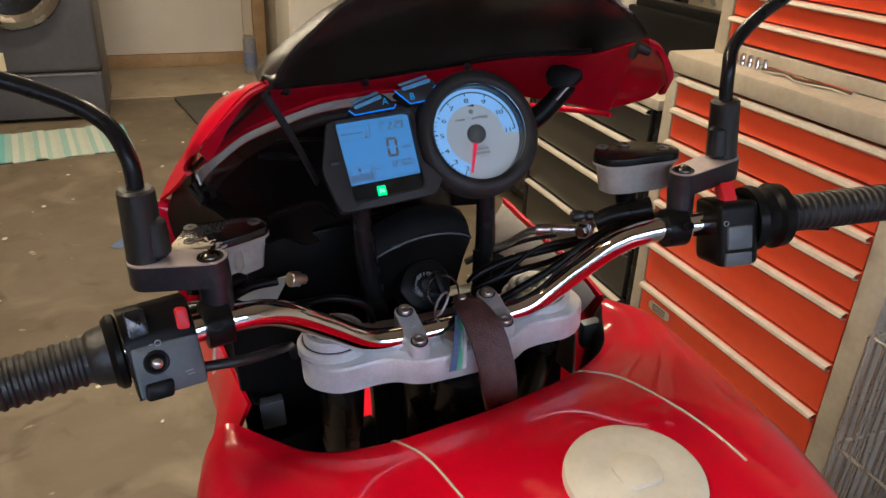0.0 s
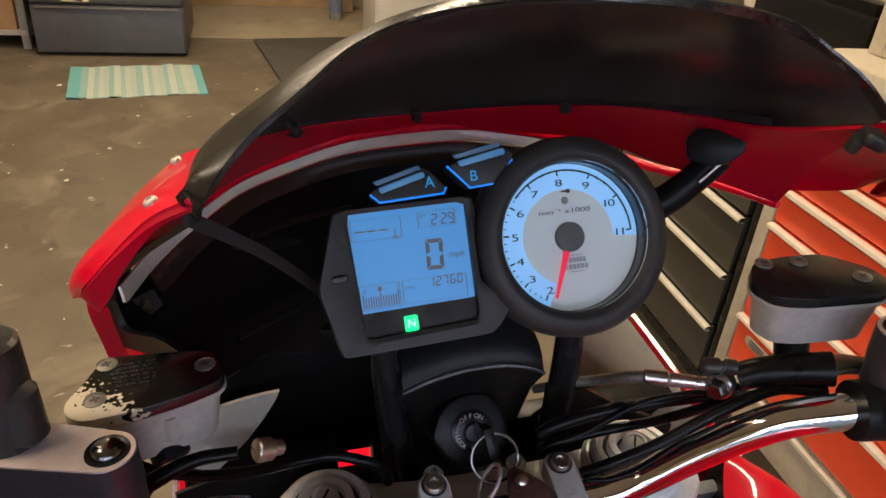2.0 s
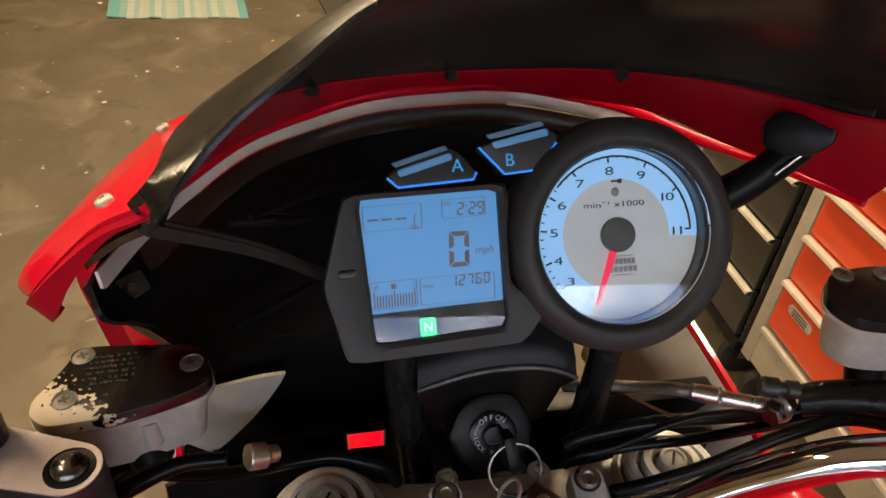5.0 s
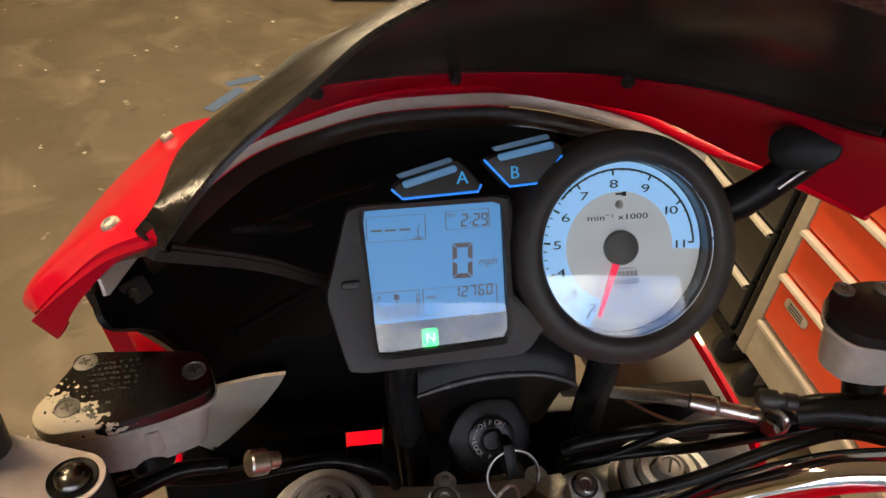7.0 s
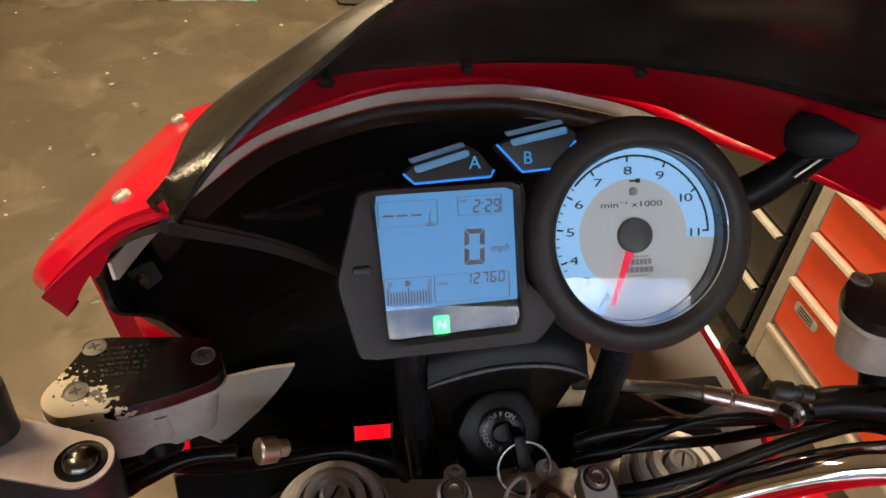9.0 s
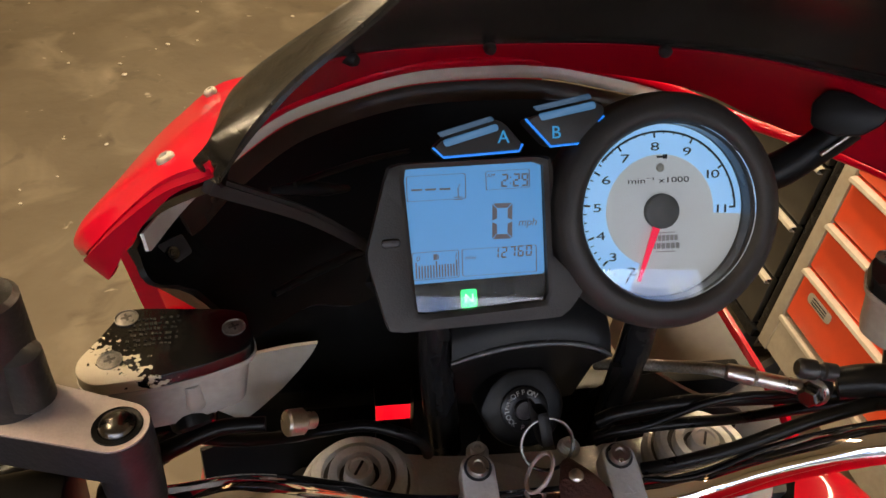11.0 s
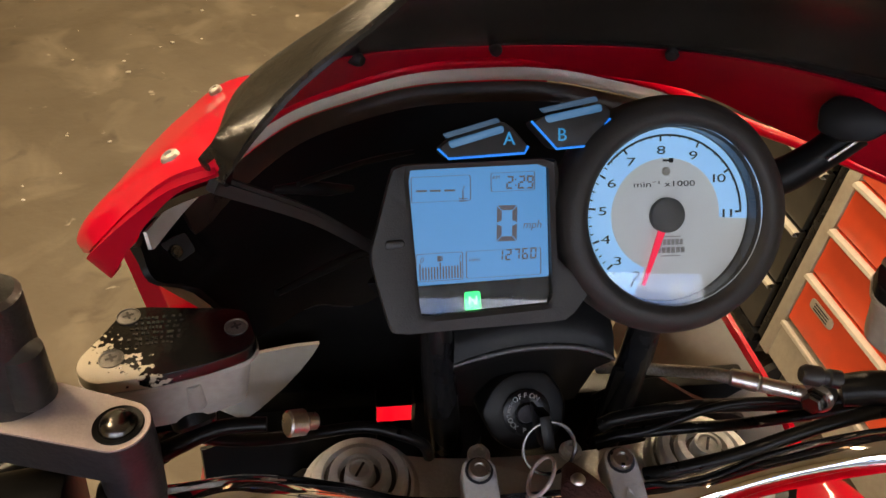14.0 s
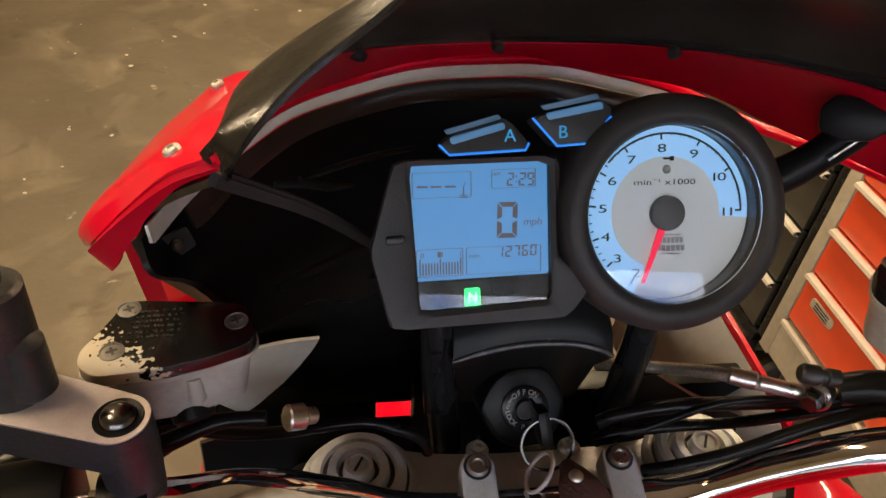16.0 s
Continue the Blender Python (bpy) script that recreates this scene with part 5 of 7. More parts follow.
    # the two trip keys above
    for pts, strip, letter, lx, ly in (
            ([(778, 258), (800, 240), (888, 212), (906, 222), (934, 256), (928, 268), (796, 275)], [(795, 246), (890, 220), (893, 232), (800, 258)], "A", 901, 244),
            ([(940, 214), (965, 207), (1062, 184), (1082, 196), (1080, 212), (1040, 258), (984, 262)], [(962, 206), (1063, 186), (1066, 199), (968, 218)], "B", 994, 239)):
        kb = bmesh.new()
        o = rounded(onface(pts), 0.003)
        slab(kb, o, -0.012, 0.0035, CLU, 0.001)
        key = part("trip_key", kb, CHARCOAL, hs, "black rubber key with a glowing blue edge")
        gb = bmesh.new()
        lo = onface([pts[0], pts[-1], pts[-2], pts[-3]])
        if letter == "B":
            lo = onface([pts[0], pts[6], pts[5], pts[4]])
        else:
            lo = onface([pts[0], pts[6], pts[5], pts[4]])
        tube(gb, [CLU @ Vector((x, y, 0.0036)) for x, y in lo], 0.00062, 1, 8, False)
        part("glow_edge", gb, BLUE_GLOW, key)
        sb = bmesh.new()
        slab(sb, rounded(onface(strip), 0.0015), 0.0036, 0.0044, CLU, 0.0003)
        part("key_strip", sb, BLUE_DIM, key, "blue translucent strip")
        sb = bmesh.new()
        slab(sb, rounded(onface([(x - 9, y - 13) for x, y in strip[:2]] + [(x - 7, y - 17) for x, y in strip[2:]]), 0.0010), 0.0030, 0.0040, CLU, 0.0003)
        part("key_strip", sb, BLUE_FAINT, key, "dim blue upper strip")
        lb_ = bmesh.new()
        lettering(lb_, letter, 0.0084, CLU @ Matrix.Translation((*onface([(lx, ly)])[0], 0.0037)), 0.0002)
        part("key_letter", lb_, BLUE_LETTER, key)
    return hs


display()

TC = Vector((0.0465, 0.034, 1.1945)) + 0.010 * CN
TAC = axes(TC, (1, 0, 0), CU, CN)
MARKS = {2: 243, 3: 221, 4: 199, 5: 174, 6: 149, 7: 124, 8: 95, 9: 65, 10: 34, 11: 1}


def ring_part(r0, r1, a0, a1, z, seg=72):
    b = bmesh.new()
    k = [radians(a0 + (a1 - a0) * i / seg) for i in range(seg + 1)]
    rows = [[TAC @ Vector((r * math.cos(a), r * math.sin(a), z)) for a in k] for r in (r0, r1)]
    loft(b, rows, 0.0002, 1, False)
    return b


def tachometer():
    b = bmesh.new()
    lathe(b, [(0.030, -0.048), (0.050, -0.042), (0.0580, -0.022), (0.0584, -0.012), (0.0576, -0.0045), (0.0555, -0.0005), (0.0515, 0.0018), (0.0480, 0.0024), (0.0462, 0.0018), (0.0440, -0.0006), (0.0430, -0.0030), (0.0430, -0.0130), (0.0430, -0.0142), (0.0, -0.0142), (0, -0.048)], TAC, 72)
    t = part("tachometer", b, CHARCOAL, MOTO, "round rev counter in a thick black bezel")
    part("dial_face", lathe(bmesh.new(), [(0, -0.0140), (0.0429, -0.0140), (0.0429, -0.0135), (0, -0.0135)], TAC, 64), DIAL_GREY, t, "pale grey dial face")
    part("blue_band", ring_part(0.0280, 0.0428, -4, 248, -0.0131), DIAL_BLUE, t, "backlit blue outer band")
    part("dial_wall", lathe(bmesh.new(), [(0.0431, -0.0133), (0.0427, -0.0040), (0.0429, -0.0040), (0.0433, -0.0133)], TAC, 64, True), mat("dark_dial_wall", (0.030, 0.036, 0.046), (0.045, 0.052, 0.064), rough=0.22, scale=20), t, "glossy dark dial wall")
    tk = bmesh.new()
    for rpm in np.arange(2, 11.01, 0.25):
        a = radians(float(np.interp(rpm, list(MARKS), list(MARKS.values()))))
        major = abs(rpm - round(rpm)) < 0.01
        r0, r1 = (0.0362, 0.0396) if major else (0.0380, 0.0396)
        d, s = Vector((math.cos(a), math.sin(a), 0)), Vector((-math.sin(a), math.cos(a), 0))
        w = 0.0005 if major else 0.0003
        solid(tk, [TAC @ (d * r + s * w * q + Vector((0, 0, -0.0128))) for r, q in ((r0, -1), (r1, -1), (r1, 1), (r0, 1))], [(0, 1, 2, 3)])
    part("tick_marks", tk, DARK_PRINT, t)
    part("scale_arc", ring_part(0.0386, 0.0396, 1, 140, -0.0127), DARK_PRINT, t)
    nb = bmesh.new()
    for n, a in MARKS.items():
        r = 0.0326 if n < 10 else 0.0322
        lettering(nb, str(n), 0.0058, TAC @ Matrix.Translation((r * math.cos(radians(a)), r * math.sin(radians(a)) - 0.0008, -0.0128)) @ Matrix.Diagonal((1.75, 1, 1, 1)), 0.0001, spacing=0.78)
    part("numerals", nb, DARK_PRINT, t)
    nb = bmesh.new()
    lettering(nb, "min\u207b\u00b9 x1000", 0.0040, TAC @ Matrix.Translation((-0.001, 0.0152, -0.0128)) @ Matrix.Diagonal((1.6, 1, 1, 1)), 0.0001)
    part("dial_caption", nb, DARK_PRINT, t)
    nb = bmesh.new()
    for yy, w in ((-0.0135, 0.013), (-0.0175, 0.015)):
        for i in range(6):
            box(nb, (w / 7.6, 0.0028, 0.0002), (0.0028 + (i - 2.5) * w / 6, yy, -0.0128), TAC)
    for yy in (-0.0108, -0.0204):
        box(nb, (0.010, 0.0005, 0.0002), (0.0028, yy, -0.0128), TAC)
    part("maker_mark", nb, mat("grey_print", (0.28, 0.28, 0.28), (0.32, 0.32, 0.32), rough=0.6), t, "faint grey oval maker mark")
    ic = bmesh.new()
    box(ic, (0.0050, 0.0010, 0.0002), (0.0005, 0.0268, -0.0128), TAC)
    box(ic, (0.0022, 0.0022, 0.0002), (0.0024, 0.0268, -0.0128), TAC)
    part("warning_mark", ic, DARK_PRINT, t)
    part("warning_lens", lathe(bmesh.new(), [(0, -0.0121), (0.0018, -0.0124), (0.0022, -0.0131)], TAC @ Matrix.Translation((0, 0.0215, 0)), 20), mat("dull_lens", (0.34, 0.31, 0.27), (0.38, 0.35, 0.3), rough=0.3), t, "unlit grey warning lens")
    a = radians(251)
    d, s = Vector((math.cos(a), math.sin(a), 0)), Vector((-math.sin(a), math.cos(a), 0))
    ne = bmesh.new()
    pts = [d * 0.006 - s * 0.0019, d * 0.0365 - s * 0.0007, d * 0.0365 + s * 0.0007, d * 0.006 + s * 0.0019]
    slab(ne, [(p.x, p.y) for p in pts], -0.0118, -0.0106, TAC)
    part("needle", ne, NEEDLE_RED, t, "red pointer needle")
    part("hub", lathe(bmesh.new(), [(0, -0.0088), (0.0076, -0.0090), (0.0086, -0.0098), (0.0088, -0.0126), (0, -0.0126)], TAC, 36), HUB_GREY, t, "dull grey needle hub")
    lens = part("lens", lathe(bmesh.new(), [(0, 0.0002), (0.0434, 0.0), (0.0434, -0.0010), (0, -0.0008)], TAC @ pose(0, 0, 0, 1.2), 64), CLEAR, t, "clear flat lens")
    lens.visible_shadow = False
    return t


tachometer()


# -- column cover, ignition lock, bracket under the display --
def column():
    b = bmesh.new()
    edge = [(-0.0515, 0.048, 1.0816), (-0.040, 0.0475, 1.0868), (-0.022, 0.047, 1.0925), (-0.004, 0.0465, 1.0952), (0.018, 0.0455, 1.0948), (0.034, 0.0435, 1.0910), (0.0428, 0.042, 1.0862)]
    loft(b, [edge, [(x * 0.992, y + 0.0035, z + 0.005) for x, y, z in edge], [(x * 0.985, y + 0.006, z + 0.011) for x, y, z in edge], [(x * 0.98, y + 0.012, z + 0.016) for x, y, z in edge], [(x * 0.97, y + 0.026, z + 0.020) for x, y, z in edge]], 0.003, 6)
    lip = part("column_cover_lip", b, LIP_SATIN, MOTO, "black curved cover lip", smooth=60)
    b = bmesh.new()
    tube(b, edge, [0.0012, 0.0019, 0.0019, 0.0019, 0.0012], 5, 12)
    part("lip_bead", b, GLINT_BEAD, lip, "bead along the lip, grey for its edge highlight")
    b = bmesh.new()
    loft(b, [[(edge[k][0] * 0.99, edge[k][1] + 0.003, edge[k][2] + 0.001) for k in (0, 2, 3, 4, 6)],
             [(-0.050, 0.070, 1.055), (-0.025, 0.066, 1.055), (0.0, 0.065, 1.055), (0.025, 0.066, 1.055), (0.044, 0.07, 1.055)],
             [(-0.040, 0.075, 1.02), (-0.02, 0.072, 1.02), (0.0, 0.071, 1.02), (0.02, 0.072, 1.02), (0.036, 0.075, 1.02)]], 0.004, 6)
    part("column_cover", b, BLACK, MOTO, "black plastic steering column cover")
    for leg in (((-0.062, 0.060, 1.15), (-0.060, 0.060, 1.08), (-0.050, 0.060, 0.99)), ((0.066, 0.060, 1.15), (0.066, 0.060, 1.083), (0.0635, 0.060, 1.037), (0.058, 0.060, 0.985))):
        b = bmesh.new()
        tube(b, leg, [0.009, 0.0105, 0.0115], 6, 14)
        part("bracket_leg", b, BLACK_SATIN, MOTO, "black tubular instrument bracket leg")
    b = bmesh.new()
    m = axes((-0.0055, 0.0475, 1.0405), (1, 0, 0), CU, CN) @ Matrix.Diagonal((1.33, 1.33, 1, 1))
    # lobed guard round the lock
    pts = []
    for k in range(72):
        a = 2 * math.pi * k / 72
        r = 0.0193 + 0.0012 * max(0, math.cos(3 * (a - radians(60)))) ** 4
        pts.append((r * math.cos(a), r * math.sin(a)))
    slab(b, pts, -0.03, 0.006, m, 0.003)
    lock = part("ignition_lock", b, BLACK, MOTO, "black ignition lock with worn lettering")
    m = m @ Matrix.Diagonal((0.82, 0.82, 1, 1))
    part("lock_plate", lathe(bmesh.new(), [(0, 0.0062), (0.0136, 0.0062), (0.0136, 0.0078), (0.0126, 0.0084), (0.0068, 0.0084), (0.0064, 0.0072), (0, 0.0070)], m, 40), BLACK_SATIN, lock)
    part("lock_barrel", lathe(bmesh.new(), [(0, 0.0100), (0.0050, 0.0100), (0.0056, 0.0090), (0.0056, 0.0071), (0, 0.0071)], m, 28), ANOD, lock, "worn dark key barrel")
    tx = bmesh.new()
    for body, a0, step, sz in (("OFF", 128, -17, 0.0042), ("ON", 72, -17, 0.0042), ("PUSH", 172, -9.5, 0.0024), ("LOCK", 222, 15, 0.0040), ("P", 262, 14, 0.0040)):
        for i, ch in enumerate(body):
            a = radians(a0 + step * i) if body != "LOCK" else radians(186 + step * i)
            r = 0.0102
            turn = math.degrees(a) - 90 if math.sin(a) > -0.2 or body in ("PUSH", "LOCK") else math.degrees(a) - 90
            if body in ("LOCK", "P"):
                turn = math.degrees(a) + 90
            lettering(tx, ch, sz, m @ pose(r * math.cos(a), r * math.sin(a), 0.0086, 0, 0, turn), 0.0001)
    part("lock_lettering", tx, WHITE_TEXT, lock, "worn white lock lettering")
    return lock, m


LOCKM = column()[1]


# -- top yoke, forks and bar clamps --
def yoke():
    b = bmesh.new()
    half = [(0.0, -0.052), (0.045, -0.050), (0.065, -0.036), (0.080, -0.034), (0.118, -0.036), (0.142, -0.012), (0.140, 0.016), (0.118, 0.036), (0.090, 0.034), (0.066, 0.029), (0.040, 0.027), (0.0, 0.0265)]
    o = half + [(-x, y) for x, y in half[-2:0:-1]]
    slab(b, rounded(o, 0.02, 5), 0.998, 1.024, Matrix.Translation((0, 0.0, 0)), 0.004)
    y = part("top_yoke", b, CAST, MOTO, "grey cast aluminium top yoke")
    for s in (-1, 1):
        c = pose(-0.108 if s < 0 else 0.098, 0.0085, 1.02)
        part("fork_boss", lathe(bmesh.new(), [(0.0, 0), (0.034, 0), (0.034, 0.008), (0.031, 0.011), (0.0, 0.011)], c, 40), CAST, y)
        # darker rings laid in the grooves of the cap and boss
        for r0, r1, h in ((0.0180, 0.0206, 0.0163), (0.0092, 0.0114, 0.0178), (0.0276, 0.0292, 0.0114)):
            part("cap_groove", lathe(bmesh.new(), [(r0, h - 0.0006), (r0, h), (r1, h), (r1, h - 0.0006)], c, 40), GROOVE, y, "dark groove")
        part("fork_cap", lathe(bmesh.new(), [(0, 0.011), (0.0275, 0.011), (0.0275, 0.018), (0.0255, 0.020), (0.0215, 0.020), (0.0205, 0.016), (0.0180, 0.016), (0.0170, 0.0225), (0.0125, 0.0225), (0.0115, 0.0175), (0.0090, 0.0175), (0.0080, 0.0255), (0.0060, 0.0260), (0.0055, 0.0245), (0, 0.0245)], c, 44), CAST, y, "stepped grey fork top cap")
        sl = bmesh.new()
        box(sl, (0.010, 0.0014, 0.001), (0, 0, 0.0247), c @ pose(0, 0, 0, 0, 0, 62))
        part("adjuster_slot", sl, DARK_PRINT, y)
        pb = bmesh.new()
        lathe(pb, [(0, 0), (0.0070, 0), (0.0070, 0.003), (0.0045, 0.0032), (0.0045, 0.007), (0.0024, 0.007), (0.0024, 0.004), (0, 0.004)], pose(-0.036 if s < 0 else 0.021, 0.0265 if s < 0 else 0.0245, 1.0235), 16)
        part("yoke_bolt", pb, CAST, y, "small socket bolt in a cast boss")
    part("stem_nut", lathe(bmesh.new(), [(0, 0), (0.017, 0), (0.017, 0.006), (0.013, 0.010), (0.008, 0.010), (0.008, 0.004), (0, 0.004)], pose(0, -0.030, 1.0242), 6), STEEL, y, "steel steering stem nut")
    for s in (-1, 1):
        b = bmesh.new()
        rod(b, (s * 0.105, 0.002, 0.997), (s * 0.105, 0.21, 0.42), 0.0215, 0.0215, 28)
        leg = part("fork_tube", b, BLACK_SATIN, MOTO, "black fork tube")
        b = bmesh.new()
        rod(b, (s * 0.105, 0.14, 0.615), (s * 0.105, 0.30, 0.30), 0.029, 0.03, 24, 0.004)
        part("fork_slider", b, BLACK_SATIN, leg, "black fork slider")


def clamps():
    for s in (-1, 1):
        b = bmesh.new()
        m = axes((s * 0.0415, -0.0166, 1.0269), (1, 0, 0), (0, math.cos(0.19), math.sin(0.19)), (0, -math.sin(0.19), math.cos(0.19)))
        o = rounded([(-0.0098, -0.0295), (0.0098, -0.0295), (0.0098, 0.0295), (-0.0098, 0.0295)], 0.0097, 6)
        slab(b, o, 0.000, 0.0155, m, 0.0016)
        cl = part("bar_clamp", b, CAST, MOTO, "grey aluminium handlebar clamp with a cast arrow")
        for yy in (-0.0206, 0.0206):
            part("clamp_bolt", lathe(bmesh.new(), [(0, 0.0175), (0.0030, 0.0175), (0.0034, 0.0195), (0.0056, 0.0195), (0.0064, 0.0185), (0.0064, 0.015), (0, 0.015)], m @ Matrix.Translation((0, yy, 0)), 22), STEEL, cl, "steel hex socket bolt")
            # flat dark ring paints the shade of the recess round the bolt
            part("bolt_recess_shade", lathe(bmesh.new(), [(0.0064, 0.0152), (0.0064, 0.0158), (0.0080, 0.0158), (0.0080, 0.0152)], m @ Matrix.Translation((0, yy, 0)), 22), DARK_PRINT, cl)
        ab = bmesh.new()
        frame_slab(ab, [(-0.0034, -0.0022), (0.0034, -0.0022), (0, 0.0046)], [(-0.0020, -0.0013), (0.0020, -0.0013), (0, 0.0027)], 0.0150, 0.0162, m)
        part("cast_arrow", ab, CAST, cl, "raised cast arrow outline")
        b = bmesh.new()
        rod(b, (s * 0.0415, -0.016, 1.020), (s * 0.0415, -0.017, 1.0285), 0.020, 0.0180, 24, 0.002)
        part("riser", b, CAST, MOTO, "grey aluminium bar riser")


yoke()
clamps()

# -- handlebar --
BAR = [(0.0, -0.018, 1.031), (0.05, -0.018, 1.031), (0.085, -0.019, 1.038), (0.120, -0.027, 1.066), (0.155, -0.040, 1.095), (0.185, -0.0500, 1.1065), (0.225, -0.0555, 1.1072), (0.30, -0.0680, 1.1072), (0.42, -0.0880, 1.1072)]
bb = bmesh.new()
tube(bb, mirror(BAR), 0.0111, 8, 20)
part("handlebar", bb, CHROME, MOTO, "chromed tubular handlebar", smooth=60)


def barpoint(x):
    line = spline(mirror(BAR), 10)
    return min(line, key=lambda p: abs(p.x - x))


def bardir(s):
    return (barpoint(s * 0.33) - barpoint(s * 0.22)).normalized()


for s in (-1, 1):
    d = bardir(s)
    o = barpoint(s * 0.262) + d * (0.028 if s > 0 else 0.014)
    b = bmesh.new()
    prof = [(0, 0), (0.024, 0), (0.024, 0.004), (0.0185, 0.007), (0.0180, 0.014)] if s > 0 else [(0, 0), (0.0225, 0), (0.0215, 0.006), (0.0200, 0.014)]
    for k in range(16):
        prof += [(0.0180, 0.016 + k * 0.0072), (0.0166, 0.0175 + k * 0.0072), (0.0166, 0.020 + k * 0.0072), (0.0180, 0.0215 + k * 0.0072)]
    prof += [(0.018, 0.134), (0.017, 0.137), (0, 0.138)]
    m, _ = along(o, o + d)
    lathe(b, prof, m, 28)
    g = part("grip", b, RUBBER, MOTO, "ribbed black rubber grip")


# -- switch housings --
def barframe(x):
    """A frame on the bar: x along it to the right, y forward, z up."""
    c = barpoint(x)
    d = (barpoint(x + 0.03) - barpoint(x - 0.03)).normalized()
    f = Vector((0, 0, 1)).cross(d).normalized()
    return axes(c, d, f, d.cross(f))


def left_switch():
    m = barframe(-0.252) @ pose(0, 0, 0, -20)
    # body with a sloped top that leans over the bar
    b = bmesh.new()
    side = rounded([(-0.027, -0.035), (-0.029, 0.012), (-0.018, 0.028), (0.006, 0.030), (0.022, 0.018), (0.022, -0.022), (0.006, -0.036)], 0.007, 4)
    sm = m @ axes((0, 0, 0), (0, 1, 0), (0, 0, 1), (1, 0, 0))
    slab(b, side, -0.0215, 0.026, sm, 0.002)
    hs = part("switch_housing", b, BLACK, MOTO, "black handlebar switch housing")
    f = bmesh.new()
    slab(f, rounded([(-0.0205, -0.033), (0.025, -0.034), (0.0255, 0.002), (-0.0195, 0.004)], 0.003), 0.0268, 0.0300, m @ axes((0, 0, 0), (1, 0, 0), (0, 0, 1), (0, -1, 0)), 0.0012)
    part("face_plate", f, GREYPLASTIC, hs, "slate grey switch face")
    r = bmesh.new()
    slab(r, rounded([(0.0140, 0.0085), (0.0225, 0.0075), (0.0232, 0.0225), (0.0150, 0.0235)], 0.0025), 0.025, 0.0325, m @ axes((0, 0, 0), (1, 0, 0), (0, 0, 1), (0, -1, 0)), 0.0015)
    part("red_switch", r, SWITCH_RED, hs, "red headlight flash button")
    r = bmesh.new()
    slab(r, rounded([(-0.0185, 0.0075), (-0.0040, 0.0065), (-0.0035, 0.0265), (-0.0175, 0.0275)], 0.003), 0.022, 0.0300, m @ axes((0, 0, 0), (1, 0, 0), (0, 0, 1), (0, -1, 0)) @ pose(0, 0, 0, -6), 0.002)
    part("beam_rocker", r, BLACK_GLOSS, hs, "glossy black beam rocker")
    r = bmesh.new()
    lathe(r, [(0.0, 0.0302), (0.0046, 0.0302), (0.0060, 0.0316), (0.0078, 0.0318), (0.0088, 0.0302), (0.0088, 0.029), (0, 0.029)], m @ axes((-0.005, 0, -0.0095), (1, 0, 0), (0, 0, 1), (0, -1, 0)), 26)
    part("indicator_boss", r, BLACK, hs, "round black indicator boss")
    r = bmesh.new()
    lathe(r, [(0, 0.0385), (0.0020, 0.0383), (0.0036, 0.0372), (0.0036, 0.0360), (0.0022, 0.0350), (0.0022, 0.030), (0, 0.030)], m @ axes((-0.005, 0, -0.0092), (1, 0, 0), (0, 0, 1), (0, -1, 0)), 20)
    part("indicator_thumb", r, STEEL, hs, "small bright indicator thumb tab")
    r = bmesh.new()
    slab(r, rounded([(-0.0175, -0.0345), (0.001, -0.0355), (0.003, -0.0235), (-0.016, -0.0225)], 0.003), 0.024, 0.0345, m @ axes((0, 0, 0), (1, 0, 0), (0, 0, 1), (0, -1, 0)), 0.002)
    part("horn_button", r, BLACK, hs, "black horn button")
    for x, z, w in ((-0.0055, 0.0036, 0.003), (0.0145, -0.022, 0.0055), (0.0155, -0.0245, 0.0045)):
        part("switch_mark", box(bmesh.new(), (w, 0.0004, 0.0009), (x, -0.0301, z), m), GREY_PRINT, hs)
    tb = bmesh.new()
    lathe(tb, [(0.0016, 0), (0.0023, 0), (0.0023, 0.0004), (0.0016, 0.0004)], m @ axes((-0.001, -0.0299, 0.0035), (1, 0, 0), (0, 0, 1), (0, -1, 0)), 16, True)
    part("switch_mark", tb, GREY_PRINT, hs)
    c = bmesh.new()
    lathe(c, [(0.012, 0), (0.024, 0), (0.0275, 0.002), (0.0275, 0.006), (0.024, 0.010), (0.012, 0.010)], m @ axes((-0.0225, 0, 0), (0, 1, 0), (0, 0, 1), (-1, 0, 0)), 30)
    part("end_collar", c, BLACK, hs, "black flanged collar")
    return m


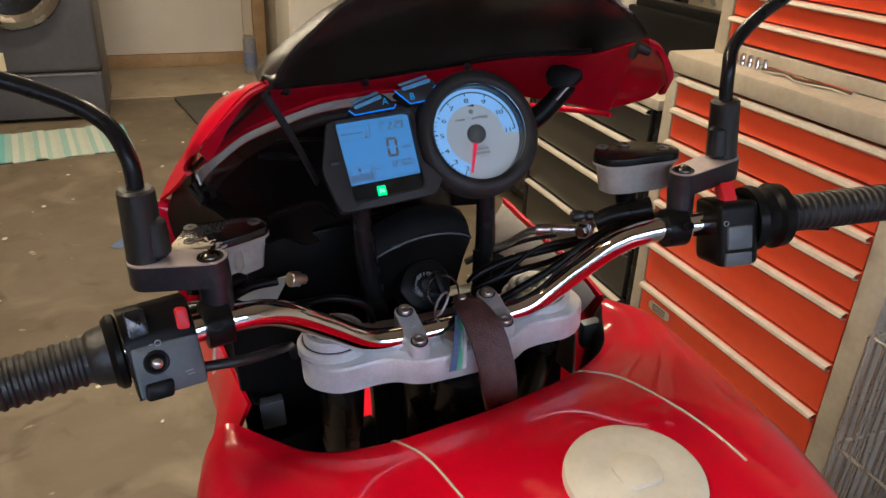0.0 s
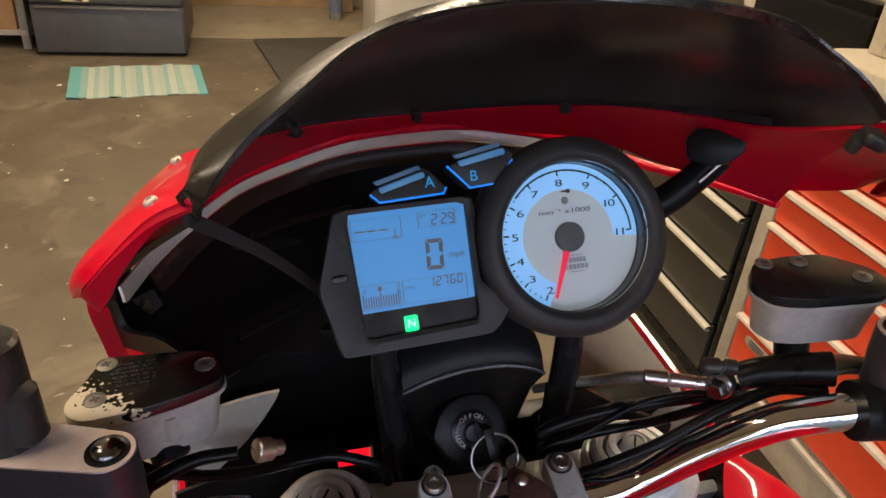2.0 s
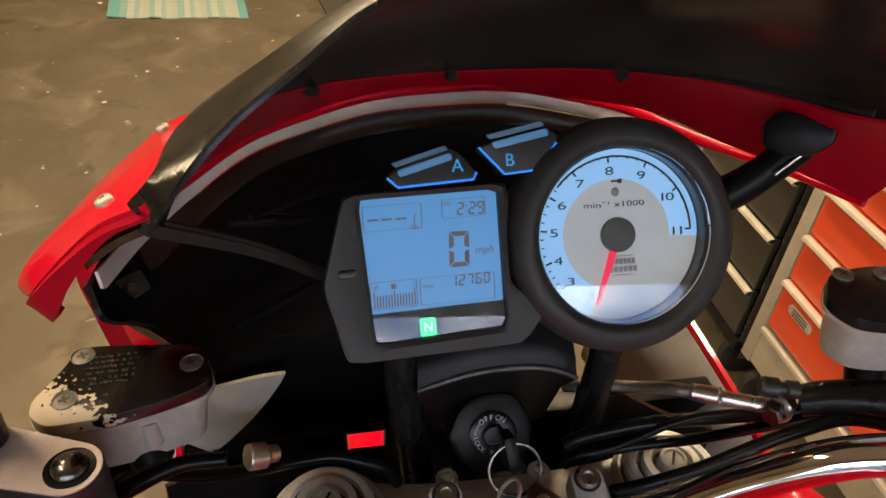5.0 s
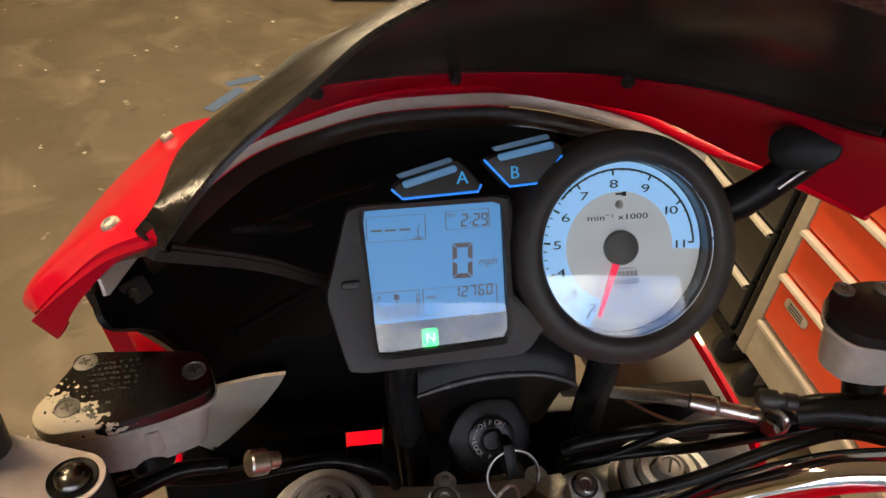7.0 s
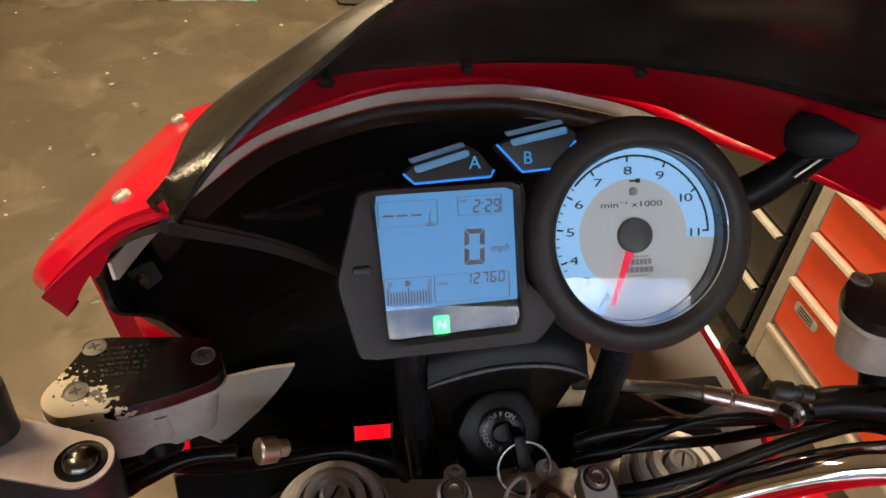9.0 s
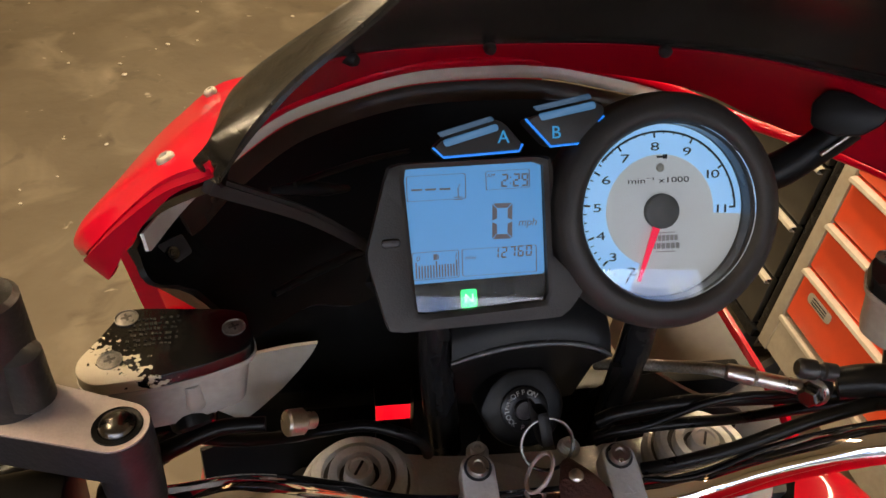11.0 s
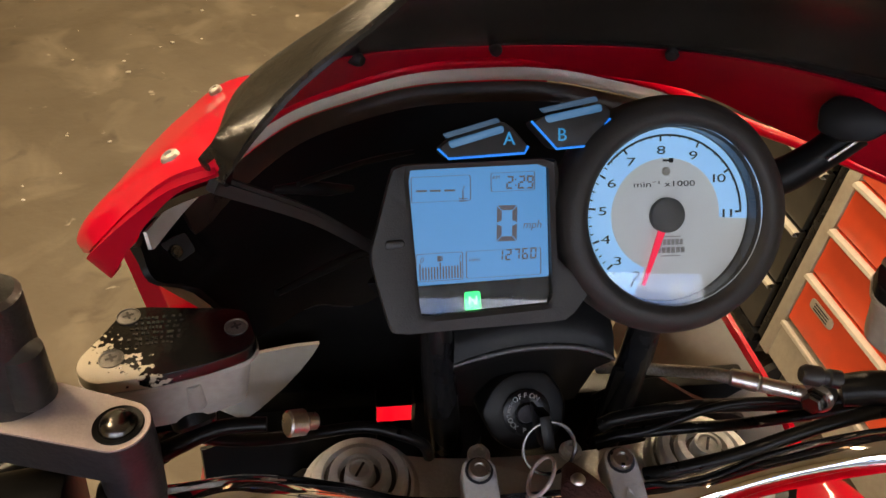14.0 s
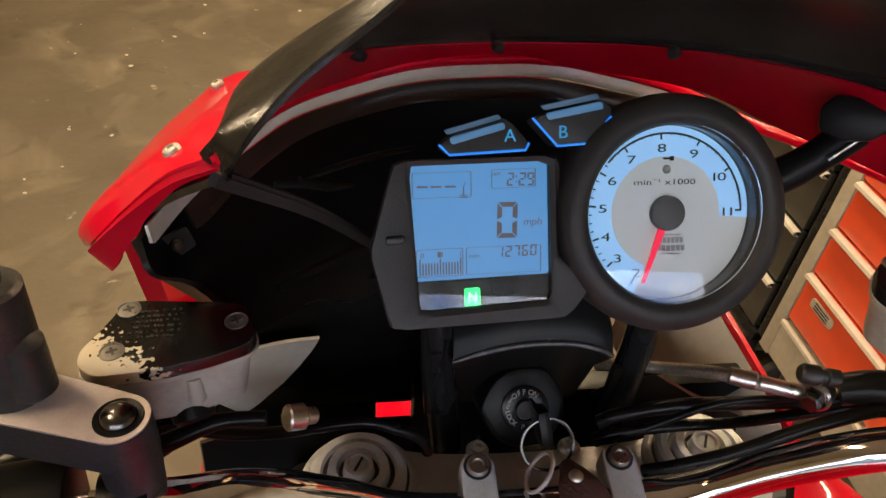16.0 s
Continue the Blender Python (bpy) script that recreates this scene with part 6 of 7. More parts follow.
def right_switch():
    m = barframe(0.256) @ pose(0, 0, 0, -14)
    b = bmesh.new()
    box(b, (0.040, 0.046, 0.060), (0, -0.004, -0.008), m, 0.007, 3)
    hs = part("switch_housing", b, BLACK, MOTO, "black starter switch housing")
    f = bmesh.new()
    box(f, (0.024, 0.008, 0.022), (-0.001, -0.026, -0.010), m, 0.002)
    part("face_plate", f, GREYPLASTIC, hs, "slate grey switch face")
    f = bmesh.new()
    box(f, (0.026, 0.010, 0.013), (-0.002, -0.025, -0.030), m, 0.002)
    part("starter_button", f, GREYPLASTIC, hs, "grey starter button")
    f = bmesh.new()
    box(f, (0.014, 0.012, 0.020), (-0.002, -0.018, 0.021), m @ pose(0, 0, 0, -28), 0.003)
    part("kill_switch", f, SWITCH_RED, hs, "red engine stop rocker")
    tb = bmesh.new()
    lathe(tb, [(0.0018, 0), (0.0026, 0), (0.0026, 0.0006), (0.0018, 0.0006)], m @ pose(-0.014, -0.0275, 0.004, 90), 16, True)
    part("switch_mark", tb, GREY_PRINT, hs)
    c = bmesh.new()
    lathe(c, [(0, -0.02), (0.030, -0.02), (0.031, -0.012), (0.027, -0.006), (0.027, 0.002), (0.031, 0.006), (0.030, 0.016), (0.020, 0.020), (0, 0.020)], m @ pose(0.040, 0, 0, 0, 90), 30)
    part("throttle_drum", c, BLACK, hs, "black throttle drum")
    return m


left_switch()
right_switch()

# -- master cylinders and reservoirs --


def worn_cap_material():
    m = bpy.data.materials.new("worn_black_cap")
    m.use_nodes = True
    nt = m.node_tree
    p = nt.nodes["Principled BSDF"]
    co = nt.nodes.new("ShaderNodeTexCoord")
    n = nt.nodes.new("ShaderNodeTexNoise")
    n.inputs["Scale"].default_value, n.inputs["Detail"].default_value = 300, 12
    nt.links.new(co.outputs["Object"], n.inputs["Vector"])
    g = nt.nodes.new("ShaderNodeVectorMath")
    g.operation = "DOT_PRODUCT"
    g.inputs[1].default_value = (-0.9, -1.0, 0)
    nt.links.new(co.outputs["Object"], g.inputs[0])
    a = nt.nodes.new("ShaderNodeMath")
    a.operation = "MULTIPLY_ADD"
    a.inputs[1].default_value = 0.075
    nt.links.new(n.outputs["Fac"], a.inputs[0])
    nt.links.new(g.outputs["Value"], a.inputs[2])
    r = nt.nodes.new("ShaderNodeMapRange")
    r.inputs["From Min"].default_value, r.inputs["From Max"].default_value = 0.2300, 0.2325
    nt.links.new(a.outputs[0], r.inputs[0])
    k = nt.nodes.new("ShaderNodeMix")
    k.data_type = "RGBA"
    k.inputs[6].default_value = (0.008, 0.0075, 0.007, 1)
    k.inputs[7].default_value = (0.50, 0.44, 0.33, 1)
    nt.links.new(r.outputs[0], k.inputs[0])
    nt.links.new(k.outputs[2], p.inputs["Base Color"])
    rg = nt.nodes.new("ShaderNodeMapRange")
    rg.inputs["To Min"].default_value, rg.inputs["To Max"].default_value = 0.16, 0.6
    nt.links.new(r.outputs[0], rg.inputs[0])
    nt.links.new(rg.outputs[0], p.inputs["Roughness"])
    b = nt.nodes.new("ShaderNodeBump")
    b.inputs["Strength"].default_value, b.inputs["Distance"].default_value = 0.4, 0.0006
    nt.links.new(n.outputs["Fac"], b.inputs["Height"])
    nt.links.new(b.outputs[0], p.inputs["Normal"])
    return m


WORN_CAP = worn_cap_material()
OUTL = [(-0.2148, 0.0261), (-0.2075, 0.0275), (-0.1657, 0.0237), (-0.1580, 0.0210), (-0.1523, 0.0020), (-0.1555, -0.0050), (-0.1716, -0.0122), (-0.1940, -0.0185), (-0.2185, -0.0210), (-0.2266, -0.0139), (-0.2281, -0.0056), (-0.2225, 0.0060)]


def reservoir(s, z, outline, lift=0.0):
    o = rounded([(x, y) for x, y in outline], 0.007, 4)
    low = [Vector(p) for p in o]
    c = sum(low, Vector((0, 0))) / len(low)
    b = bmesh.new()
    slab(b, [c + (p - c) * 0.95 for p in low], z - 0.036, z - 0.007, None, 0.0, 0.86)
    rs = part("fluid_reservoir", b, TANKRES, MOTO, "milky translucent brake fluid reservoir")
    b = bmesh.new()
    slab(b, o, z - 0.0065, z, None, 0.0012)
    part("reservoir_cap", b, WORN_CAP if s < 0 else BLACK_SATIN, rs, "black cap with flaked worn paint" if s < 0 else "black screw-down cap")
    b = bmesh.new()
    slab(b, [c + (p - c) * 1.015 for p in low], z - 0.0090, z - 0.0067)
    part("cap_gasket", b, LINER, rs)
    b = bmesh.new()
    lathe(b, [(0.0, 0.0), (0.003, 0.0005), (0.0045, 0.003), (0.0045, 0.018), (0, 0.018)], pose(c.x + 0.012, c.y - 0.0125, z - 0.031, 0), 18)
    part("level_window", b, TANKRES, rs, "moulded level window")
    return rs


def cross_screw(at, parent):
    b = bmesh.new()
    m = Matrix.Translation(at)
    lathe(b, [(0, 0.0008), (0.0026, 0.0009), (0.0038, 0.0005), (0.0041, 0.0003), (0.0047, 0.0003), (0.0050, 0.0009), (0.0054, 0.0008), (0.0055, -0.0015), (0, -0.0015)], m, 24)
    sc = part("cap_screw", b, DULL_STEEL, parent, "worn cross-head screw")
    b = bmesh.new()
    for a in (25, 115):
        box(b, (0.0050, 0.0011, 0.0006), (0, 0, 0.0008), m @ pose(0, 0, 0, 0, 0, a))
    part("cross_slot", b, GROOVE, sc)


LZ = 1.1565
RL = reservoir(-1, LZ, OUTL)
for q in ((-0.2118, 0.0205, LZ - 0.0002), (-0.2135, -0.0066, LZ - 0.0002), (-0.1622, 0.0100, LZ - 0.0002)):
    cross_screw(q, RL)
em = bmesh.new()
rr = random.Random(3)
for row in range(6):
    x = -0.2085 + 0.0012 * (row % 2)
    while x < -0.187:
        w = rr.uniform(0.0007, 0.0015)
        box(em, (w, rr.uniform(0.0008, 0.0018), 0.0005), (x, 0.0190 - 0.0034 * row + rr.uniform(-0.0003, 0.0003) + 0.06 * (x + 0.2), LZ + 0.0001), None)
        x += w + rr.choice((0.0006, 0.0007, 0.0018))
part("embossing", em, mat("embossed_grey", (0.012, 0.011, 0.010), (0.060, 0.054, 0.045), rough=0.3, scale=260, contrast=(0.45, 0.62)), RL, "raised unreadable warning lines")

OUTR = [(0.166, 0.0255), (0.190, 0.0285), (0.216, 0.026), (0.236, 0.004), (0.236, -0.014), (0.224, -0.022), (0.176, -0.018), (0.158, -0.012), (0.1525, 0.006)]
RZ = 1.1665
RR = reservoir(1, RZ, OUTR)
for q in ((0.195, 0.020, RZ + 0.0005), (0.222, -0.004, RZ + 0.0005), (0.172, 0.022, RZ + 0.0005)):
    cross_screw(q, RR)

for s in (-1, 1):
    b = bmesh.new()
    tube(b, [(0.1515, -0.006, 1.103), (0.168, -0.012, 1.110), (0.200, -0.026, 1.117)] if s > 0 else [(-0.152, -0.0066, 1.107), (-0.175, -0.0075, 1.107), (-0.200, -0.016, 1.103)], [0.0088, 0.0095, 0.011] if s > 0 else [0.0036, 0.0040, 0.0050], 6, 16)
    mc = part("master_cylinder", b, CABLE, MOTO, "black lever master cylinder")
    b = bmesh.new()
    rod(b, (s * 0.184, -0.010, 1.112), (s * 0.190, 0.004, 1.128), 0.010, 0.011, 16, 0.002)
    part("reservoir_spigot", b, BLACK, mc)
    b = bmesh.new()
    c = Vector((s * 0.142, -0.003, 1.096))
    aim = along(c, c + Vector((s * -0.75, -0.65, 0.1)))[0]
    if s > 0:
        part("banjo_ring", lathe(b, [(0, -0.009), (0.0068, -0.009), (0.0090, -0.006), (0.0092, 0.002), (0.0078, 0.0036), (0, 0.0036)], aim, 26), STEEL, mc, "bright round banjo fitting")
        part("banjo_bolt", lathe(bmesh.new(), [(0, 0.0036), (0.0072, 0.0036), (0.0072, 0.0046), (0.0058, 0.0048), (0.0058, 0.0100), (0.0046, 0.0110), (0, 0.0110)], aim, 6), DARK_STEEL, mc, "dark hex banjo bolt")
    else:
        b.free()
    b = bmesh.new()
    cap = Vector((s * 0.1495, -0.004, 1.1095))
    d = Vector((-s * 0.95, 0.22, 0.06)).normalized()
    lathe(b, [(0, 0), (0.005, 0), (0.005, 0.006), (0.0038, 0.007), (0.0038, 0.010), (0.0056, 0.011), (0.0056, 0.019), (0.004, 0.021), (0, 0.021)], along(cap, cap + d)[0], 16)
    if s > 0:
        part("bleed_cap", b, RUBBER, mc, "black rubber bleed cap")
    else:
        b.free()
    # lever
    b = bmesh.new()
    lev = [(s * 0.20, -0.010, 1.098), (s * 0.235, 0.004, 1.090), (s * 0.27, 0.000, 1.083), (s * 0.33, -0.022, 1.076), (s * 0.40, -0.052, 1.072)]
    tube(b, lev, [0.010, 0.009, 0.0075, 0.0065, 0.0085], 6, 12, flat=0.75)
    part("lever", b, BLACK_SATIN, MOTO, "black hand lever")
    # bar clamp of the cylinder
    p = barpoint(s * 0.205)
    b = bmesh.new()
    m, _ = along(p - bardir(s) * 0.010, p + bardir(s))
    lathe(b, [(0.0112, 0), (0.0175, 0), (0.018, 0.002), (0.018, 0.018), (0.0175, 0.020), (0.0112, 0.020)], m, 26)
    bc = part("lever_clamp", b, BLACK, MOTO, "black bar clamp")
    b = bmesh.new()
    q = p + Vector((0, -0.018, 0.008))
    lathe(b, [(0, 0), (0.0045, 0), (0.0045, 0.006), (0.003, 0.006), (0.003, 0.002), (0, 0.002)], along(q, q + Vector((0, -1, 0.6)))[0], 14)
    part("clamp_screw", b, BLACK_SATIN, bc)

# -- mirror extenders and stems --
for s in (-1, 1):
    z = 1.168
    seat = Matrix.Translation((0.0015 if s < 0 else 0.0124, 0.0042, -0.0085))
    b = bmesh.new()
    k = 0.013 if s < 0 else 0.0
    ends = ((Vector((s * 0.203, -0.0505)), 0.0126), (Vector((s * (0.2600 - k), -0.0350)), 0.0145))
    run = ends[1][0] - ends[0][0]
    base = math.atan2(run.y, run.x)
    lean = math.acos((ends[0][1] - ends[1][1]) / run.length)
    o = [ends[0][0] + ends[0][1] * Vector((math.cos(base + q), math.sin(base + q))) for q in np.linspace(lean, 2 * math.pi - lean, 22)]
    o += [ends[1][0] + ends[1][1] * Vector((math.cos(base + q), math.sin(base + q))) for q in np.linspace(-lean, lean, 22)]
    slab(b, o, z - 0.020, z - 0.0008)
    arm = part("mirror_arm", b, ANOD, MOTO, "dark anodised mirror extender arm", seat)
    # thin layer over the arm's top, paler than its sides
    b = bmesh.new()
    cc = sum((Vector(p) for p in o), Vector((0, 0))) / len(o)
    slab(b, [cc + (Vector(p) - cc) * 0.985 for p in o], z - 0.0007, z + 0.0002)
    part("arm_top", b, BRUSHED, arm, "pale pinkish top face")
    c = pose(s * 0.2030, -0.0505, z)
    # flat black disc stands in for the shaded depth of the well
    part("bolt_well_shade", lathe(bmesh.new(), [(0.0, 0.0006), (0.0092, 0.0006), (0.0096, 0.0009), (0.0098, 0.0003), (0, 0.0003)], c, 28), BLACK, arm)
    part("dome_bolt", lathe(bmesh.new(), [(0, 0.0052), (0.003, 0.0050), (0.0058, 0.0036), (0.0074, 0.0012), (0.0074, 0.0004), (0, 0.0004)], c, 26), DARK_STEEL, arm, "domed dark steel bolt")
    b = bmesh.new()
    rod(b, (s * 0.203, -0.0505, z - 0.019), (s * 0.204, -0.052, 1.112), 0.0125, 0.0115, 24, 0.001)
    part("arm_post", b, ANOD, arm)
    b = bmesh.new()
    rod(b, (s * (0.2610 - k), -0.032, z - 0.022), (s * (0.2570 - k), -0.030, z + 0.054), 0.0145, 0.0132, 26, 0.002)
    sl = part("stem_sleeve", b, RUBBER, MOTO, "black rubber mirror stem sleeve", seat)
    b = bmesh.new()
    rod(b, (s * (0.2510 - k), -0.036, z + 0.0003), (s * (0.2500 - k), -0.034, z + 0.032), 0.0094, 0.0088, 22, 0.004)
    part("pinch_boss", b, RUBBER, sl)
    b = bmesh.new()
    if s < 0:
        pts = [(-0.2440, -0.0300, z + 0.048), (-0.2440, -0.026, z + 0.075), (-0.256, -0.012, z + 0.100), (-0.292, 0.000, z + 0.122), (-0.36, 0.012, z + 0.15), (-0.43, 0.02, z + 0.18)]
    else:
        pts = [(0.2570, -0.0300, z + 0.048), (0.2580, -0.027, z + 0.078), (0.268, -0.018, z + 0.100), (0.30, -0.012, z + 0.124), (0.36, -0.006, z + 0.15), (0.43, 0.0, z + 0.18)]
    tube(b, pts, 0.0062, 8, 16)
    part("mirror_stem", b, BLACK_SATIN, MOTO, "black bent steel mirror stem", seat)
    b = bmesh.new()
    h = Matrix.Translation((s * 0.47, 0.02 if s < 0 else 0.0, z + 0.20)) @ pose(0, 0, 0, 82, 0, s * 12)
    o = [(0.085 * math.cos(a) * (1 + 0.08 * math.cos(2 * a)), 0.052 * math.sin(a)) for a in np.linspace(0, 2 * math.pi, 40, endpoint=False)]
    slab(b, o, -0.026, 0.004, h, 0.003, 0.7)
    hd = part("mirror_head", b, BLACK, MOTO, "black oval mirror head", seat)
    b = bmesh.new()
    slab(b, [(x * 0.93, y * 0.92) for x, y in o], 0.0041, 0.0052, h)
    part("mirror_glass", b, mat("mirror_silver", (0.85, 0.85, 0.85), rough=0.02, metal=1.0, rough_var=0.0), hd)

# -- hoses, cables and fittings --
HOSE = mat("braided_hose", (0.20, 0.18, 0.15), (0.42, 0.39, 0.34), rough=0.38, metal=0.8, scale=700, bump=0.35)


def hose(name, pts, r, material, label):
    b = bmesh.new()
    tube(b, pts, r, 8, 12)
    return part(name, b, material, MOTO, label)


hose("brake_hose", [(0.132, 0.000, 1.096), (0.110, 0.008, 1.0965), (0.0944, 0.020, 1.0925), (0.0827, 0.045, 1.0700), (0.0698, 0.058, 1.0590), (0.052, 0.078, 1.040)], 0.0038, HOSE, "braided steel brake hose")
b = bmesh.new()
rod(b, (0.136, -0.001, 1.096), (0.112, 0.007, 1.098), 0.0044, 0.0040, 14, 0.001)
rod(b, (0.112, 0.007, 1.098), (0.098, 0.0135, 1.0975), 0.0054, 0.0048, 14, 0.001)
part("hose_ferrule", b, STEEL, MOTO, "crimped steel hose ferrule")
hose("clutch_hose", [(-0.222, -0.004, 1.112), (-0.2105, 0.0024, 1.105), (-0.199, 0.0024, 1.095), (-0.174, 0.0067, 1.080), (-0.1465, 0.0138, 1.070), (-0.129, 0.0199, 1.065), (-0.104, 0.0239, 1.062), (-0.085, 0.0214, 1.057), (-0.0706, 0.022, 1.045), (-0.064, 0.034, 1.01)], 0.0034, CABLE, "black rubber clutch hose")
b = bmesh.new()
rod(b, (-0.1425, -0.0075, 1.1070), (-0.1340, -0.0040, 1.1035), 0.0066, 0.0066, 22, 0.001)
rod(b, (-0.1340, -0.0040, 1.1035), (-0.1285, -0.0015, 1.1010), 0.0044, 0.0044, 18, 0.001)
part("hose_union", b, STEEL, MOTO, "bright hose union")
hose("throttle_cable", [(0.0338, 0.0179, 1.0367), (0.0487, 0.0162, 1.0477), (0.0639, 0.0143, 1.0549), (0.0782, 0.0126, 1.0650), (0.0923, 0.0109, 1.0743), (0.1100, 0.0088, 1.0807), (0.1400, 0.0058, 1.0829)], 0.0023, CABLE, "black throttle cable")
hose("throttle_cable", [(0.0333, 0.0200, 1.0393), (0.0487, 0.0172, 1.0477), (0.0804, 0.0124, 1.0560), (0.1123, 0.0085, 1.0611), (0.1429, 0.0049, 1.0696), (0.1667, 0.0020, 1.0767), (0.1923, -0.0011, 1.0848)], 0.0034, CABLE, "black throttle cable")
hose("wiring_loom", [(0.0548, -0.0055, 1.0400), (0.0713, -0.0111, 1.0512), (0.0999, -0.0150, 1.0660), (0.1261, -0.0176, 1.0832), (0.1467, -0.0197, 1.0950), (0.1704, -0.0220, 1.1034), (0.1950, -0.0330, 1.1050)], 0.0038, CABLE, "taped black wiring loom")
hose("wiring_loom", [(0.0345, 0.0229, 1.0505), (0.0463, 0.0214, 1.0585), (0.0771, 0.0178, 1.0679), (0.1087, 0.0140, 1.0719), (0.1400, 0.0102, 1.0753), (0.1800, 0.0060, 1.0800)], 0.0042, CABLE, "taped black wiring loom")
hose("clutch_cable", [(-0.225, -0.055, 1.072), (-0.19, -0.052, 1.068), (-0.16, -0.030, 1.056), (-0.148, 0.01, 1.03), (-0.14, 0.05, 0.99)], 0.0042, RUBBER, "thin black cable")
hose("instrument_wire", [(0.13, 0.028, 1.078), (0.10, 0.040, 1.072), (0.07, 0.055, 1.055), (0.05, 0.07, 1.02)], 0.0022, BLACK, "thin black wire")

# -- fuel tank --
TANK_TOP = [
    [(0, -0.082, 0.985), (0.05, -0.080, 0.986), (0.10, -0.072, 0.984), (0.145, -0.050, 0.982), (0.175, -0.010, 0.985), (0.195, 0.012, 0.990), (0.215, 0.005, 0.975), (0.228, -0.010, 0.940), (0.225, -0.015, 0.88)],
    [(0, -0.10, 1.000), (0.05, -0.098, 1.000), (0.10, -0.092, 0.998), (0.15, -0.075, 0.997), (0.185, -0.050, 0.998), (0.212, -0.040, 0.992), (0.232, -0.045, 0.965), (0.240, -0.055, 0.92), (0.232, -0.06, 0.85)],
    [(0, -0.16, 1.028), (0.05, -0.158, 1.027), (0.10, -0.150, 1.022), (0.15, -0.140, 1.012), (0.188, -0.130, 0.998), (0.216, -0.125, 0.975), (0.234, -0.125, 0.94), (0.240, -0.13, 0.89), (0.225, -0.14, 0.82)],
    [(0, -0.25, 1.040), (0.05, -0.25, 1.039), (0.10, -0.25, 1.032), (0.145, -0.25, 1.016), (0.178, -0.25, 0.99), (0.20, -0.25, 0.955), (0.212, -0.25, 0.92), (0.215, -0.25, 0.87), (0.20, -0.25, 0.80)],
    [(0, -0.36, 1.030), (0.04, -0.36, 1.029), (0.08, -0.36, 1.022), (0.115, -0.36, 1.004), (0.14, -0.36, 0.975), (0.155, -0.36, 0.94), (0.162, -0.36, 0.90), (0.165, -0.36, 0.85), (0.155, -0.36, 0.79)],
    [(0, -0.46, 0.97), (0.03, -0.46, 0.969), (0.06, -0.46, 0.962), (0.09, -0.455, 0.945), (0.11, -0.45, 0.92), (0.122, -0.45, 0.89), (0.128, -0.45, 0.86), (0.13, -0.45, 0.82), (0.125, -0.45, 0.77)],
]
b = bmesh.new()
rows = [[(x * (1.10 if x < 0 else 1.04), y, z) for x, y, z in mirror(r)] for r in TANK_TOP]
cols = list(zip(*[spline(r, 5) for r in rows]))
lines = [spline(c, 5) for c in cols]
loft(b, lines, 0.0, 1, False)
TANK = part("fuel_tank", b, RED, MOTO, "glossy red sculpted fuel tank", pose(-0.010, -0.004, -0.006, 0, 0.6, 8), smooth=60)
# front face of the tank, its shade under the yoke painted as black
b = bmesh.new()
loft(b, [rows[0], [(x * 0.97, y + 0.006, z - 0.020) for x, y, z in rows[0]], [(x * 0.9, y + 0.01, z - 0.11) for x, y, z in rows[0]]], 0.003, 5)
part("tank_front_shade", b, BLACK, TANK, "front return of the tank, painted black for its shade", smooth=60)
# bright line along each tank crease paints its highlight
CREASE_GLINT = mat("crease_glint", (0.70, 0.66, 0.60), (0.78, 0.74, 0.68), rough=0.25, metal=0.4, scale=30)
for s in (-1, 1):
    col = lines[len(lines) // 2 + s * 9]
    b = bmesh.new()
    tube(b, [p + Vector((0, 0, 0.0006)) for p in col[1:17]], 0.0011, 1, 6, False)
    part("tank_crease", b, CREASE_GLINT, TANK, "thin bright line painting the crease highlight")
CAPM = axes((0.006, -0.250, 1.0415), (1, 0, 0), Vector((0, 1, 0.06)).normalized(), Vector((0, -0.06, 1)).normalized())
part("filler_cap", lathe(bmesh.new(), [(0, 0.006), (0.032, 0.006), (0.043, 0.0055), (0.048, 0.003), (0.049, 0.0), (0.049, -0.003), (0, -0.003)], CAPM, 56), mat("filler_cream", (0.60, 0.57, 0.47), (0.70, 0.67, 0.57), rough=0.35, scale=30), TANK, "cream-silver round filler cap")
fl = bmesh.new()
slab(fl, rounded([(-0.016, -0.012), (0.012, -0.016), (0.019, 0.004), (0.004, 0.017), (-0.014, 0.013)], 0.006), 0.006, 0.0082, CAPM, 0.001)
part("lock_flap", fl, bpy.data.materials["filler_cream"], TANK, "raised lock flap")

# chassis below: dark body, front wheel and mudguard that carry it
b = bmesh.new()
box(b, (0.19, 0.42, 0.34), (0, -0.25, 0.55), None, 0.03, 3)
box(b, (0.09, 0.30, 0.12), (0, -0.13, 0.88), None, 0.02, 2)
box(b, (0.06, 0.12, 0.20), (0, 0.02, 0.89), None, 0.02, 2)
part("engine_block", b, BLACK, MOTO, "dark engine and frame under the tank")
b = bmesh.new()
rod(b, (0, 0.02, 0.80), (0, -0.035, 0.998), 0.032, 0.028, 24)
part("steering_head", b, BLACK_SATIN, MOTO)
b = bmesh.new()
lathe(b, [(0.235, -0.03), (0.245, -0.055), (0.28, -0.06), (0.303, -0.035), (0.308, 0.0), (0.303, 0.035), (0.28, 0.06), (0.245, 0.055), (0.235, 0.03), (0.235, -0.03)], pose(0, 0.36, 0.308, 0, 90), 48)
wh = part("front_wheel", b, RUBBER, MOTO, "black front tyre and wheel")
b = bmesh.new()
lathe(b, [(0.20, -0.03), (0.234, -0.032), (0.234, 0.032), (0.20, 0.03), (0.20, -0.03)], pose(0, 0.36, 0.308, 0, 90), 40)
rod(b, (-0.10, 0.36, 0.308), (0.10, 0.36, 0.308), 0.025, seg=20)
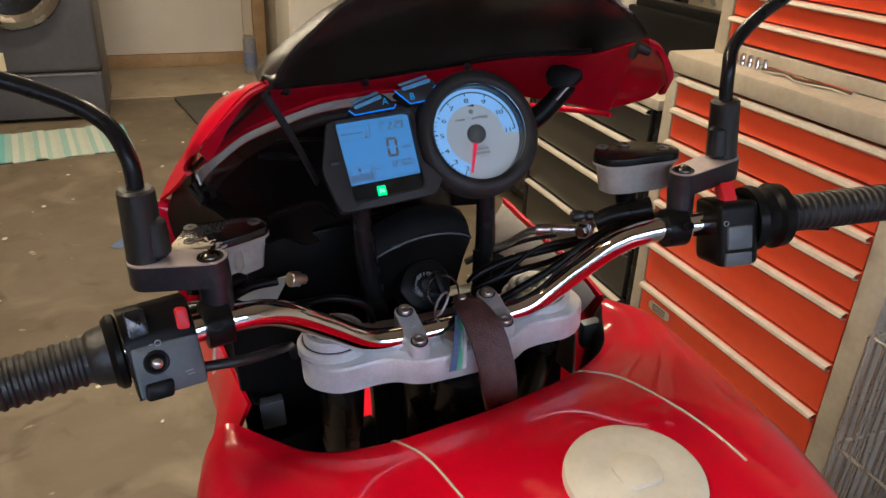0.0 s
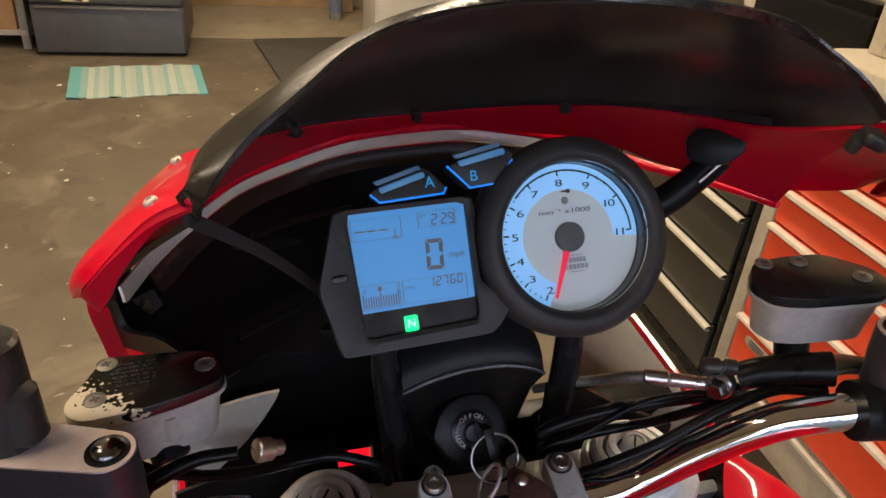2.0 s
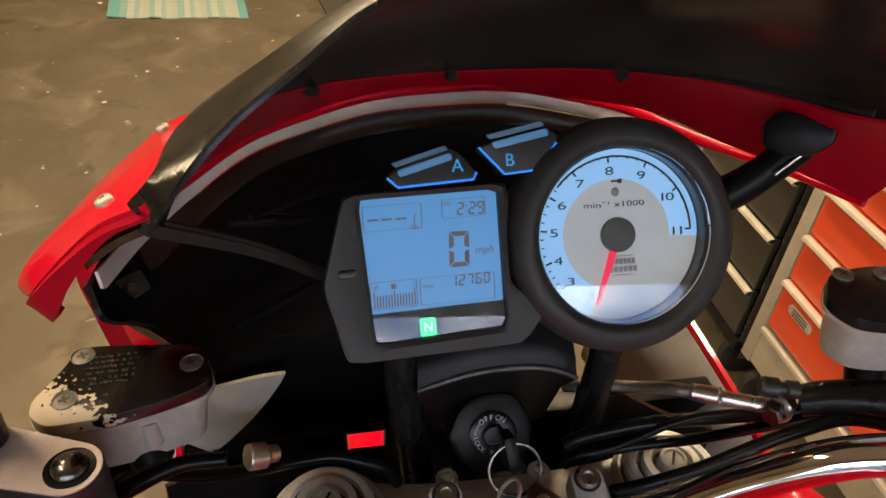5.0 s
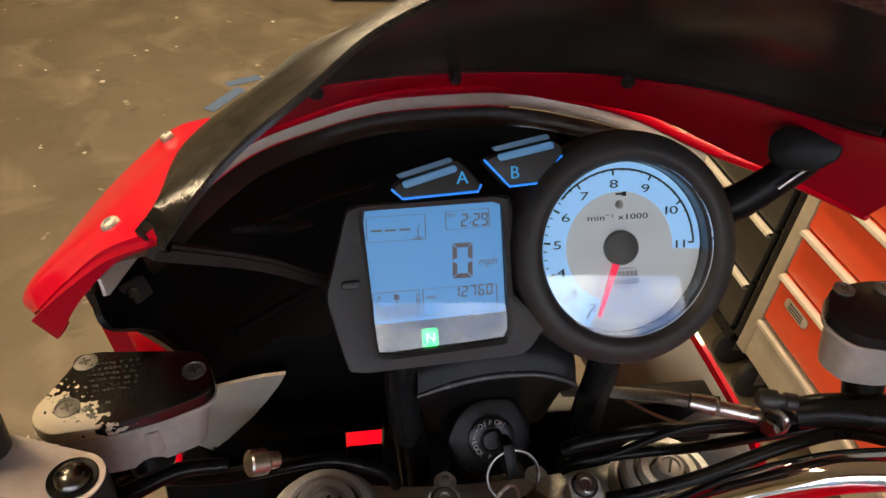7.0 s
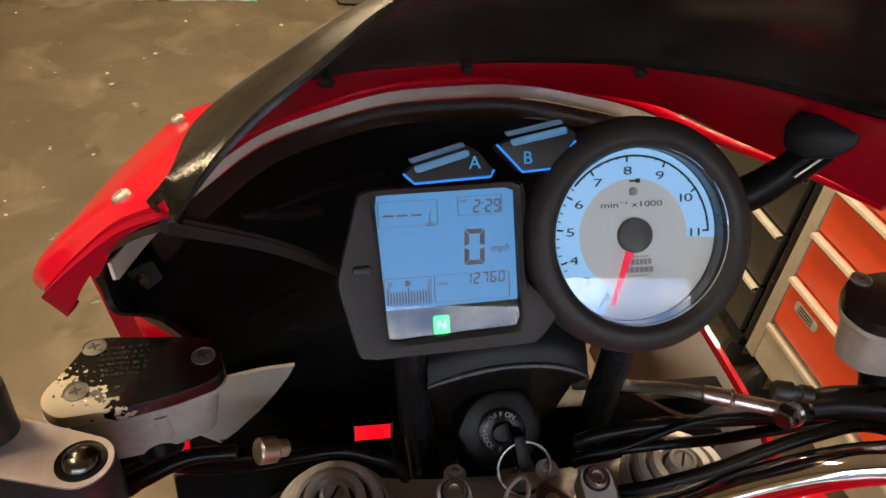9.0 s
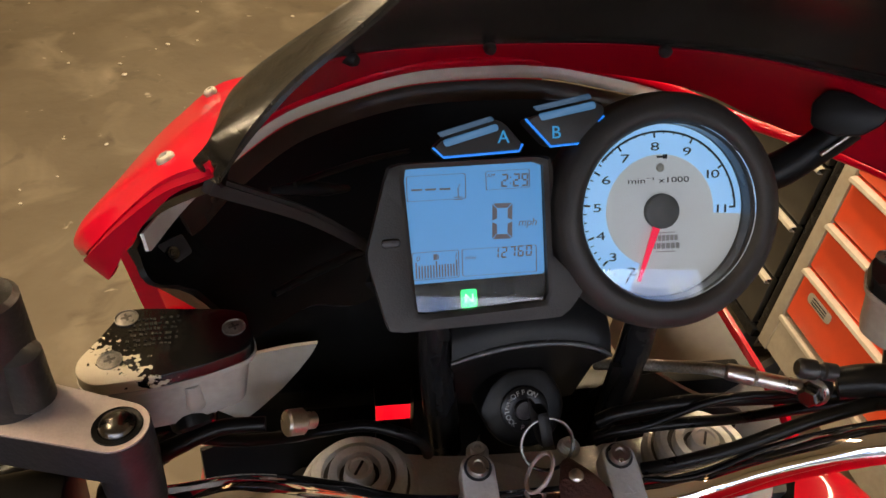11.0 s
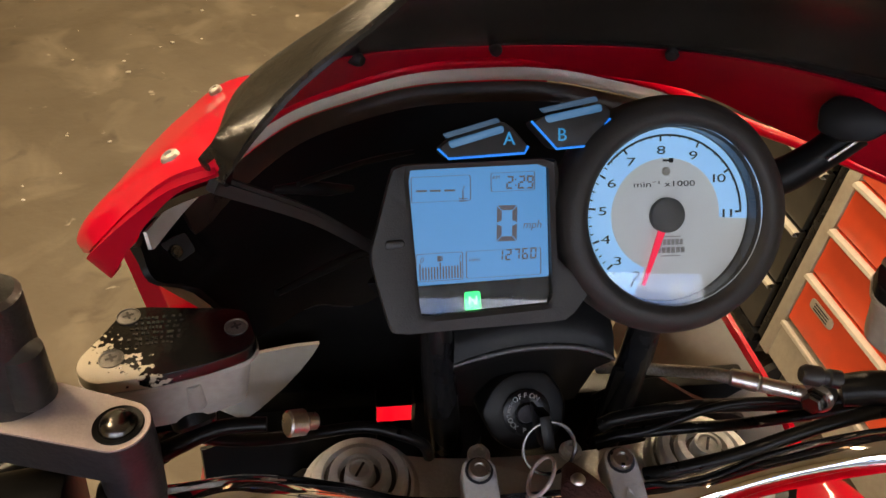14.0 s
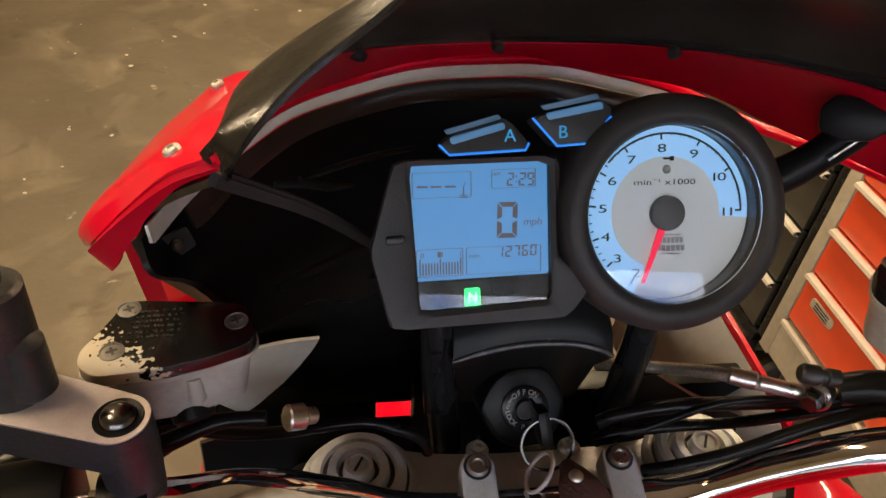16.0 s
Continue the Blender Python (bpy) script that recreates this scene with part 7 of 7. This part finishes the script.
for k in range(5):
    a = 2 * math.pi * k / 5
    rod(b, (0, 0.36 + 0.02 * math.cos(a), 0.308 + 0.02 * math.sin(a)), (0, 0.36 + 0.205 * math.cos(a), 0.308 + 0.205 * math.sin(a)), 0.014, 0.011, 10)
part("rim", b, ANOD, wh)
b = bmesh.new()
arc = [radians(a) for a in range(20, 171, 10)]
loft(b, [[(x, 0.36 + r * math.cos(a), 0.308 + r * math.sin(a)) for a in arc] for x, r in ((-0.095, 0.300), (-0.082, 0.322), (-0.05, 0.337), (0, 0.342), (0.05, 0.337), (0.082, 0.322), (0.095, 0.300))], 0.004, 2)
part("front_mudguard", b, RED, MOTO, "glossy red front mudguard")
for x0, x1, z0, z1 in ((-0.19, -0.094, 0.725, 0.985), (-0.054, 0.19, 0.725, 0.985), (-0.067, -0.0535, 0.893, 0.985), (-0.0945, -0.0535, 0.893, 0.944), (-0.0945, -0.077, 0.725, 0.895), (-0.0945, -0.0535, 0.725, 0.834)):
    b = bmesh.new()
    box(b, (x1 - x0, 0.02, z1 - z0), ((x0 + x1) / 2, 0.115, (z0 + z1) / 2), None, 0.003)
    part("lamp_support", b, BLACK, MOTO, "black headlamp support plate")
b = bmesh.new()
box(b, (0.17, 0.012, 0.124), (-0.105, 0.128, 1.023), None, 0.004)
part("lamp_support", b, BLACK, MOTO, "black headlamp support plate")
b = bmesh.new()
top = [(0.050, 0.055, 1.066), (0.076, 0.060, 1.056), (0.097, 0.062, 1.040), (0.119, 0.065, 1.022), (0.165, 0.070, 0.992)]
loft(b, [top, [(x, y + 0.004, z - 0.045) for x, y, z in top], [(x, y + 0.012, 0.88) for x, y, z in top]], 0.004, 5)
part("inner_cover", b, BLACK, MOTO, "black inner cover beside the column", smooth=60)
b = bmesh.new()
top = [(-0.112, 0.052, 1.030), (-0.150, 0.046, 1.034), (-0.178, 0.037, 1.042), (-0.196, 0.028, 1.046)]
loft(b, [top, [(x, y - 0.006, z - 0.03) for x, y, z in top], [(x, y, 0.90) for x, y, z in top]], 0.003, 5)
part("inner_cover", b, BLACK, MOTO, "black inner cover beside the fork", smooth=60)
b = bmesh.new()
loft(b, [[(-0.131, 0.108, 1.049), (-0.152, 0.108, 1.047), (-0.178, 0.108, 1.041), (-0.206, 0.108, 1.032)], [(-0.136, 0.108, 1.039), (-0.155, 0.108, 1.031), (-0.181, 0.108, 1.022), (-0.209, 0.108, 1.011)], [(-0.145, 0.108, 1.025), (-0.164, 0.108, 1.014), (-0.187, 0.108, 1.001), (-0.213, 0.108, 0.989)], [(-0.157, 0.108, 1.009), (-0.173, 0.108, 0.995), (-0.192, 0.108, 0.979), (-0.218, 0.108, 0.966)], [(-0.175, 0.108, 0.989), (-0.187, 0.108, 0.978), (-0.203, 0.108, 0.963), (-0.220, 0.108, 0.954)]], 0.003, 4)
part("inner_panel", b, PANEL_CREAM, MOTO, "bare pale grey inner fairing panel", smooth=60)
for s in (-1, 1):
    b = bmesh.new()
    box(b, (0.022, 0.012, 0.030), (s * 0.172, 0.020, 0.955), None, 0.002)
    part("side_tab", b, GREYPLASTIC, MOTO, "grey rubber side tab")
b = bmesh.new()
rod(b, (-0.08, -0.42, 0.42), (-0.245, -0.40, 0.020), 0.014, 0.012, 14)
part("side_stand", b, BLACK_SATIN, MOTO, "black side stand prop")
b = bmesh.new()
lathe(b, [(0.235, -0.05), (0.245, -0.075), (0.28, -0.08), (0.303, -0.045), (0.308, 0.0), (0.303, 0.045), (0.28, 0.08), (0.245, 0.075), (0.235, 0.05), (0.05, 0.03), (0.05, -0.03), (0.235, -0.05)], pose(0, -1.05, 0.308, 0, 90), 48)
part("rear_wheel", b, RUBBER, MOTO, "black rear tyre and wheel")
b = bmesh.new()
tube(b, [(0.08, -0.42, 0.45), (0.10, -0.7, 0.36), (0.10, -1.05, 0.308)], 0.028, 5, 12)
part("swingarm", b, BLACK_SATIN, MOTO)
b = bmesh.new()
loft(b, [[(-w, y, z - 0.06), (-w * 0.85, y, z - 0.01), (0, y, z), (w * 0.85, y, z - 0.01), (w, y, z - 0.06)] for y, z, w in ((-0.45, 0.88, 0.12), (-0.6, 0.83, 0.15), (-0.78, 0.83, 0.15), (-0.95, 0.89, 0.11), (-1.15, 0.92, 0.09))], 0.02, 5)
part("seat", b, RUBBER, MOTO, "black vinyl seat", smooth=60)

# -- key ring with leather fob --
KEY = thing("key_fob", "ignition key with split rings, brown leather fob and small tags", "key ring", MOTO.matrix_basis)
b = bmesh.new()
km = LOCKM @ pose(0.003, 0, 0.010, 0, 0, 8)
box(b, (0.0024, 0.016, 0.022), (0, 0, 0.013), km, 0.001)
box(b, (0.0070, 0.020, 0.018), (0, 0, 0.026), km, 0.003)
part("key_head", b, BLACK, KEY, "black plastic key head")


def torus(bm, m, R, r, n=40, k=8):
    pts = [m @ Vector((R * math.cos(2 * math.pi * i / n), R * math.sin(2 * math.pi * i / n), 0)) for i in range(n + 1)]
    return tube(bm, pts, r, 1, k, False)


b = bmesh.new()
torus(b, axes((-0.001, 0.006, 1.0545), (1, 0, 0), Vector((0, 0.55, 0.83)).normalized(), Vector((0, -0.83, 0.55)).normalized()), 0.0150, 0.0009)
torus(b, axes((-0.001, 0.006, 1.0550), (1, 0, 0), Vector((0, 0.5, 0.86)).normalized(), Vector((0, -0.86, 0.5)).normalized()), 0.0153, 0.0009)
part("split_ring", b, DARK_STEEL, KEY, "thin steel split ring")
b = bmesh.new()
torus(b, axes((-0.009, -0.010, 1.052), Vector((0.55, 0, 0.83)).normalized(), Vector((0.2, 0.95, -0.1)).normalized(), Vector((-0.8, 0.25, 0.5)).normalized()), 0.0115, 0.0012)
part("inner_ring", b, BRUSHED, KEY, "copper-toned smaller ring")
b = bmesh.new()
cl = [((0.008, -0.004, 1.053), 0.006), ((0.009, -0.012, 1.057), 0.010), ((0.010, -0.024, 1.059), 0.0155), ((0.013, -0.042, 1.054), 0.0185), ((0.016, -0.058, 1.042), 0.0195), ((0.018, -0.072, 1.020), 0.0195), ((0.018, -0.080, 1.000), 0.019), ((0.018, -0.084, 0.982), 0.017)]
loft(b, [[(c[0] + 0.84 * w * q, c[1] - 0.003 * q * q, c[2] + 0.002 * (1 - q * q)) for c, w in cl] for q in (-1, -0.9, -0.5, 0, 0.5, 0.9, 1)], 0.004, 5)
fob = part("leather_fob", b, LEATHER, KEY, "worn dark brown leather strap", smooth=60)
b = bmesh.new()
lathe(b, [(0, 0.003), (0.002, 0.0028), (0.0038, 0.0012), (0.0042, 0), (0, 0)], axes((0.008, -0.020, 1.0605), (1, 0, 0), Vector((0, 1, 0.1)).normalized(), Vector((0, -0.1, 1)).normalized()), 20)
part("fob_rivet", b, STEEL, fob, "bright round rivet")
for dx, c, lab in ((-0.012, GREEN, "green fabric tag"), (-0.019, TAPE, "dark blue fabric tag"), (-0.008, WHITE_TEXT, "white fabric tag")):
    b = bmesh.new()
    w = 0.0026 if dx > -0.015 else 0.0032
    loft(b, [[(0.004 + dx * 0.3 + q * w * 0.5, -0.030, 1.050), (0.002 + dx * 0.5 + q * w, -0.046, 1.040), (0.000 + dx * 0.75 + q * w, -0.057, 1.024), (-0.002 + dx * 0.9 + q * w, -0.062, 1.014)] for q in (-1, 0, 1)], 0.0012, 5)
    part("fabric_tag", b, c, KEY, lab)
